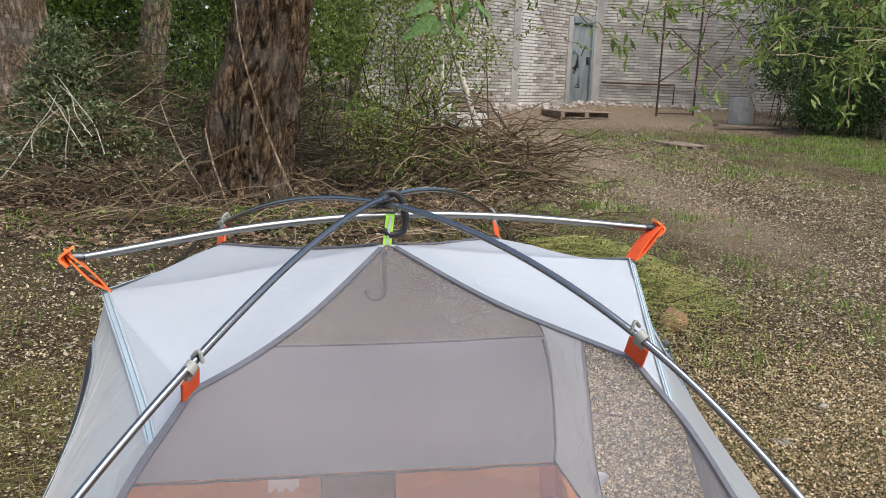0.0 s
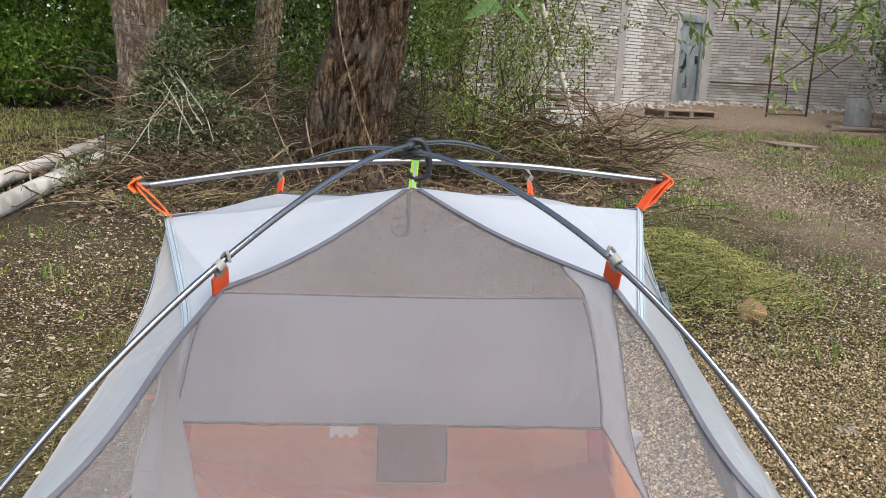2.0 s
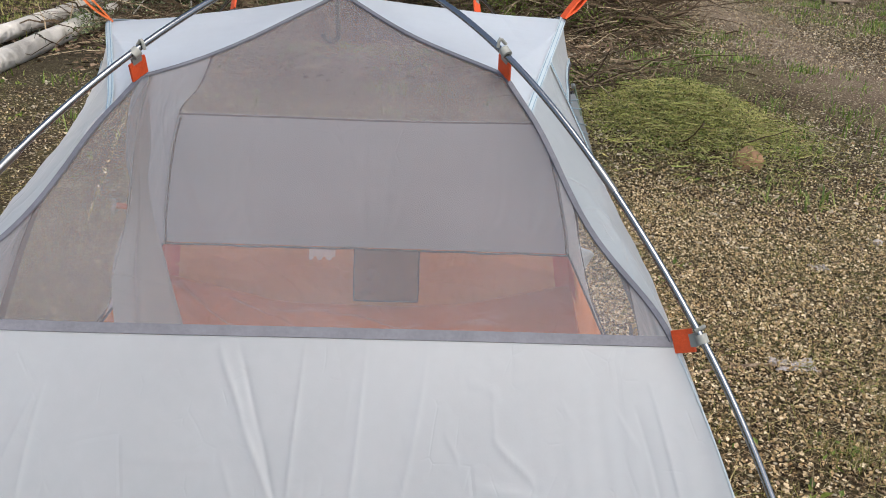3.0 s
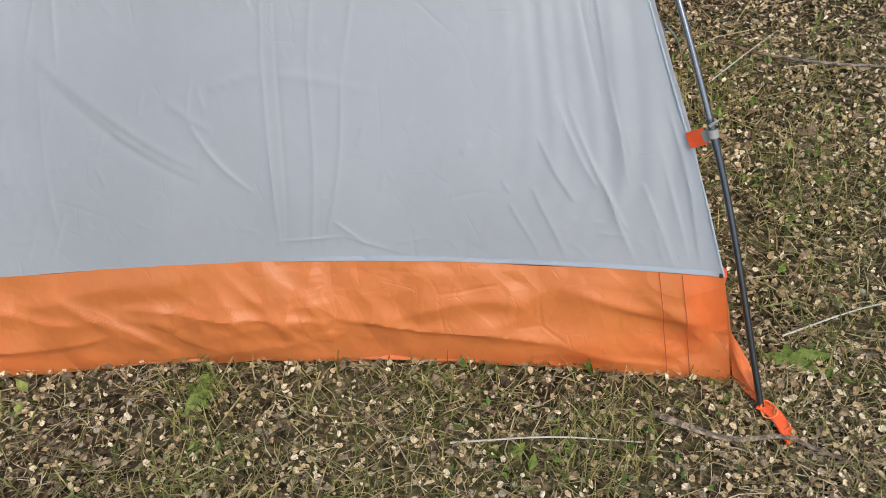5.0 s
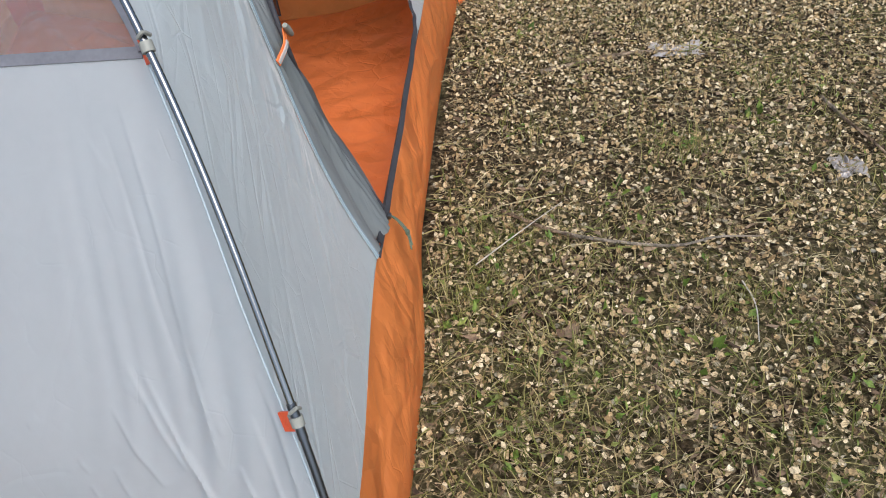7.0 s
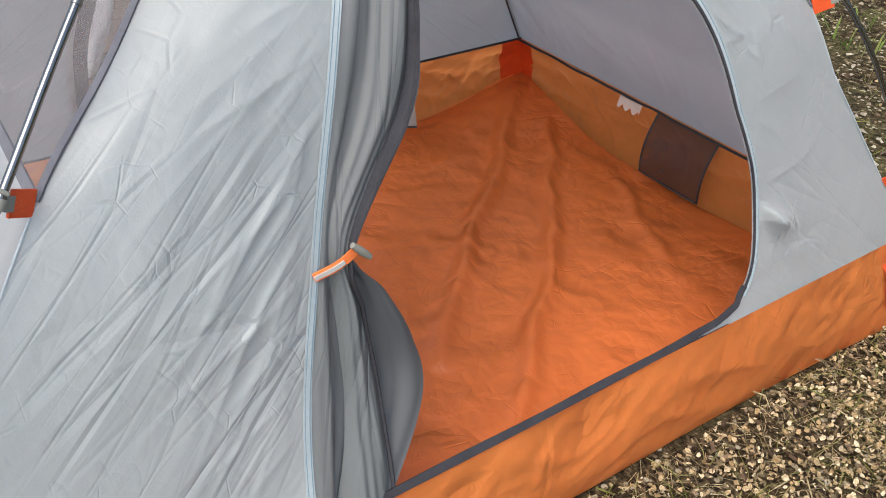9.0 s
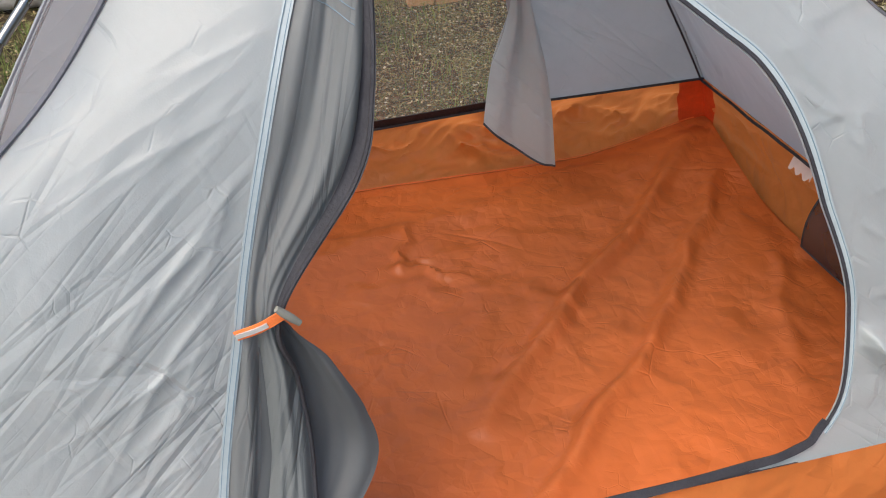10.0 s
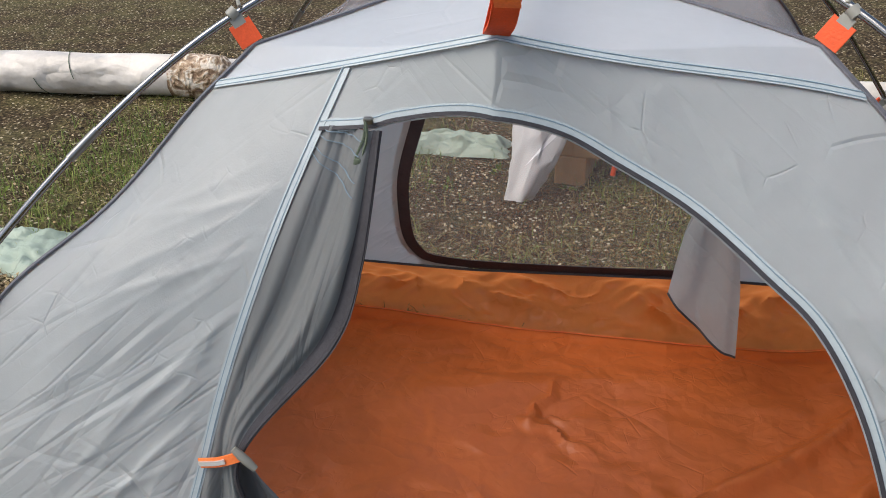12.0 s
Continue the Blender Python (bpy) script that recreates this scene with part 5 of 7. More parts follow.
def straws(P, length, width):
    """Flat dry stalks lying at all angles, a little bowed."""
    n = len(P)
    a = rng.uniform(0, 2 * math.pi, n)
    d = np.stack([np.cos(a), np.sin(a), rng.normal(0, 0.10, n)], 1)
    s = np.stack([-np.sin(a), np.cos(a), rng.normal(0, 0.5, n)], 1)
    L = (length * rng.uniform(0.3, 1.5, n))[:, None]
    w = (width * rng.uniform(0.6, 1.5, n))[:, None]
    z = np.array([0, 0, 1.0])
    c = P + z * rng.uniform(0.003, 0.016, n)[:, None]
    bow = s * L * rng.normal(0, 0.08, (n, 1)) + z * L * rng.uniform(0, 0.08, (n, 1))
    V = np.stack([c - d * L * 0.5 - s * w, c - d * L * 0.5 + s * w, c + bow + s * w, c + bow - s * w, c + d * L * 0.5], 1).reshape(-1, 3)
    i = np.arange(n)[:, None] * 5
    return V, np.concatenate([i + [0, 1, 2], i + [0, 2, 3], i + [3, 2, 4]])


def tufts(n, per, spread, *where):
    C = scatter(n, *where)
    P = np.repeat(C, per, 0) + rng.normal(size=(len(C) * per, 3)) * np.array([spread, spread, 0])
    P[:, 2] = gz(P)
    return P[~on_floor(P)]


def patch(x, y, r, n):
    """Places gathered round one spot."""
    P = np.array([x, y, 0.0]) + rng.normal(size=(n, 3)) * np.array([r, r, 0.0])
    P[:, 2] = gz(P)
    return P[~on_floor(P)]


# where living grass stands between the seeds: x, y, spread, how many blades
GREEN_SPOTS = [(-0.17, -1.09, 0.035, 130), (-0.15, -1.24, 0.05, 170), (-0.30, -1.30, 0.05, 90), (0.24, -1.08, 0.05, 90), (0.47, -1.17, 0.045, 180), (0.52, -1.21, 0.05, 140), (0.36, -1.25, 0.07, 110), (0.62, -1.10, 0.06, 90),
               (0.84, -1.02, 0.04, 60), (0.78, -0.33, 0.06, 160), (0.83, -0.17, 0.05, 130), (0.97, -0.44, 0.10, 260), (1.26, 0.16, 0.05, 190), (1.31, -0.36, 0.05, 150), (1.00, -0.69, 0.09, 220), (0.91, -0.62, 0.07, 160),
               (1.10, -0.20, 0.12, 240), (1.45, -0.55, 0.10, 220), (1.25, -0.75, 0.10, 220), (0.93, 0.28, 0.05, 70), (1.55, 0.42, 0.08, 130), (0.88, -0.9, 0.07, 130), (1.75, 0.05, 0.10, 150)]


def build_litter():
    P = np.concatenate([scatter(26000, 0.66, 2.6, -1.8, 2.2), scatter(24000, 0.66, 2.4, -1.6, 1.8, 31.0), scatter(17000, 0.75, 2.8, 0.25, 2.7), scatter(17000, 0.66, 2.8, -0.4, 2.8, 11.0), scatter(8000, -1.0, 0.9, -2.0, -0.95), scatter(11000, -3.6, 3.6, -2.4, 4.6, 2.0), scatter(7000, -3.6, -0.65, -2.4, 3.5)])
    stuff("seed_litter", seed_litter(P, 0.0068), SEED, "pale dry elm seeds strewn over the soil", "seed litter")
    P = np.concatenate([scatter(12000, 1.0, 7, 2.5, 10, 9.0), scatter(8000, 2.4, 6, 2.5, 12), scatter(2500, -5, -1, 2.5, 5)])
    stuff("seed_litter", seed_litter(P, 0.0095), SEED, "pale dry elm seeds strewn over the soil", "seed litter")
    P = np.concatenate([scatter(24000, 0.66, 2.6, -1.9, 2.4), scatter(9000, -1.0, 0.9, -2.1, -0.95), scatter(16000, -3.6, 3.6, -2.4, 5)])
    stuff("dry_straw", straws(P, 0.050, 0.00055), STRAW, "dry grass stalks and leaf scraps lying on the soil", "straw")
    P = np.concatenate([scatter(500, 0.66, 2.8, -1.9, 2.6), scatter(160, -1.0, 0.9, -2.2, -0.95)])
    stuff("dry_straw", straws(P, 0.16, 0.0008), STRAW, "long pale dry grass stalks lying on the soil", "straw")
    P = np.concatenate([scatter(8000, 0.66, 2.8, -1.9, 2.6, 3.0), scatter(4500, -1.0, 0.9, -2.2, -0.95, 5.0), scatter(10000, -3.6, 3.6, -2.4, 5, 1.0), scatter(20000, -3.6, -0.65, -2.4, 2.5, 1.0)])
    P = np.concatenate([P, scatter(8000, 0.66, 2.6, -1.7, 1.2, 40.0)])
    stuff("cut_grass", straws(P, 0.085, 0.0008), BLADE, "limp mown grass lying on the soil", "grass")
    P = np.concatenate([scatter(14000, -3.6, 3.6, -2.4, 5, 1.0), scatter(14000, -3.6, -0.65, -2.4, 2.5, 1.0), scatter(7000, 0.68, 2.6, -1.7, 2.0, 3.0), scatter(3500, -0.9, 0.9, -2.2, -1.02, 5.0)] + [patch(*g) for g in GREEN_SPOTS])
    stuff("short_grass", blades(P, 0.042, 0.0010, 0.9), BLADE, "thin short grass growing through the litter", "grass")
    P = np.concatenate([patch(x, y, r, n // 6) for x, y, r, n in GREEN_SPOTS])
    stuff("small_weeds", leaf_cloud(P + np.array([0, 0, 0.010]), 0.022, -0.5, 0.5), GRASS, "small fresh green sprouts between the seeds", "weeds")
    P = np.concatenate([scatter(42000, 0.66, 2.5, -1.8, 2.0), scatter(12000, -1.0, 0.9, -2.1, -0.95), scatter(18000, -3.6, 3.2, -2.4, 4.5)])
    stuff("fine_duff", straws(P, 0.014, 0.0013), DUFF, "fine brown litter of seed wings and stalks", "leaf litter")
    # dark scraps of bark and old leaves
    P = np.concatenate([scatter(2200, 0.66, 2.8, -1.9, 2.6), scatter(700, -1.0, 0.9, -2.2, -0.95), scatter(3000, -3.6, 3.6, -2.4, 5)])
    stuff("leaf_scraps", straws(P, 0.022, 0.0035), SCRAP, "brown scraps of bark and leaves", "leaf litter")
    # old brown leaves under the trees
    P = np.concatenate([scatter(9000, -4.2, 2.6, 5.0, 9.0), scatter(5000, -3.0, 1.2, 4.6, 7.2)])
    stuff("leaf_litter", straws(P, 0.06, 0.011), SCRAP, "brown dead leaves under the trees", "leaf litter")
    # broad weeds, here and there
    P = scatter(240, -3, 3, -2.2, 4.5, 8.0)
    C = np.repeat(P, 7, 0) + rng.normal(size=(len(P) * 7, 3)) * np.array([0.02, 0.02, 0.0]) + np.array([0, 0, 0.008])
    stuff("small_weeds", leaf_cloud(C, 0.032, -0.6, 0.5), LEAF, "small green weeds between the seeds", "weeds")
    # grass along the track and behind, in tufts
    P = np.concatenate([tufts(420, 16, 0.07, 4.6, 8.0, 7.6, 12.6, 3.0), tufts(1200, 18, 0.09, 7.4, 10.8, 7.6, 12.8, 2.0), tufts(450, 14, 0.08, 2.0, 3.4, 2.2, 9, 4.0), tufts(300, 14, 0.10, -9, -3, 4, 14, 6.0), tufts(160, 12, 0.07, -3, 2.4, 2.2, 6.3, 7.0)])
    Q = np.concatenate([tufts(420, 12, 0.06, -2.7, -0.85, -2.3, 0.6, 1.0), tufts(260, 12, 0.06, -2.2, -0.85, -2.3, -0.6)])
    stuff("verge_grass", blades(Q, 0.05, 0.0016, 1.0), GRASS, "short green grass in tufts beside the wrapped rolls", "grass")
    stuff("verge_grass", blades(P, 0.08, 0.0042, 0.9), GRASS, "taller green grass in tufts beside the dirt track", "grass")
    P = tufts(2600, 14, 0.10, -9, -3.5, 4.5, 12)
    stuff("verge_grass", blades(P, 0.05, 0.003, 1.2), HAY, "short yellowing grass on the open lawn", "grass")
    P = np.concatenate([scatter(20000, 1.2, 7, 3.0, 12), scatter(14000, 2.6, 5.6, 3, 13)])
    P = np.concatenate([P, scatter(9000, 2.5, 13, 12, 19.5), scatter(9000, -3.8, 3.2, 1.6, 6.2)])
    stuff("leaf_scraps", straws(P, 0.026, 0.0048), CHAFF, "pale dry leaf scraps on the track", "leaf litter")


GRASS = leafy("verge_blade", [(0.08, 0.13, 0.025), (0.13, 0.205, 0.037), (0.20, 0.28, 0.06), (0.30, 0.31, 0.10)], 0.35)
CHAFF = leafy("dry_chaff", [(0.13, 0.10, 0.07), (0.28, 0.23, 0.16), (0.42, 0.37, 0.28), (0.20, 0.15, 0.10)], 0.0, 0.9)
build_litter()


def stick_on_ground(points, r, label):
    ob = part("fallen_twig", *tube(curve(points, 14), lambda f: r * (1 - 0.6 * f), 6), BARK_PALE)
    return tagged(ob, label, "twig", "fallen twigs")


stick_on_ground([(0.575, -1.125, 0.016), (0.635, -1.158, 0.020), (0.69, -1.176, 0.020), (0.76, -1.171, 0.022), (0.80, -1.19, 0.02), (0.85, -1.212, 0.016)], 0.006, "thin crooked brown twig lying on the soil")
stick_on_ground([(0.85, -0.06, 0.018), (0.98, -0.15, 0.022), (1.18, -0.20, 0.022), (1.28, -0.175, 0.02), (1.37, -0.175, 0.018)], 0.0045, "long thin grey twig lying on the soil")
stick_on_ground([(0.95, 0.55, 0.012), (1.2, 0.62, 0.016), (1.42, 0.60, 0.012)], 0.007, "straight pale twig lying on the soil")
stick_on_ground([(1.62, 0.34, 0.018), (1.64, 0.24, 0.022), (1.67, 0.15, 0.022), (1.70, 0.06, 0.016)], 0.005, "thin dark twig lying on the soil")


def trunk_mesh(points, radii, n=110, lumps=0.1, seed=0.0, rows=130, furrow=0.03):
    """A tapered trunk with swollen roots and long wandering furrows in its bark."""
    line = curve(points, rows)
    rr = curve([(r, 0, 0) for r in radii], rows)
    V, F = [], []
    for i, p in enumerate(line):
        d = (line[min(i + 1, rows)] - line[max(i - 1, 0)]).normalized()
        s = d.cross(Vector((0, 1, 0))).normalized()
        u = s.cross(d)
        foot = math.exp(-(p.z / 0.45) ** 2)
        for j in range(n):
            a = 2 * math.pi * j / n
            k = 1 + lumps * noise.noise(Vector((math.cos(a) * 1.6 + seed, math.sin(a) * 1.6, p.z * 0.7))) + lumps * 0.55 * noise.noise(Vector((math.cos(a) * 4 + seed, math.sin(a) * 4, p.z * 1.2)))
            k += 0.22 * foot * max(0.0, noise.noise(Vector((math.cos(a) * 1.9, math.sin(a) * 1.9, seed + 4))))
            b = a + 0.16 * noise.noise(Vector((math.cos(a) * 2, math.sin(a) * 2, p.z * 2.2 + seed)))
            w = 15.0 * rr[i].x
            gap = noise.noise(Vector((math.cos(b) * w + seed, math.sin(b) * w, p.z * 2.6)))
            ridge = 0.5 - 2.6 * math.exp(-(gap / 0.11) ** 2)
            plate = noise.noise(Vector((math.cos(b) * w * 2 + seed, math.sin(b) * w * 2, p.z * 6)))
            V.append(p + (s * math.cos(a) + u * math.sin(a)) * (rr[i].x * k + furrow * ridge + furrow * 0.5 * plate))
    for i in range(rows):
        for j in range(n):
            F.append((i * n + j, i * n + (j + 1) % n, (i + 1) * n + (j + 1) % n, (i + 1) * n + j))
    return V, F


def clumps(n, per, centre, radius, spread):
    """Places gathered in clumps inside a ragged ellipsoid."""
    c = rng.normal(size=(n, 3))
    c = unit(c) * rng.uniform(0.35, 1.0, (n, 1)) ** 0.6 * np.array(radius) + np.array(centre)
    return (c[:, None] + rng.normal(size=(n, per, 3)) * spread).reshape(-1, 3), c


def tree(label, base, points, radii, crown, seed, mat=BARK, leaf=LEAF, size=0.15):
    ob = thing("tree", label, "tree", at=base)
    part("trunk", *trunk_mesh(points, radii, 150 if mat is BARK else 80, 0.16, seed, 150 if mat is BARK else 90, 0.024 if mat is BARK else 0.016), mat, ob)
    top = Vector(points[-1])
    tips = []
    for i, (c, r, n) in enumerate(crown):
        limb = [top * 0.97, top.lerp(Vector(c), 0.45) + Vector((0, 0, 0.25)), Vector(c)]
        part("limb", *tube(curve(limb, 12), lambda f: radii[-1] * 0.5 * (1 - 0.85 * f) + 0.01, 8), mat, ob)
        P, _ = clumps(n, 30, c, r, 0.2)
        tagged(fast_part("crown", *leaf_cloud(P, size), leaf, ob), kind="stuff")
    return ob


main_z = ground_z(-0.36, 6.3)
elm = tree("broad old elm with dark furrowed bark and green leaves", (-0.36, 6.35, main_z - 0.05),
     [(-0.07, 0, 0), (-0.05, 0, 0.35), (-0.01, 0, 0.8), (0.13, 0, 1.5), (0.22, 0, 2.6), (0.3, 0.1, 4.2)], [0.45, 0.385, 0.375, 0.325, 0.325, 0.28],
     [((-2.0, 0.4, 5.0), (1.8, 1.8, 0.9), 110), ((1.6, 0.4, 5.2), (1.8, 1.6, 0.9), 110), ((0.2, 2.4, 5.6), (1.9, 1.8, 1.0), 110), ((-2.2, 3.6, 5.6), (2.4, 2.2, 0.8), 90)], 1.0)
tree("slanting grey-brown elm trunk behind the brushwood", (-3.3, 10.4, ground_z(0, 10.4) - 0.05),
     [(0.0, 0, 0), (0.02, 0, 0.8), (-0.05, 0, 1.7), (-0.15, 0, 3.0), (-0.2, 0.1, 4.6)], [0.42, 0.35, 0.33, 0.32, 0.26],
     [((-2.2, 0.2, 5.2), (2.0, 1.8, 1.0), 110), ((1.2, 1.2, 5.4), (1.8, 1.8, 1.0), 110), ((-3.5, 1.5, 5.2), (2.0, 1.8, 1.0), 90)], 5.0, BARK_PALE)
tree("thin pale trunk standing in the thicket", (-2.15, 12.9, ground_z(0, 12.9) - 0.05),
     [(0.0, 0, 0), (0.06, 0, 0.9), (0.2, 0, 2.0), (0.32, 0, 3.4), (0.4, 0, 4.6)], [0.26, 0.22, 0.2, 0.19, 0.15],
     [((1.2, 0.6, 5.2), (2.0, 1.8, 1.0), 110), ((3.2, -1.0, 5.6), (1.6, 1.6, 0.9), 80)], 9.0, BARK_PALE)


def bush(label, base, radius, n, per, size, mat, bare=0.0):
    """A bush: stems from the ground and clumps of leaves on their tips; bare: how far up they stay leafless."""
    ob = thing("bush", label, "bush", "bushes", at=base)
    P, C = clumps(n, per, (0, 0, radius[2]), radius, 0.13 * max(radius) ** 0.5)
    P = P[P[:, 2] > 0.02 + bare * 2 * radius[2] * rng.uniform(0, 1, len(P))]
    tagged(fast_part("foliage", *leaf_cloud(P, size, 0.3, 0.5), mat, ob), kind="stuff")
    pick = C[rng.integers(0, len(C), max(10, n // 7))]
    pick = pick[pick[:, 2] > 0.15]
    S = pick * np.array([0.5, 0.5, 0.0]) + rng.normal(size=pick.shape) * np.array([0.3, 0.3, 0]) * radius[0]
    tagged(fast_part("stem_thicket", *sticks(S, pick, 0.010, 0.004, 0.08, 5, 0.07), TWIG, ob), kind="stuff")
    return ob


def bushes():
    for x, y, rx, ry, rz, n, size, mat in (
            (-5.6, 13.2, 1.5, 1.0, 2.0, 200, 0.12, LEAF_GREEN), (-7.6, 13.0, 1.6, 1.0, 2.1, 200, 0.12, LEAF_GREEN), (-9.8, 12.4, 1.6, 1.0, 2.1, 170, 0.12, LEAF_GREEN),
            (-4.4, 14.8, 1.6, 1.0, 2.0, 170, 0.13, LEAF_GREEN), (-8.6, 12.2, 1.7, 0.7, 0.7, 130, 0.11, LEAF_GREEN), (-6.2, 12.5, 1.5, 0.7, 0.7, 120, 0.11, LEAF_GREEN), (-10.8, 12.0, 1.5, 0.7, 0.8, 110, 0.11, LEAF_GREEN), (-2.0, 15.5, 1.7, 1.0, 2.0, 170, 0.13, LEAF_DARK), (0.4, 15.0, 1.4, 0.8, 1.9, 130, 0.12, LEAF),
            (10.5, 14.1, 1.3, 1.2, 1.7, 230, 0.11, LEAF_DEEP), (12.7, 13.2, 1.7, 1.2, 1.9, 190, 0.12, LEAF_DEEP), (12.0, 11.2, 1.1, 1.0, 1.0, 130, 0.10, LEAF_DEEP), (13.4, 15.6, 1.8, 1.2, 2.4, 170, 0.13, LEAF_DARK), (11.6, 12.6, 1.3, 1.0, 2.2, 240, 0.11, LEAF_DEEP), (12.2, 16.6, 1.6, 1.0, 3.0, 220, 0.13, LEAF_DEEP), (10.4, 13.3, 1.0, 0.6, 0.55, 110, 0.10, LEAF_DEEP)):
        bush("dense dark green bush at the edge of the yard", (x, y, ground_z(x, y)), (rx, ry, rz), n, 58, size * (0.85 if x < 0 else 0.66), mat)
    for x, y, rx, ry, rz, n, size in ((0.95, 7.9, 0.7, 0.5, 1.45, 95, 0.055), (1.75, 8.8, 0.6, 0.5, 1.5, 110, 0.05), (0.4, 10.2, 0.8, 0.6, 1.9, 120, 0.06), (2.0, 12.0, 0.8, 0.6, 1.8, 120, 0.06), (-0.9, 9.6, 0.6, 0.5, 1.5, 50, 0.06), (0.75, 6.75, 0.45, 0.35, 0.5, 30, 0.04)):
        bush("loose young elm growth with fresh green leaves", (x, y, ground_z(x, y)), (rx, ry, rz), n, 46, size, LEAF, 0.5)
    for x, y in ((-16, 18), (-13, 17), (-11, 19), (-8.7, 18), (-6.5, 20), (-4.2, 18.5), (-2, 21), (1.0, 21), (16.5, 19), (18, 15), (20, 9)):
        bush("tall dense wood behind the yard", (x, y, 0.8), (3.0, 1.6, 3.6), 220, 26, 0.26, LEAF_DEEP)


bushes()


def brushwood(label, base, size, n_twig, n_long, leaves, mat=LEAF_DULL, stalks=0, leaf=0.045, low=0.3):
    """A heap of cut branches: curved twigs every way, some long ones, some withered leaves."""
    ob = thing("brushwood_pile", label, "brushwood", "brushwood piles", at=base)
    sx, sy, sz = size
    S = rng.normal(size=(n_twig, 3)) * np.array([sx, sy, 0]) * 0.5
    r = np.hypot(S[:, 0] / sx, S[:, 1] / sy)
    S[:, 2] = rng.uniform(0, 1, n_twig) * sz * np.exp(-(r * 1.3) ** 2) + 0.01
    a = rng.uniform(0, 2 * math.pi, n_twig)
    ln = rng.uniform(0.25, 0.9, n_twig)
    E = S + np.stack([np.cos(a) * ln, np.sin(a) * ln, rng.normal(0.05, 0.28, n_twig) * ln], 1)
    E[:, 2] = np.maximum(E[:, 2], 0.01)
    tagged(fast_part("twig_tangle", *sticks(S, E, rng.uniform(0.003, 0.008, n_twig), 0.0015, 0.06, 5, 0.028), TWIG, ob), kind="stuff")
    S = rng.normal(size=(n_long, 3)) * np.array([sx, sy, 0]) * 0.4
    S[:, 2] = rng.uniform(0.0, 0.7, n_long) * sz
    a = rng.uniform(0, 2 * math.pi, n_long)
    ln = rng.uniform(0.6, 1.35, n_long)
    E = S + np.stack([np.cos(a) * ln, np.sin(a) * ln * 0.6, rng.uniform(-0.1, 0.5, n_long) * ln], 1)
    E[:, 2] = np.maximum(E[:, 2], 0.02)
    for i in range(n_long):
        fast_part("branch", *sticks(S[i:i + 1], E[i:i + 1], rng.uniform(0.007, 0.016), 0.003, 0.08, 8, 0.03), TWIG, ob)
    if leaves:
        P = rng.normal(size=(leaves, 3)) * np.array([sx, sy, 0]) * 0.45
        r = np.hypot(P[:, 0] / sx, P[:, 1] / sy)
        P[:, 2] = rng.uniform(low, 1.1, leaves) * sz * np.exp(-(r * 1.2) ** 2)
        tagged(fast_part("withered_foliage", *leaf_cloud(P, leaf), mat, ob), kind="stuff")
    if stalks:
        P = rng.normal(size=(stalks, 3)) * np.array([sx, sy, 0]) * 0.5
        r = np.hypot(P[:, 0] / sx, P[:, 1] / sy)
        P[:, 2] = rng.uniform(0.0, 1.0, stalks) ** 0.6 * sz * np.exp(-(r * 1.2) ** 2)
        tagged(fast_part("cut_stalk_mat", *straws(P, 0.10, 0.0013), HAY, ob), kind="stuff")
    return ob


CUT_LEAF = leafy("cut_weed_leaf", [(0.025, 0.03, 0.010), (0.10, 0.12, 0.03), (0.20, 0.22, 0.06), (0.33, 0.33, 0.12), (0.14, 0.18, 0.04)], 0.25)


def pile(label, x, y, size, n, m, leaves, mat=LEAF_DULL, stalks=0, leaf=0.045, low=0.3):
    brushwood(label, (x, y, ground_z(x, y)), size, n, m, leaves, mat, stalks, leaf, low)


pile("heap of cut branches with dull green leaves", -2.2, 7.6, (0.66, 0.6, 1.4), 300, 40, 9500, LEAF_DULL, 0, 0.055, 0.5)
pile("heap of cut branches and dead twigs", -1.75, 6.9, (0.9, 0.5, 0.75), 380, 40, 4200, LEAF_DULL, 0, 0.05, 0.7)
pile("low heap of dark dead twigs", -1.5, 6.3, (1.1, 0.3, 0.30), 260, 20, 500, LEAF_DULL, 0, 0.04)
pile("tangle of dry grey-brown branches", 1.3, 7.1, (1.0, 0.6, 0.85), 460, 60, 1800, LEAF, 0, 0.045)
pile("tangle of dry grey-brown branches", 2.3, 7.5, (0.85, 0.6, 0.65), 480, 60, 200, LEAF)
pile("tangle of dry grey-brown branches", -0.3, 8.8, (1.8, 0.6, 1.0), 520, 50, 1300, LEAF, 0, 0.05)
pile("low heap of cut greenery going yellow", 1.85, 3.75, (0.62, 1.1, 0.26), 14, 0, 9000, CUT_LEAF, 14000, 0.024, 0.0)
pile("low heap of dry twigs beside the cut greenery", 1.45, 4.75, (0.5, 0.5, 0.16), 150, 8, 900, LEAF, 0, 0.03)
pile("low strip of dry twigs and weeds", -0.4, 5.4, (2.2, 0.4, 0.14), 320, 12, 1500, LEAF, 0, 0.04)
pile("sprigs with dull leaves strewn over the wrapped rolls", -2.75, 6.2, (0.30, 0.8, 0.22), 70, 6, 800, LEAF_DULL, 0, 0.042)
pile("dry thicket of thin stems", -2.6, 11.5, (1.8, 0.8, 1.5), 760, 70, 2200, LEAF, 0, 0.06)


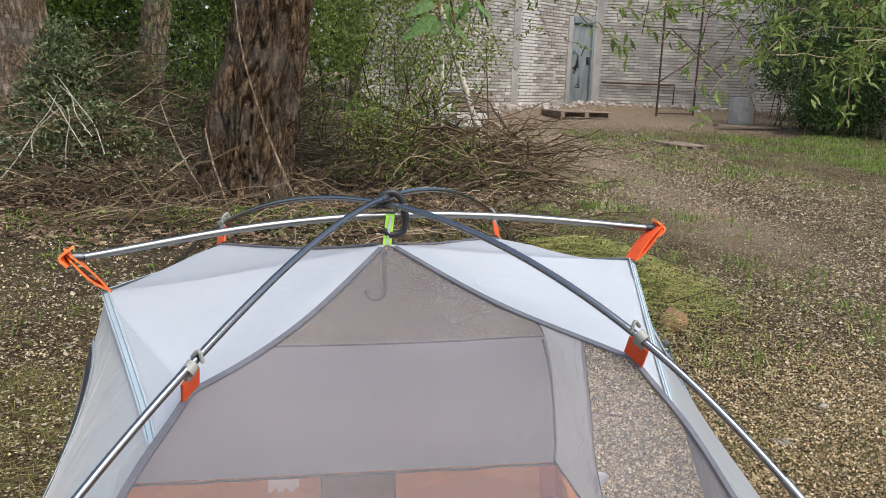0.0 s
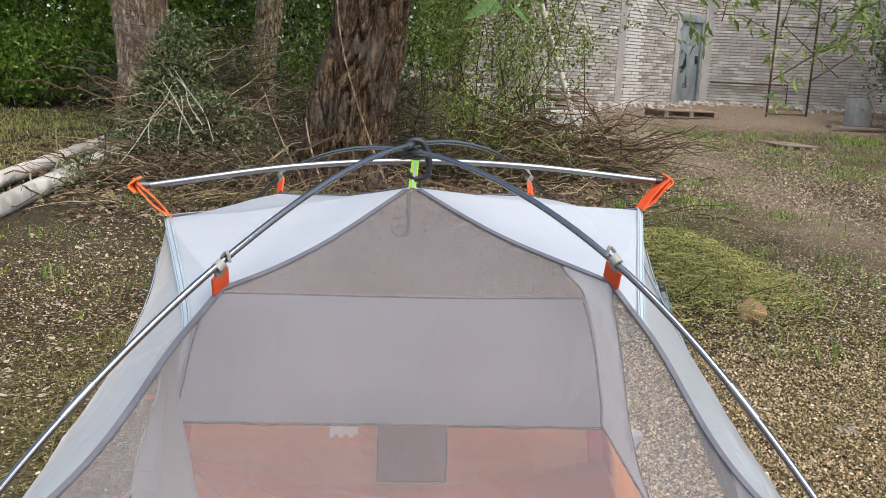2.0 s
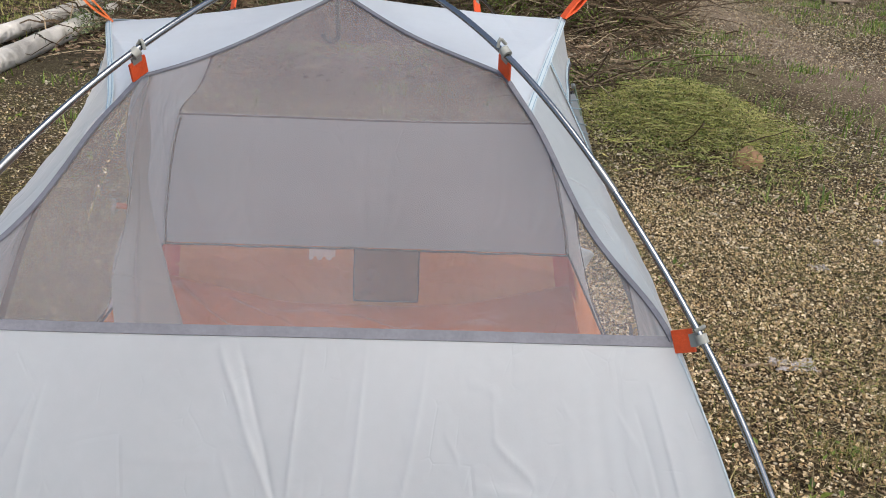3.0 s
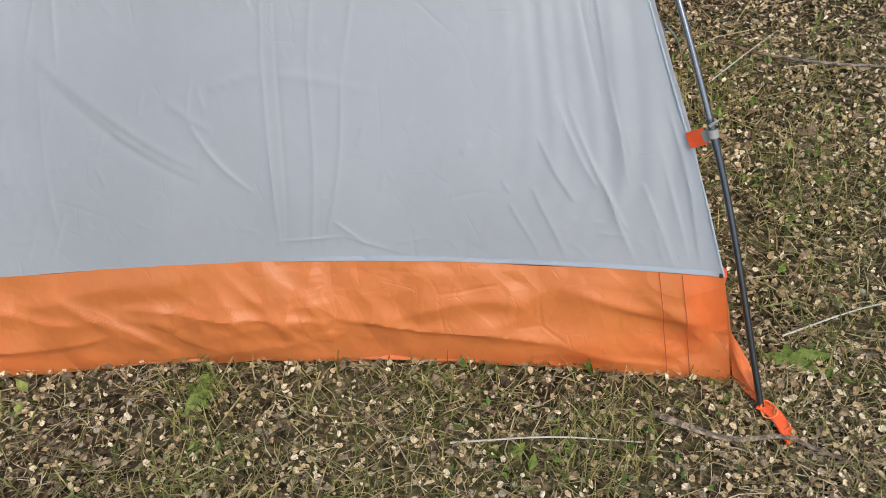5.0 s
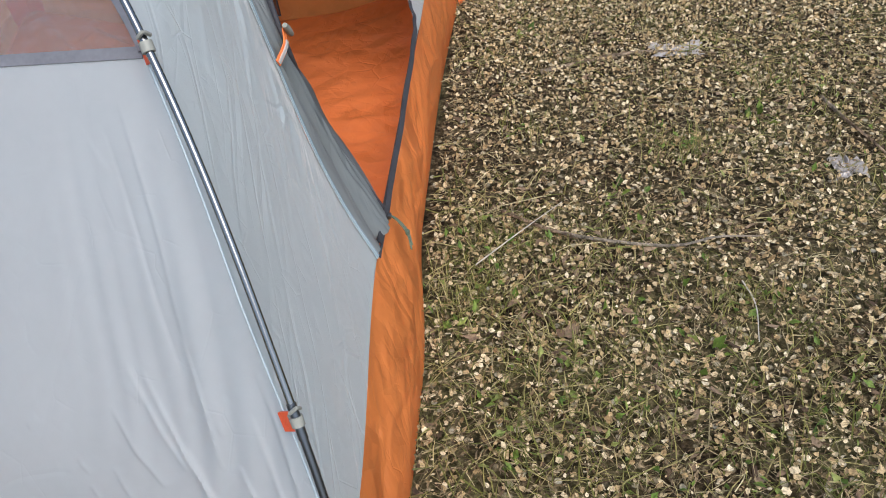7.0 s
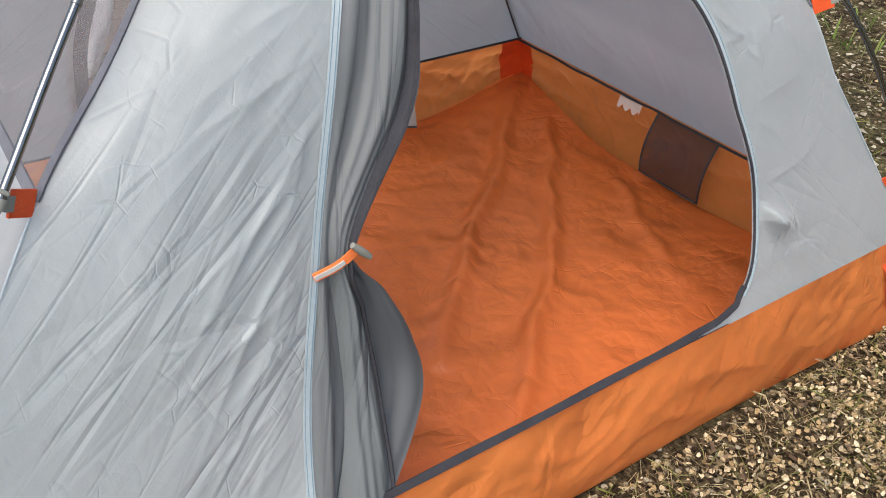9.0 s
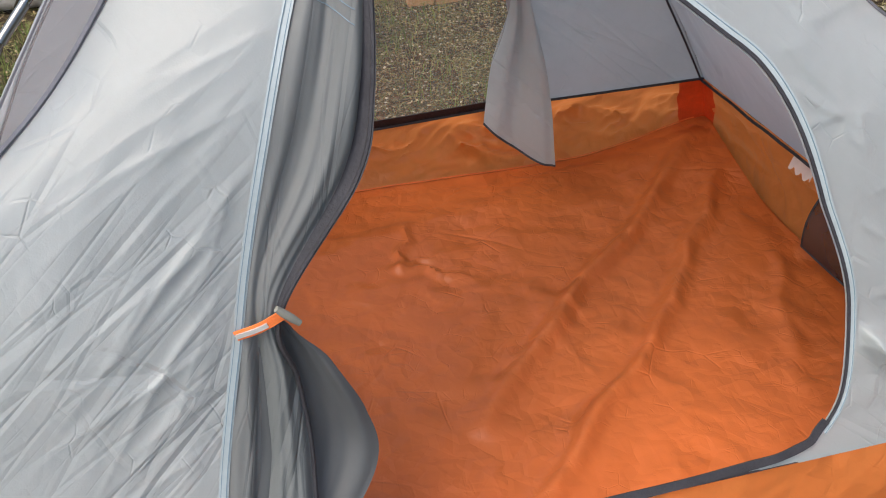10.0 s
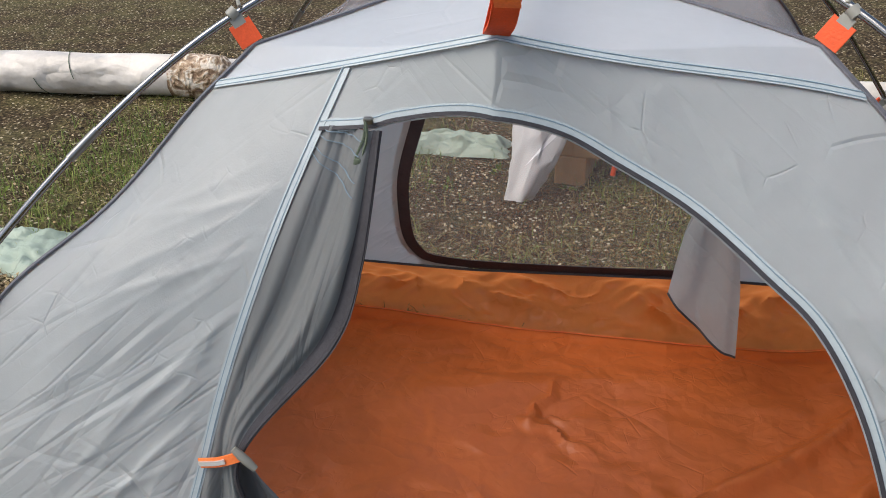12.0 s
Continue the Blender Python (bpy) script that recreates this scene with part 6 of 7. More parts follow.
def leaning_sticks():
    top = Vector((-2.0, 6.5, 1.12))
    for x, z, r in ((-2.55, 0.15, 0.007), (-2.2, 0.45, 0.006), (-1.95, 0.35, 0.006), (-1.8, 0.55, 0.007), (-1.62, 0.5, 0.006), (-1.7, 0.65, 0.005)):
        end = Vector((x, 6.35 + rng.uniform(-0.1, 0.15), ground_z(0, 6.4) + z - 0.12))
        start = top + Vector((rng.normal(0, 0.08), rng.uniform(-0.05, 0.1), rng.normal(0, 0.08)))
        m1 = start.lerp(end, 0.3) + Vector((rng.normal(0, 0.035), 0, rng.uniform(-0.02, 0.04)))
        mid = start.lerp(end, 0.65) + Vector((rng.normal(0, 0.045), 0, rng.uniform(-0.03, 0.03)))
        ob = part("peeled_branch", *tube(curve([start, m1, mid, end], 14), lambda f, r=r: r * (0.45 + 0.45 * f), 6), PALE_STICK)
        tagged(ob, "pale peeled branch leaning on the brushwood", "branch", "peeled branches")


leaning_sticks()


def dead_branch(points, r, label, mat=BARK_PALE):
    ob = part("dead_branch", *tube(curve(points, 18), lambda f: r * (1 - 0.55 * f), 7), mat)
    return tagged(ob, label, "branch", "dead branches")


dead_branch([(0.06, 5.80, 0.12), (-0.10, 5.84, 0.50), (-0.20, 5.86, 0.74), (-0.33, 5.88, 1.10), (-0.44, 5.92, 1.50), (-0.49, 5.95, 1.90), (-0.50, 6.0, 2.3)], 0.011, "long thin pale branch leaning on the elm trunk")
dead_branch([(-0.52, 5.75, 0.12), (-0.60, 5.80, 0.36), (-0.68, 5.86, 0.60), (-0.74, 5.95, 0.85)], 0.012, "pale dead branch leaning at the foot of the elm")
dead_branch([(-0.66, 5.70, 0.12), (-0.72, 5.76, 0.30), (-0.86, 5.85, 0.52), (-1.0, 5.95, 0.80), (-1.1, 6.05, 1.05)], 0.009, "thin reddish branch leaning in the brushwood")
dead_branch([(0.62, 8.1, 1.14), (0.95, 8.15, 1.0), (1.25, 8.2, 0.87), (1.62, 8.2, 0.50)], 0.030, "thick dark dead branch lying across the brushwood", BARK)
dead_branch([(1.15, 8.2, 0.45), (1.25, 8.2, 0.86), (1.51, 8.2, 1.06), (1.64, 8.2, 0.86), (1.72, 8.2, 0.40)], 0.034, "bent mossy dead branch standing out of the brushwood", BARK)
dead_branch([(1.8, 7.6, 0.35), (2.2, 7.5, 0.55), (2.6, 7.4, 0.62), (3.1, 7.3, 0.80)], 0.016, "forked dead branch sticking out of the brushwood", BARK)


def low_wall(at, ang):
    """A low broken wall of weathered concrete blocks."""
    ob = thing("low_wall", "low broken wall of weathered pale concrete blocks", "wall", at=at)
    ob.rotation_euler = (0, 0, ang)
    for z in range(3):
        for i in range(4):
            if z == 2 and i == 3:
                continue
            b = part("block", *box(0, 0, 0, 0.46, 0.22, 0.135, 0.015), CONCRETE, ob)
            b.location = (-0.72 + 0.48 * i + (0.12 if z % 2 else 0.0) + rng.normal(0, 0.015), rng.normal(0, 0.02), 0.06 + 0.14 * z)
            b.rotation_euler = (0, 0, rng.normal(0, 0.04))


def bough(root, tip, n, size, mat, reach=0.22, slim=0.45):
    """A drooping bough of the old elm: a thin arching limb, twigs and leaves."""
    root, tip = Vector(root), Vector(tip)
    top = Vector((-0.05, 6.4, main_z + 4.0))
    arch = top.lerp(root, 0.6) + Vector((0, 0, 1.3))
    pts = [top, arch, root, root.lerp(tip, 0.5) + Vector((0, 0, 0.05)), tip]
    off = Vector(elm.location)
    ob = part("bough", *tube([p - off for p in curve(pts, 40)], lambda f: 0.022 * max(0.0, 0.6 - f) + 0.0022, 6), BARK, elm)
    root, tip, off = np.array(root - off), np.array(tip - off), None
    k = max(4, n // 12)
    t = rng.uniform(0.0, 1, k)
    S = root + (tip - root) * t[:, None] + np.array([0, 0, 0.05]) * np.sin(math.pi * t)[:, None]
    E = S + rng.normal(size=(k, 3)) * np.array([reach, reach, reach * 0.5]) + np.array([0, 0, -0.35 * reach])
    tagged(fast_part("twig_spray", *sticks(S, E, 0.0025, 0.0012, 0.05, 4), TWIG, ob), kind="stuff")
    j = rng.integers(0, k, n)
    q = rng.uniform(0.1, 1.05, n)[:, None]
    P = S[j] * (1 - q) + E[j] * q + rng.normal(size=(n, 3)) * 0.008
    tagged(fast_part("foliage", *leaf_cloud(P, size, 0.5, slim), mat, ob), kind="stuff")


SPRAY = leafy("fresh_leaf", [(0.09, 0.14, 0.03), (0.15, 0.22, 0.05), (0.22, 0.29, 0.08), (0.31, 0.36, 0.12)], 0.45)


# ---- the old brick building ----
BRICK = None


def brick_materials():
    m, t, p = material("whitewashed_brick")
    info = t.nodes.new("ShaderNodeObjectInfo")
    geo = t.nodes.new("ShaderNodeNewGeometry")
    v = coords(t)
    r = math_node(t, "FRACT", math_node(t, "ADD", info.outputs["Random"], geo.outputs["Random Per Island"]))
    base = ramp(t, r, [(0.0, (0.15, 0.13, 0.105)), (0.3, (0.28, 0.255, 0.215)), (0.7, (0.40, 0.375, 0.33)), (1.0, (0.50, 0.48, 0.43))])
    st = noise_fac(t, v, 1.1, 5, 0.6)
    gr = noise_fac(t, v, 30, 4)
    c = mixed(t, ramp(t, st, [(0.42, (0, 0, 0)), (0.62, (0.75, 0.75, 0.75))]), base, (0.20, 0.18, 0.16))
    sep = t.nodes.new("ShaderNodeSeparateXYZ")
    t.links.new(v, sep.inputs[0])
    lime = ramp(t, math_node(t, "ADD", math_node(t, "MULTIPLY", sep.outputs[0], 0.1), math_node(t, "MULTIPLY", math_node(t, "SUBTRACT", st, 0.5), 0.06)), [(0.535, (0, 0, 0)), (0.545, (0.75, 0.75, 0.75)), (0.73, (0.75, 0.75, 0.75)), (0.75, (0.1, 0.1, 0.1))])
    c = mixed(t, lime, c, (0.53, 0.52, 0.49))
    t.links.new(mixed(t, 0.25, c, ramp(t, gr, [(0.3, (0.2, 0.18, 0.16)), (0.7, (0.6, 0.58, 0.55))])), p.inputs["Base Color"])
    p.inputs["Roughness"].default_value = 0.9
    bumped(t, p, gr, 0.4, 0.01)
    return m


def stained_sheeting():
    m, t, p = material("stained_plastic_sheeting")
    v = coords(t)
    n = noise_fac(t, v, 16, 4, 0.6, 1.2)
    c = ramp(t, n, [(0.40, (0.16, 0.09, 0.045)), (0.50, (0.42, 0.30, 0.19)), (0.58, (0.68, 0.60, 0.50))])
    t.links.new(c, p.inputs["Base Color"])
    p.inputs["Roughness"].default_value = 0.5
    ridge = math_node(t, "ABSOLUTE", math_node(t, "SUBTRACT", noise_fac(t, v, 22, 2, 0.5, 0.8), 0.5))
    bumped(t, p, math_node(t, "ADD", ridge, n), 1.0, 0.03)
    return m


BRICK = brick_materials()
MORTAR = plain("grey_mortar", (0.15, 0.14, 0.125), 0.95, 0, 18, 0.3, 0.3)
RENDER_GREY = plain("grey_render", (0.27, 0.255, 0.24), 0.95, 0, 6, 0.25, 0.3)
PAINTED_STEEL = plain("blue_grey_painted_steel", (0.17, 0.20, 0.205), 0.6, 0.1, 6, 0.4, 0.2, (1, 1, 0.4))
RUST = plain("rusty_steel", (0.075, 0.045, 0.034), 0.75, 0.3, 20, 0.4, 0.3)
CONCRETE = plain("weathered_concrete", (0.40, 0.39, 0.36), 0.9, 0, 9, 0.25, 0.4)
OLD_WOOD = plain("weathered_wood", (0.17, 0.13, 0.095), 0.85, 0, 12, 0.4, 0.4, (0.2, 1, 1))
WRAP = cloth("white_plastic_sheeting", (0.66, 0.62, 0.56), 0.12, 0.4, 1.0, 8.0, (1, 0.5, 1), 0.24, 0.5, crumple=1.0)
WRAP_END = stained_sheeting()
WHITE_BAG = cloth("white_plastic_sack", (0.74, 0.73, 0.73), 0.25, 0.35, 0.6, 8.0, (1, 1, 0.5), 0.05, 0.55)
GREEN_TARP = cloth("pale_green_tarpaulin", (0.34, 0.42, 0.34), 0.15, 0.45, 0.9, 8.0, (1, 1, 1), 0.16, 0.45, crumple=1.0)
FIREBRICK = plain("ochre_firebrick", (0.44, 0.255, 0.125), 0.9, 0, 22, 0.25, 0.4)
ORANGE_CORD = plain("red_orange_cord", (0.80, 0.10, 0.03), 0.6, 0, 200, 0.2, 0.1)
STONE = plain("brown_stone", (0.28, 0.16, 0.09), 0.85, 0, 14, 0.4, 0.5)
PALE_STONE = plain("pale_rubble", (0.34, 0.30, 0.265), 0.9, 0, 14, 0.3, 0.4)


def brick_wall(name, a, b, base_z, height, gap=None, singles=0, bands=()):
    """A wall of single bricks in stretcher bond from a to b in plan; gap: a doorway along it, from, to and height; bands: rendered strips, from and to."""
    a, b = Vector((*a, base_z)), Vector((*b, base_z))
    d = (b - a)
    length = d.length
    d.normalize()
    nrm = Vector((d.y, -d.x, 0))
    if nrm.y > 0:
        nrm = -nrm
    ang = math.atan2(d.y, d.x)
    wall = thing(name, "weathered whitewashed brick wall of an old outbuilding", "wall", kind="structure")

    def block(s0, s1, z0, z1, depth0, depth1):
        c = a + d * (s0 + s1) / 2 - nrm * 0 + nrm * (depth0 + depth1) / 2
        v, f = box(0, 0, 0, s1 - s0, depth1 - depth0, z1 - z0)
        rot = Matrix.Translation((c.x, c.y, base_z + (z0 + z1) / 2)) @ Matrix.Rotation(ang, 4, "Z")
        return [rot @ Vector(p) for p in v], f

    spans = [(0, length, 0, height)] if gap is None else [(0, gap[0], 0, height), (gap[1], length, 0, height), (gap[0], gap[1], gap[2], height)]
    part("mortar_core", *join(*[block(s0, s1, z0, z1, -0.28, 0.0) for s0, s1, z0, z1 in spans]), MORTAR, wall, "recessed grey mortar", False)
    for s0, s1 in bands:
        part("render_band", *block(s0, s1, 0, 3.55, 0.0, 0.046), RENDER_GREY, wall, "strip of grey render", False)
    v, f = box(0, 0, 0, 0.253, 0.034, 0.058)
    brick_me = mesh_of("brick", v, f, BRICK, False)
    half_v, half_f = [], []
    made = 0
    rows = int(min(height, 3.6) / 0.075)
    for r in range(rows):
        z = 0.0375 + r * 0.075
        s = 0.13 if r % 2 else 0.0
        while s + 0.25 < length:
            mid = s + 0.125
            if not (gap and gap[0] - 0.1 < mid < gap[1] + 0.1 and z < gap[2] + 0.03):
                jig = rng.normal(0, 0.005)
                c = a + d * mid + nrm * (0.018 + jig)
                m = Matrix.Translation((c.x, c.y, base_z + z)) @ Matrix.Rotation(ang + rng.normal(0, 0.006), 4, "Z")
                near = gap is not None and abs(mid - (gap[0] + gap[1]) / 2) < 1.9 and z < 2.6
                if near and made < singles:
                    ob = new("brick", brick_me)
                    ob.matrix_world = m
                    ob.parent = wall
                    made += 1
                else:
                    n = len(half_v)
                    half_v.extend(m @ Vector(p) for p in v)
                    half_f.extend(tuple(i + n for i in q) for q in f)
            s += 0.26
    tagged(part("brickwork", half_v, half_f, BRICK, wall, "", False), kind="stuff")
    return a, d, nrm, ang, wall


LEFT_A, CORNER, RIGHT_B = (1.4, 15.2), (7.9, 19.95), (15.5, 18.6)
WALL_Z = 0.72


def steel_door():
    d = Vector((CORNER[0] - LEFT_A[0], CORNER[1] - LEFT_A[1], 0)).normalized()
    nrm = Vector((d.y, -d.x, 0))
    ang = math.atan2(d.y, d.x)
    at = Vector((*LEFT_A, WALL_Z)) + d * (DOOR_S + 0.45)
    door = new("door_1")
    door.matrix_world = Matrix.Translation(at) @ Matrix.Rotation(ang, 4, "Z")
    tagged(door, "battered blue-grey steel door, shut, scrawled with dark paint", "door", kind="structure")
    part("door_leaf", *box(0, 0.05, 1.03, 0.86, 0.05, 2.04, 0.008), PAINTED_STEEL, door)
    for x in (-0.46, 0.46):
        part("door_jamb", *box(x, 0.02, 1.06, 0.07, 0.12, 2.12, 0.006), PAINTED_STEEL, door)
    for x in (-0.58, 0.58):
        part("door_surround", *box(x, -0.005, 1.08, 0.17, 0.10, 2.20, 0.006), RENDER_GREY, door, "grey rendered reveal")
    part("door_head", *box(0, 0.02, 2.125, 0.99, 0.12, 0.17, 0.006), PAINTED_STEEL, door)
    part("padlock", *box(0.34, 0.0, 1.12, 0.10, 0.05, 0.14, 0.02), BLACK, door, "black padlock")
    part("hasp", *box(0.36, 0.01, 1.22, 0.16, 0.02, 0.04, 0.005), RUST, door)
    for z in (0.35, 1.75):
        part("hinge", *tube([(-0.42, 0.005, z - 0.06), (-0.42, 0.005, z + 0.06)], 0.018, 8), RUST, door)
    for i in range(9):                            # scrawls of dark paint
        x0, z0 = rng.uniform(-0.25, 0.2), rng.uniform(0.5, 1.6)
        pts = [(x0 + rng.normal(0, 0.07), 0.022, z0 + rng.normal(0, 0.12)) for _ in range(4)]
        part("paint_scrawl", *band(curve(pts, 14), [(0, -1, 0)] * 15, 0.022, 0.003), BLACK if i % 3 else ALU_DARK, door)


DOOR_S = 7.0
brick_wall("wall_1", LEFT_A, CORNER, WALL_Z - 0.05, 4.6, (DOOR_S, DOOR_S + 0.92, 2.16), 290, [(4.62, 4.86), (7.95, 8.08)])
brick_wall("wall_2", CORNER, RIGHT_B, WALL_Z - 0.05, 4.6, None, 0, [(-0.05, 0.18), (4.1, 4.3)])
steel_door()


def rubble():
    n = 260
    a, b, c = np.array(LEFT_A), np.array(CORNER), np.array(RIGHT_B)
    V, F = [], []
    for i in range(n):
        t = rng.uniform(0.3, 1.6)
        p = a + (b - a) * t if t < 1 else b + (c - b) * (t - 1)
        p = p + np.array([rng.normal(0.1, 0.3), -abs(rng.normal(0.2, 0.5)) - 0.05])
        s = rng.uniform(0.02, 0.07)
        v, f = box(0, 0, 0, s * 2, s * 1.4, s, 0)
        m = Matrix.Translation((p[0], p[1], ground_z(p[0], p[1]) + s * 0.35)) @ Euler((rng.normal(0, 0.3), rng.normal(0, 0.3), rng.uniform(0, 6))).to_matrix().to_4x4()
        k = len(V)
        V.extend(m @ Vector(q) for q in v)
        F.extend(tuple(j + k for j in q) for q in f)
    ob = part("rubble", V, F, PALE_STONE, None, "", False)
    tagged(ob, "pale brick rubble strewn along the foot of the wall", "rubble", kind="stuff")


rubble()


def pipe_rail():
    d = Vector((RIGHT_B[0] - CORNER[0], RIGHT_B[1] - CORNER[1], 0)).normalized()
    a = Vector((*CORNER, WALL_Z + 0.62)) + d * 0.2 + Vector((0, -0.12, 0))
    b = a + d * 1.9
    ob = thing("pipe_rail", "rusty pipe running along the brick wall", "pipe")
    part("pipe", *tube([a, b, b + Vector((0, 0, -0.6))], 0.025, 8), RUST, ob)


pipe_rail()


def gate(at, ang):
    ob = thing("steel_frame", "rusty welded steel frame standing open before the wall", "gate frame", at=at)
    ob.rotation_euler = (0, 0, ang)
    w, h = 1.05, 2.7
    for x in (0, w):
        part("post", *box(x, 0, h / 2, 0.034, 0.034, h, 0.004), RUST, ob)
    for z in (0.06, 1.9):
        part("rail", *box(w / 2, 0, z, w, 0.028, 0.028, 0.004), RUST, ob)
    part("brace", *tube([(0, 0, 0.75), (w, 0, 1.35), (w * 1.5, 0, 1.7)], 0.018, 6), RUST, ob)
    part("brace", *tube([(w, 0, 0.80), (w * 2, 0, 1.4)], 0.018, 6), RUST, ob)
    part("brace", *tube([(0.2, 0, 1.9), (w * 1.7, 0, 0.9)], 0.012, 6), RUST, ob)


gate((8.15, 16.5, ground_z(8, 16.5)), 0.25)


def pallet(label, at, ang, w=1.2, tilt=0.0):
    ob = thing("pallet", label, "pallet", "pallets", at=at)
    ob.rotation_euler = (tilt, 0, ang)
    for i in range(6):
        part("board", *box(0, -0.4 + 0.16 * i, 0.125, w, 0.11, 0.02, 0.003), OLD_WOOD, ob)
    for x in (-w / 2 + 0.06, 0, w / 2 - 0.06):
        part("bearer", *box(x, 0, 0.065, 0.09, 0.9, 0.09, 0.004), OLD_WOOD, ob)
    for y in (-0.4, 0.4):
        part("bottom_board", *box(0, y, 0.01, w, 0.1, 0.018, 0.003), OLD_WOOD, ob)


pallet("weathered wooden pallet lying before the wall", (5.95, 15.6, ground_z(6, 15.6)), 0.15)
pallet("weathered wooden pallet half sunk in the track", (6.1, 11.2, ground_z(6, 11.2) - 0.10), 0.1, 0.5)


def block(at, ang):
    ob = part("concrete_block", *box(0, 0, 0.27, 0.40, 0.3, 0.56, 0.02), CONCRETE)
    ob.location, ob.rotation_euler = at, (0, 0, ang)
    tagged(ob, "upright weathered concrete block", "concrete block")


block((9.45, 15.2, ground_z(9, 15.2)), 0.2)
low_wall((2.35, 13.0, ground_z(2.3, 13.0) - 0.02), 0.05)
board = part("fallen_board", *box(0, 0, 0.04, 1.6, 0.18, 0.04, 0.004), OLD_WOOD)
board.location, board.rotation_euler = (9.1, 14.2, ground_z(9, 14.2)), (0, 0.02, 0.1)
tagged(board, "old plank lying in the grass", "plank")


def post(name, label, at, top, r, mat):
    ob = part(name, *tube([at, top], lambda f: r * (1 - 0.1 * f), 10), mat)
    return tagged(ob, label, "post")


pz = ground_z(0, 15)
post("white_post", "white-painted wooden post among the leaves", (2.72, 15.2, pz - 0.05), (2.7, 15.2, pz + 3.4), 0.07, PALE_STICK)
post("grey_post", "grey metal post beside the leaves", (3.0, 15.0, pz - 0.05), (2.85, 15.0, pz + 3.2), 0.05, CONCRETE)
post("leaning_pole", "pale wooden pole leaning over the brushwood", (2.8, 10.8, ground_z(0, 10.8)), (2.15, 11.1, ground_z(0, 11) + 1.9), 0.045, PALE_STICK)


def board_stack(at, ang):
    ob = thing("board_stack", "low stack of weathered planks under a grey sheet", "plank stack", at=at)
    ob.rotation_euler = (0, 0, ang)
    for i in range(4):
        part("plank", *box(0.03 * (i % 2), 0, 0.06 + 0.1 * i, 1.3, 0.7, 0.05, 0.004), OLD_WOOD, ob)
    part("cover_sheet", *box(0, 0, 0.47, 1.4, 0.8, 0.03, 0.01), CONCRETE, ob, "grey sheet")


board_stack((3.55, 16.0, ground_z(3, 16)), 0.6)


# ---- things round the tent ----
def roll(label, a, b, r, end_at=None, sag=0.0, group="wrapped rolls"):
    """A long roll wrapped in white sheeting and bound with cord."""
    a, b = Vector(a), Vector(b)
    ob = thing("wrapped_roll", label, "wrapped roll", group)
    n = max(12, int((b - a).length / 0.06))
    d = (b - a).normalized()
    s = d.cross(Vector((0, 0, 1))).normalized()
    u = s.cross(d)
    V, F, k = [], [], 22
    for i in range(n + 1):
        f = i / n
        p = a.lerp(b, f)
        p = p + Vector((0, 0, ground_z(p.x, p.y)))
        close = min(1.0, (1 - f) * (b - a).length / 0.05 + 0.45) if end_at else 1.0
        for j in range(k):
            t = 2 * math.pi * j / k
            q = r * close * (1 + 0.05 * noise.noise(Vector((f * (b - a).length * 5, math.cos(t) * 2, math.sin(t) * 2))) + 0.025 * math.sin(3 * t + f * (b - a).length * 9))
            V.append(p + (s * math.cos(t) + u * math.sin(t)) * q)
    for i in range(n):
        for j in range(k):
            F.append((i * k + j, i * k + (j + 1) % k, (i + 1) * k + (j + 1) % k, (i + 1) * k + j))
    F.append(tuple(reversed(range(k))))
    F.append(tuple(range(n * k, (n + 1) * k)))
    part("sheeting", V, F, WRAP, ob, "white plastic sheeting")
    if end_at:
        m = 5
        W = V[(n - m) * k:]
        mid = a.lerp(b, 1 - m / n / 2)
        W = [p + (Vector(p) - mid - Vector((0, 0, ground_z(mid.x, mid.y)))).normalized() * 0.006 * (1 + rough_noise(p.x * 30, p.y * 30, p.z * 30)) for p in W]
        G = [(i * k + j, i * k + (j + 1) % k, (i + 1) * k + (j + 1) % k, (i + 1) * k + j) for i in range(m) for j in range(k)] + [tuple(range(m * k, (m + 1) * k))]
        part("roll_end", W, G, WRAP_END, ob, "brown stained crumpled end")
    turns = max(2, int((b - a).length * 1.1))
    for w in range(turns):
        f0 = (w + 0.3) / turns
        pts = []
        for i in range(25):
            t = math.pi * i / 12
            f = f0 + (0.22 * (1 if w % 2 else -1)) * i / 24 / (b - a).length
            p = a.lerp(b, f)
            p = p + Vector((0, 0, ground_z(p.x, p.y)))
            pts.append(p + (s * math.cos(t) + u * math.sin(t)) * (r * 1.05))
        part("cord", *tube(pts, 0.0022, 5), CORD, ob, "thin dark binding cord")


roll("long roll wrapped in white sheeting with a stained end", (-2.40, -5.2, 0.105), (-2.60, -1.78, 0.105), 0.105, True)
roll("long roll wrapped in white sheeting bound with cord", (-2.66, -5.4, 0.09), (-2.84, 7.6, 0.075), 0.078)
roll("long roll wrapped in white sheeting bound with cord", (-3.30, 3.8, 0.08), (-3.12, 9.8, 0.08), 0.07)


def firebricks(label, base, ang, courses):
    ob = thing("brick_stack", label, "brick stack", "brick stacks", at=base)
    ob.rotation_euler = (0, 0, ang)
    for z, n in enumerate(courses):
        for i in range(n):
            for j in range(2):
                v, f = box(0.001, 0, 0, 0.118, 0.118, 0.064 * 1.8, 0.006)
                b = part("brick", v, f, FIREBRICK, ob, "", False)
                b.location = (-0.06 * n + 0.06 + 0.121 * i + rng.normal(0, 0.003), 0.121 * j + rng.normal(0, 0.003), 0.058 + 0.117 * z)
                b.rotation_euler = (0, 0, rng.normal(0, 0.03))
    return ob


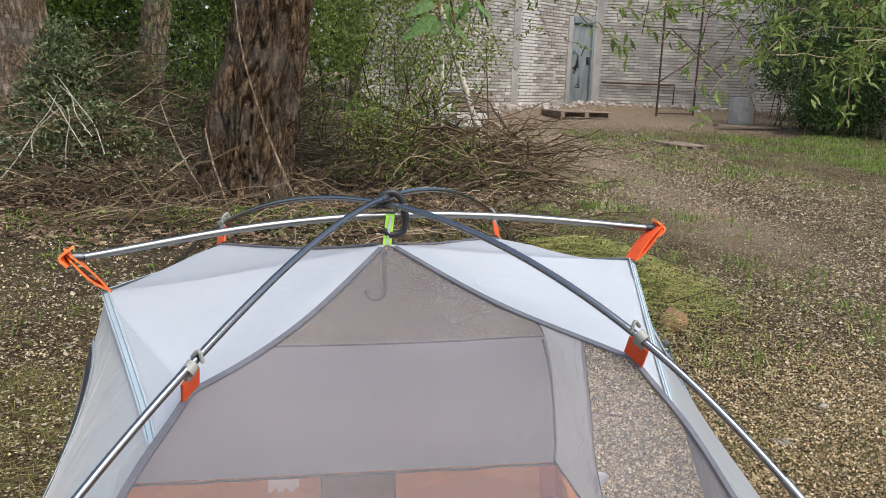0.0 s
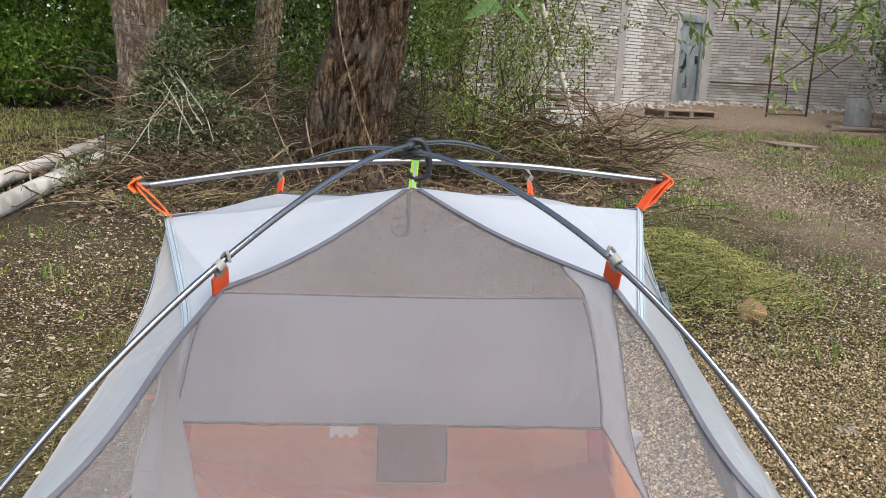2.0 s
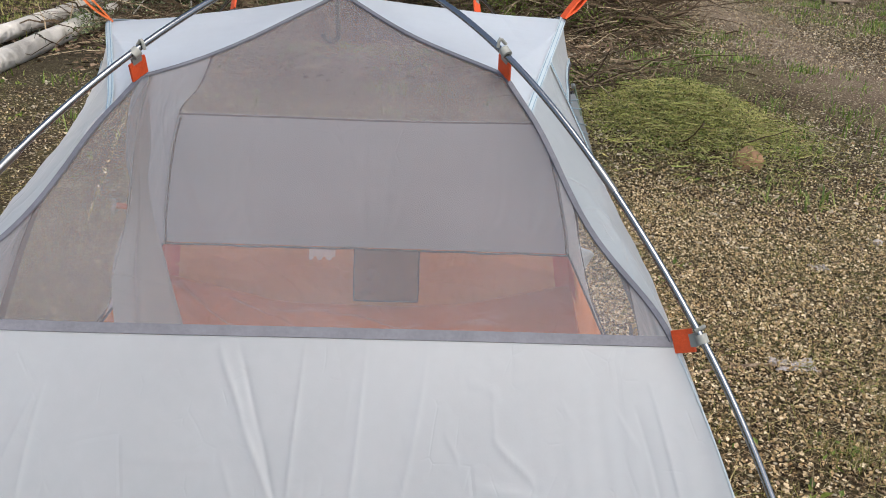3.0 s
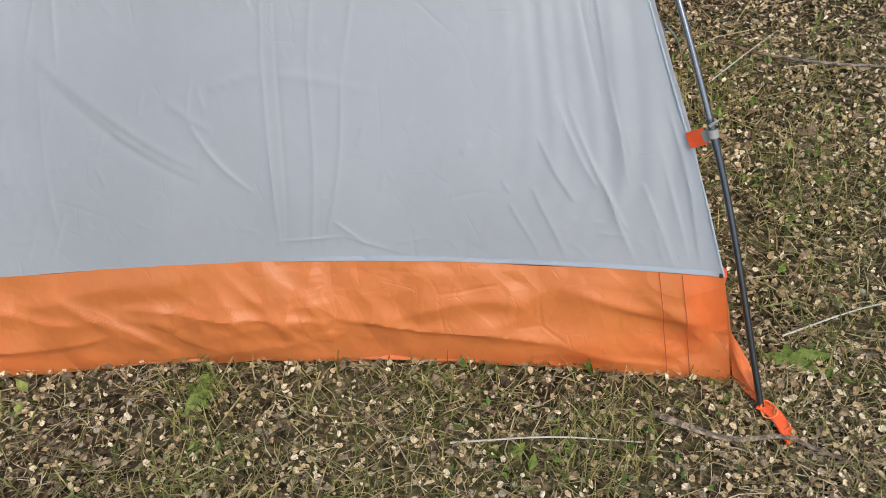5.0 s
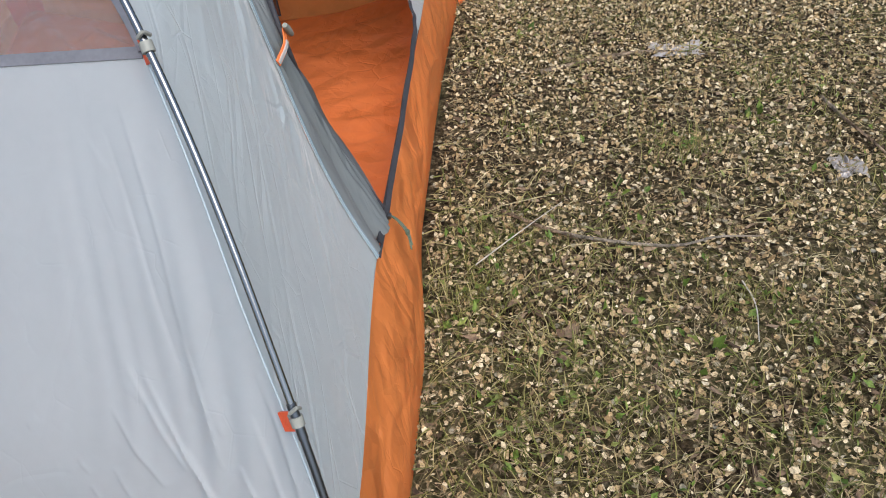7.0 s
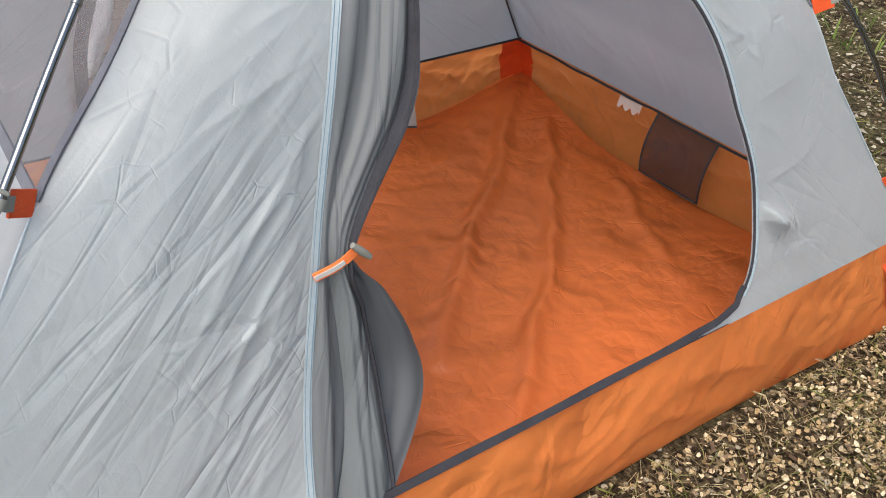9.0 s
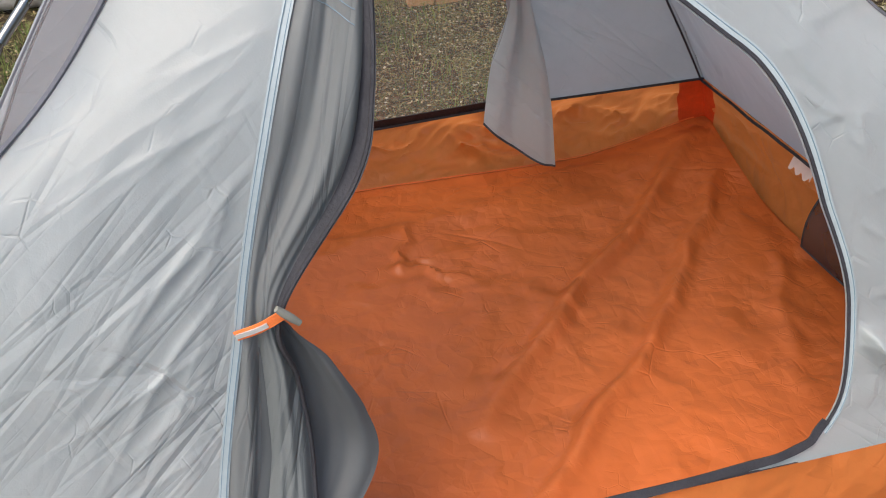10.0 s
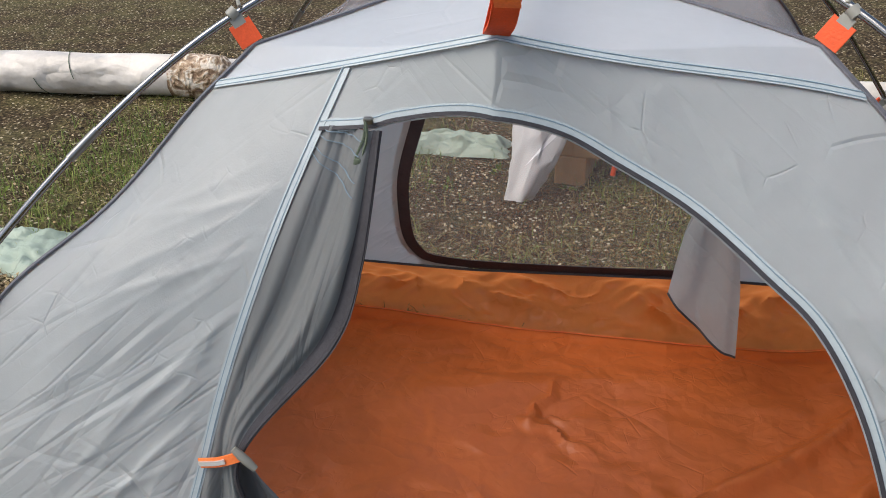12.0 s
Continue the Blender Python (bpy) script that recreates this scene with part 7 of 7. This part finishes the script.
firebricks("small stack of ochre firebricks on the soil", (-1.80, -0.03, 0.0), 1.45, (1, 2))
firebricks("small stack of ochre firebricks on the soil", (-2.25, 0.52, 0.0), 1.5, (2, 2))
top_slab = part("flat_stone", *box(-1.86, -0.01, 0.250, 0.24, 0.26, 0.03, 0.008), CONCRETE)
tagged(top_slab, "grey slab lying on the firebricks", "slab")
cordo = part("orange_cord", *tube(curve([(-1.80, -0.12, 0.275), (-1.76, 0.0, 0.28), (-1.74, 0.10, 0.25), (-1.73, 0.13, 0.17), (-1.72, 0.12, 0.06)], 16), 0.010, 8), ORANGE_CORD)
tagged(cordo, "red-orange cord hanging over the firebricks", "cord")


def sack():
    """A limp white sack that leans on the bricks."""
    def surf(a, b):
        t = 2 * math.pi * b
        w = 0.045 + 0.075 * a ** 0.8
        cx = -1.58 - 0.13 * a
        cy = -0.215 + 0.11 * a + 0.015 * math.sin(4 * a)
        cz = 0.0 + 0.46 * a
        k = 1 + 0.10 * math.sin(5 * t + 4 * a) + 0.22 * rough_noise(math.cos(t) * 2, math.sin(t) * 2, a * 3) + 0.10 * (1 - 3 * abs(rough_noise(math.cos(t) * 4, math.sin(t) * 4, a * 6)))
        return Vector((cx + 0.05 * math.cos(t) * k, cy + w * math.sin(t) * k, cz + 0.012 * math.cos(t)))
    ob = part("white_sack", *sheet(surf, 40, 36), WHITE_BAG)
    tagged(ob, "limp white plastic sack leaning on the firebricks", "sack")


sack()


def tarp(label, centre, size, height, seed, mat):
    def surf(a, b):
        x, y = (2 * a - 1), (2 * b - 1)
        rim = max(0.0, 1 - max(abs(x), abs(y)) ** 4)
        r = 1 + 0.15 * rough_noise(x * 2, y * 2, seed)
        h = height * rim * (0.55 + 0.6 * abs(rough_noise(x * 2.2, y * 2.0, seed + 3)) + 0.3 * rough_noise(x * 6, y * 6, seed + 6))
        return Vector((centre[0] + x * size[0] * r, centre[1] + y * size[1] * r, 0.008 + max(0, h)))
    ob = part("tarpaulin", *sheet(surf, 40, 40), mat)
    tagged(ob, label, "tarpaulin", "tarpaulins")


tarp("crumpled pale green tarpaulin on the grass", (-2.05, -0.58, 0), (0.10, 0.27), 0.08, 2.0, GREEN_TARP)
tarp("crumpled pale green tarpaulin on the grass", (-0.86, -1.78, 0), (0.16, 0.20), 0.05, 12.0, GREEN_TARP)


def lump(name, label, category, at, size, mat, seed):
    bm = bmesh.new()
    bmesh.ops.create_icosphere(bm, subdivisions=3, radius=1.0)
    for v in bm.verts:
        v.co *= 1 + 0.18 * noise.noise(v.co * 1.7 + Vector((seed, 0, 0)))
        v.co = Vector((v.co.x * size[0], v.co.y * size[1], v.co.z * size[2]))
    bm.verts.index_update()
    ob = part(name, [v.co.copy() for v in bm.verts], [tuple(v.index for v in f.verts) for f in bm.faces], mat)
    bm.free()
    ob.location = at
    return tagged(ob, label, category)


lump("stone", "rounded red-brown stone in the grass", "stone", (1.965, 2.84, 0.085), (0.085, 0.07, 0.075), STONE, 1)
lump("stone", "small white pebble on the soil", "stone", (2.15, 1.75, 0.018), (0.022, 0.018, 0.015), PALE_STONE, 4)


def scrap(at, size, seed):
    """A crumpled bit of thin plastic."""
    def surf(a, b):
        x, y = 2 * a - 1, 2 * b - 1
        r = 1 + 0.5 * rough_noise(x * 1.5, y * 1.5, seed)
        h = 0.010 + 0.014 * abs(rough_noise(x * 3, y * 3, seed + 5)) + 0.012 * abs(rough_noise(x * 7, y * 7, seed + 9))
        return Vector((at[0] + x * size[0] * r, at[1] + y * size[1] * r, h))
    tagged(part("plastic_scrap", *sheet(surf, 18, 14), CLEAR_SCRAP, None, "", False), "crumpled clear plastic scrap on the soil", "litter")


scrap((1.32, 0.63), (0.06, 0.04), 7.0)
scrap((1.60, 0.05), (0.03, 0.035), 9.0)
scrap((1.76, 1.45), (0.035, 0.03), 12.0)

for a, b in (((1.304, -0.31, 0.024), (1.300, -0.47, 0.028)), ((0.26, -1.185, 0.022), (0.55, -1.185, 0.026)), ((0.80, -0.98, 0.024), (1.02, -0.90, 0.024)), ((0.80, -0.24, 0.024), (0.98, -0.05, 0.028))):
    mid = Vector(a).lerp(Vector(b), 0.5) + Vector((0.01, 0.006, 0.006))
    tagged(part("dry_stalk", *tube(curve([a, mid, b], 10), lambda f: 0.0017 * (1 - 0.5 * f), 5), PALE_STICK), "long pale dry grass stalk on the soil", "grass stalk", "dry stalks")

# ---- drooping boughs of the old elm ----
BIG_LEAF = leafy("broad_leaf", [(0.07, 0.135, 0.035), (0.11, 0.20, 0.055), (0.17, 0.27, 0.085)], 0.4)
for root, tip, n in (((1.75, 2.9, 2.0), (1.50, 2.5, 1.58), 75), ((2.0, 2.7, 1.95), (1.70, 2.3, 1.55), 95), ((2.2, 2.5, 1.95), (1.95, 2.1, 1.47), 170), ((2.5, 2.4, 1.90), (2.22, 1.95, 1.44), 190), ((1.5, 3.0, 2.05), (1.2, 2.6, 1.66), 50), ((2.7, 2.5, 1.95), (2.5, 2.1, 1.52), 150)):
    bough(root, tip, int(n * 1.8), 0.062, SPRAY, 0.22, 0.30)


def broad_leaf(base, tip, width, turn=0.0):
    """A single toothed leaf, folded a little along its midrib and curling at the tip."""
    base, tip = Vector(base), Vector(tip)
    d = tip - base
    ln = d.length
    d.normalize()
    up = Vector((math.sin(turn), -0.75, 0.65)).normalized()
    side = d.cross(up).normalized()
    up = side.cross(d)
    n, V, F = 14, [], []
    for i in range(n + 1):
        f = i / n
        w = width * math.sin(math.pi * f ** 0.72) ** 0.8 * (1 - 0.35 * f) * (1.0 + (0.10 if i % 2 else -0.06))
        mid = base + d * ln * f - up * 0.12 * ln * f * f
        V += [mid + side * w * 0.5 + up * w * 0.16, mid, mid - side * w * 0.5 + up * w * 0.16]
    for i in range(n):
        a = i * 3
        F += [(a, a + 1, a + 4, a + 3), (a + 1, a + 2, a + 5, a + 4)]
    return V, F


def leafy_twig(root, tip, leaves):
    """A drooping twig of the old elm whose leaves stand out one by one."""
    off = Vector(elm.location)
    top = Vector((-0.05, 6.4, main_z + 4.0))
    root, tip = Vector(root), Vector(tip)
    pts = [top, top.lerp(root, 0.6) + Vector((0, 0, 1.3)), root, root.lerp(tip, 0.5) + Vector((0, 0, 0.02)), tip]
    ob = part("bough", *tube([p - off for p in curve(pts, 40)], lambda f: 0.02 * max(0.0, 0.6 - f) + 0.0016, 6), BARK, elm)
    for a, b, w in leaves:
        part("leaf", *[[p - off for p in q] if k == 0 else q for k, q in enumerate(broad_leaf(a, b, w, 3 * a[0]))], BIG_LEAF, ob)


leafy_twig((0.30, 1.18, 1.668), (0.27, 1.05, 1.488), [
    ((0.262, 1.05, 1.510), (0.165, 1.04, 1.443), 0.042), ((0.255, 1.06, 1.548), (0.178, 1.05, 1.510), 0.036), ((0.285, 1.05, 1.548), (0.30, 1.03, 1.480), 0.040),
    ((0.272, 1.05, 1.500), (0.24, 1.03, 1.456), 0.030), ((0.28, 1.05, 1.506), (0.37, 1.04, 1.444), 0.036), ((0.30, 1.06, 1.538), (0.355, 1.05, 1.508), 0.03)])
leafy_twig((0.40, 1.22, 1.668), (0.36, 1.05, 1.548), [
    ((0.36, 1.05, 1.553), (0.43, 1.04, 1.506), 0.036), ((0.37, 1.06, 1.568), (0.40, 1.05, 1.493), 0.034), ((0.35, 1.05, 1.558), (0.32, 1.05, 1.498), 0.03)])
for root, tip, n in (((0.6, 7.0, 3.0), (0.9, 6.6, 1.5), 260), ((0.9, 7.2, 3.0), (1.5, 6.9, 1.5), 260), ((1.4, 7.2, 3.0), (2.0, 7.0, 1.6), 260), ((0.2, 6.6, 2.8), (0.55, 6.2, 1.2), 160), ((-1.2, 7.5, 3.0), (-1.5, 7.2, 1.9), 200), ((-2.2, 8.2, 3.0), (-2.6, 8.0, 1.9), 200), ((2.2, 8.0, 2.9), (2.7, 7.6, 1.8), 160)):
    bough(root, tip, int(n * 1.5), 0.05, LEAF, 0.28)


def weed(label, at, leaves, mat):
    """A flat rosette of toothed leaves."""
    ob = thing("weed", label, "weed", "weeds", at=at)
    for turn, ln, w in leaves:
        tip = (ln * math.cos(turn), ln * math.sin(turn), 0.016)
        part("leaf", *broad_leaf((0, 0, 0.020), tip, w), mat, ob)


weed("broad toothed green weed growing by the tent corner", (0.80, -1.025, 0.0), ((0.1, 0.075, 0.036), (-0.5, 0.05, 0.024), (2.9, 0.045, 0.022), (1.4, 0.04, 0.02)), LEAF)
weed("small green weed growing before the tub", (-0.17, -1.09, 0.0), ((1.2, 0.05, 0.022), (-1.9, 0.045, 0.02), (2.6, 0.04, 0.02), (0.0, 0.035, 0.018), (-0.9, 0.04, 0.02)), LEAF)
weed("withered brown leaf lying on the soil", (0.968, -0.443, 0.004), ((0.9, 0.05, 0.026), (2.2, 0.03, 0.016)), SCRAP)
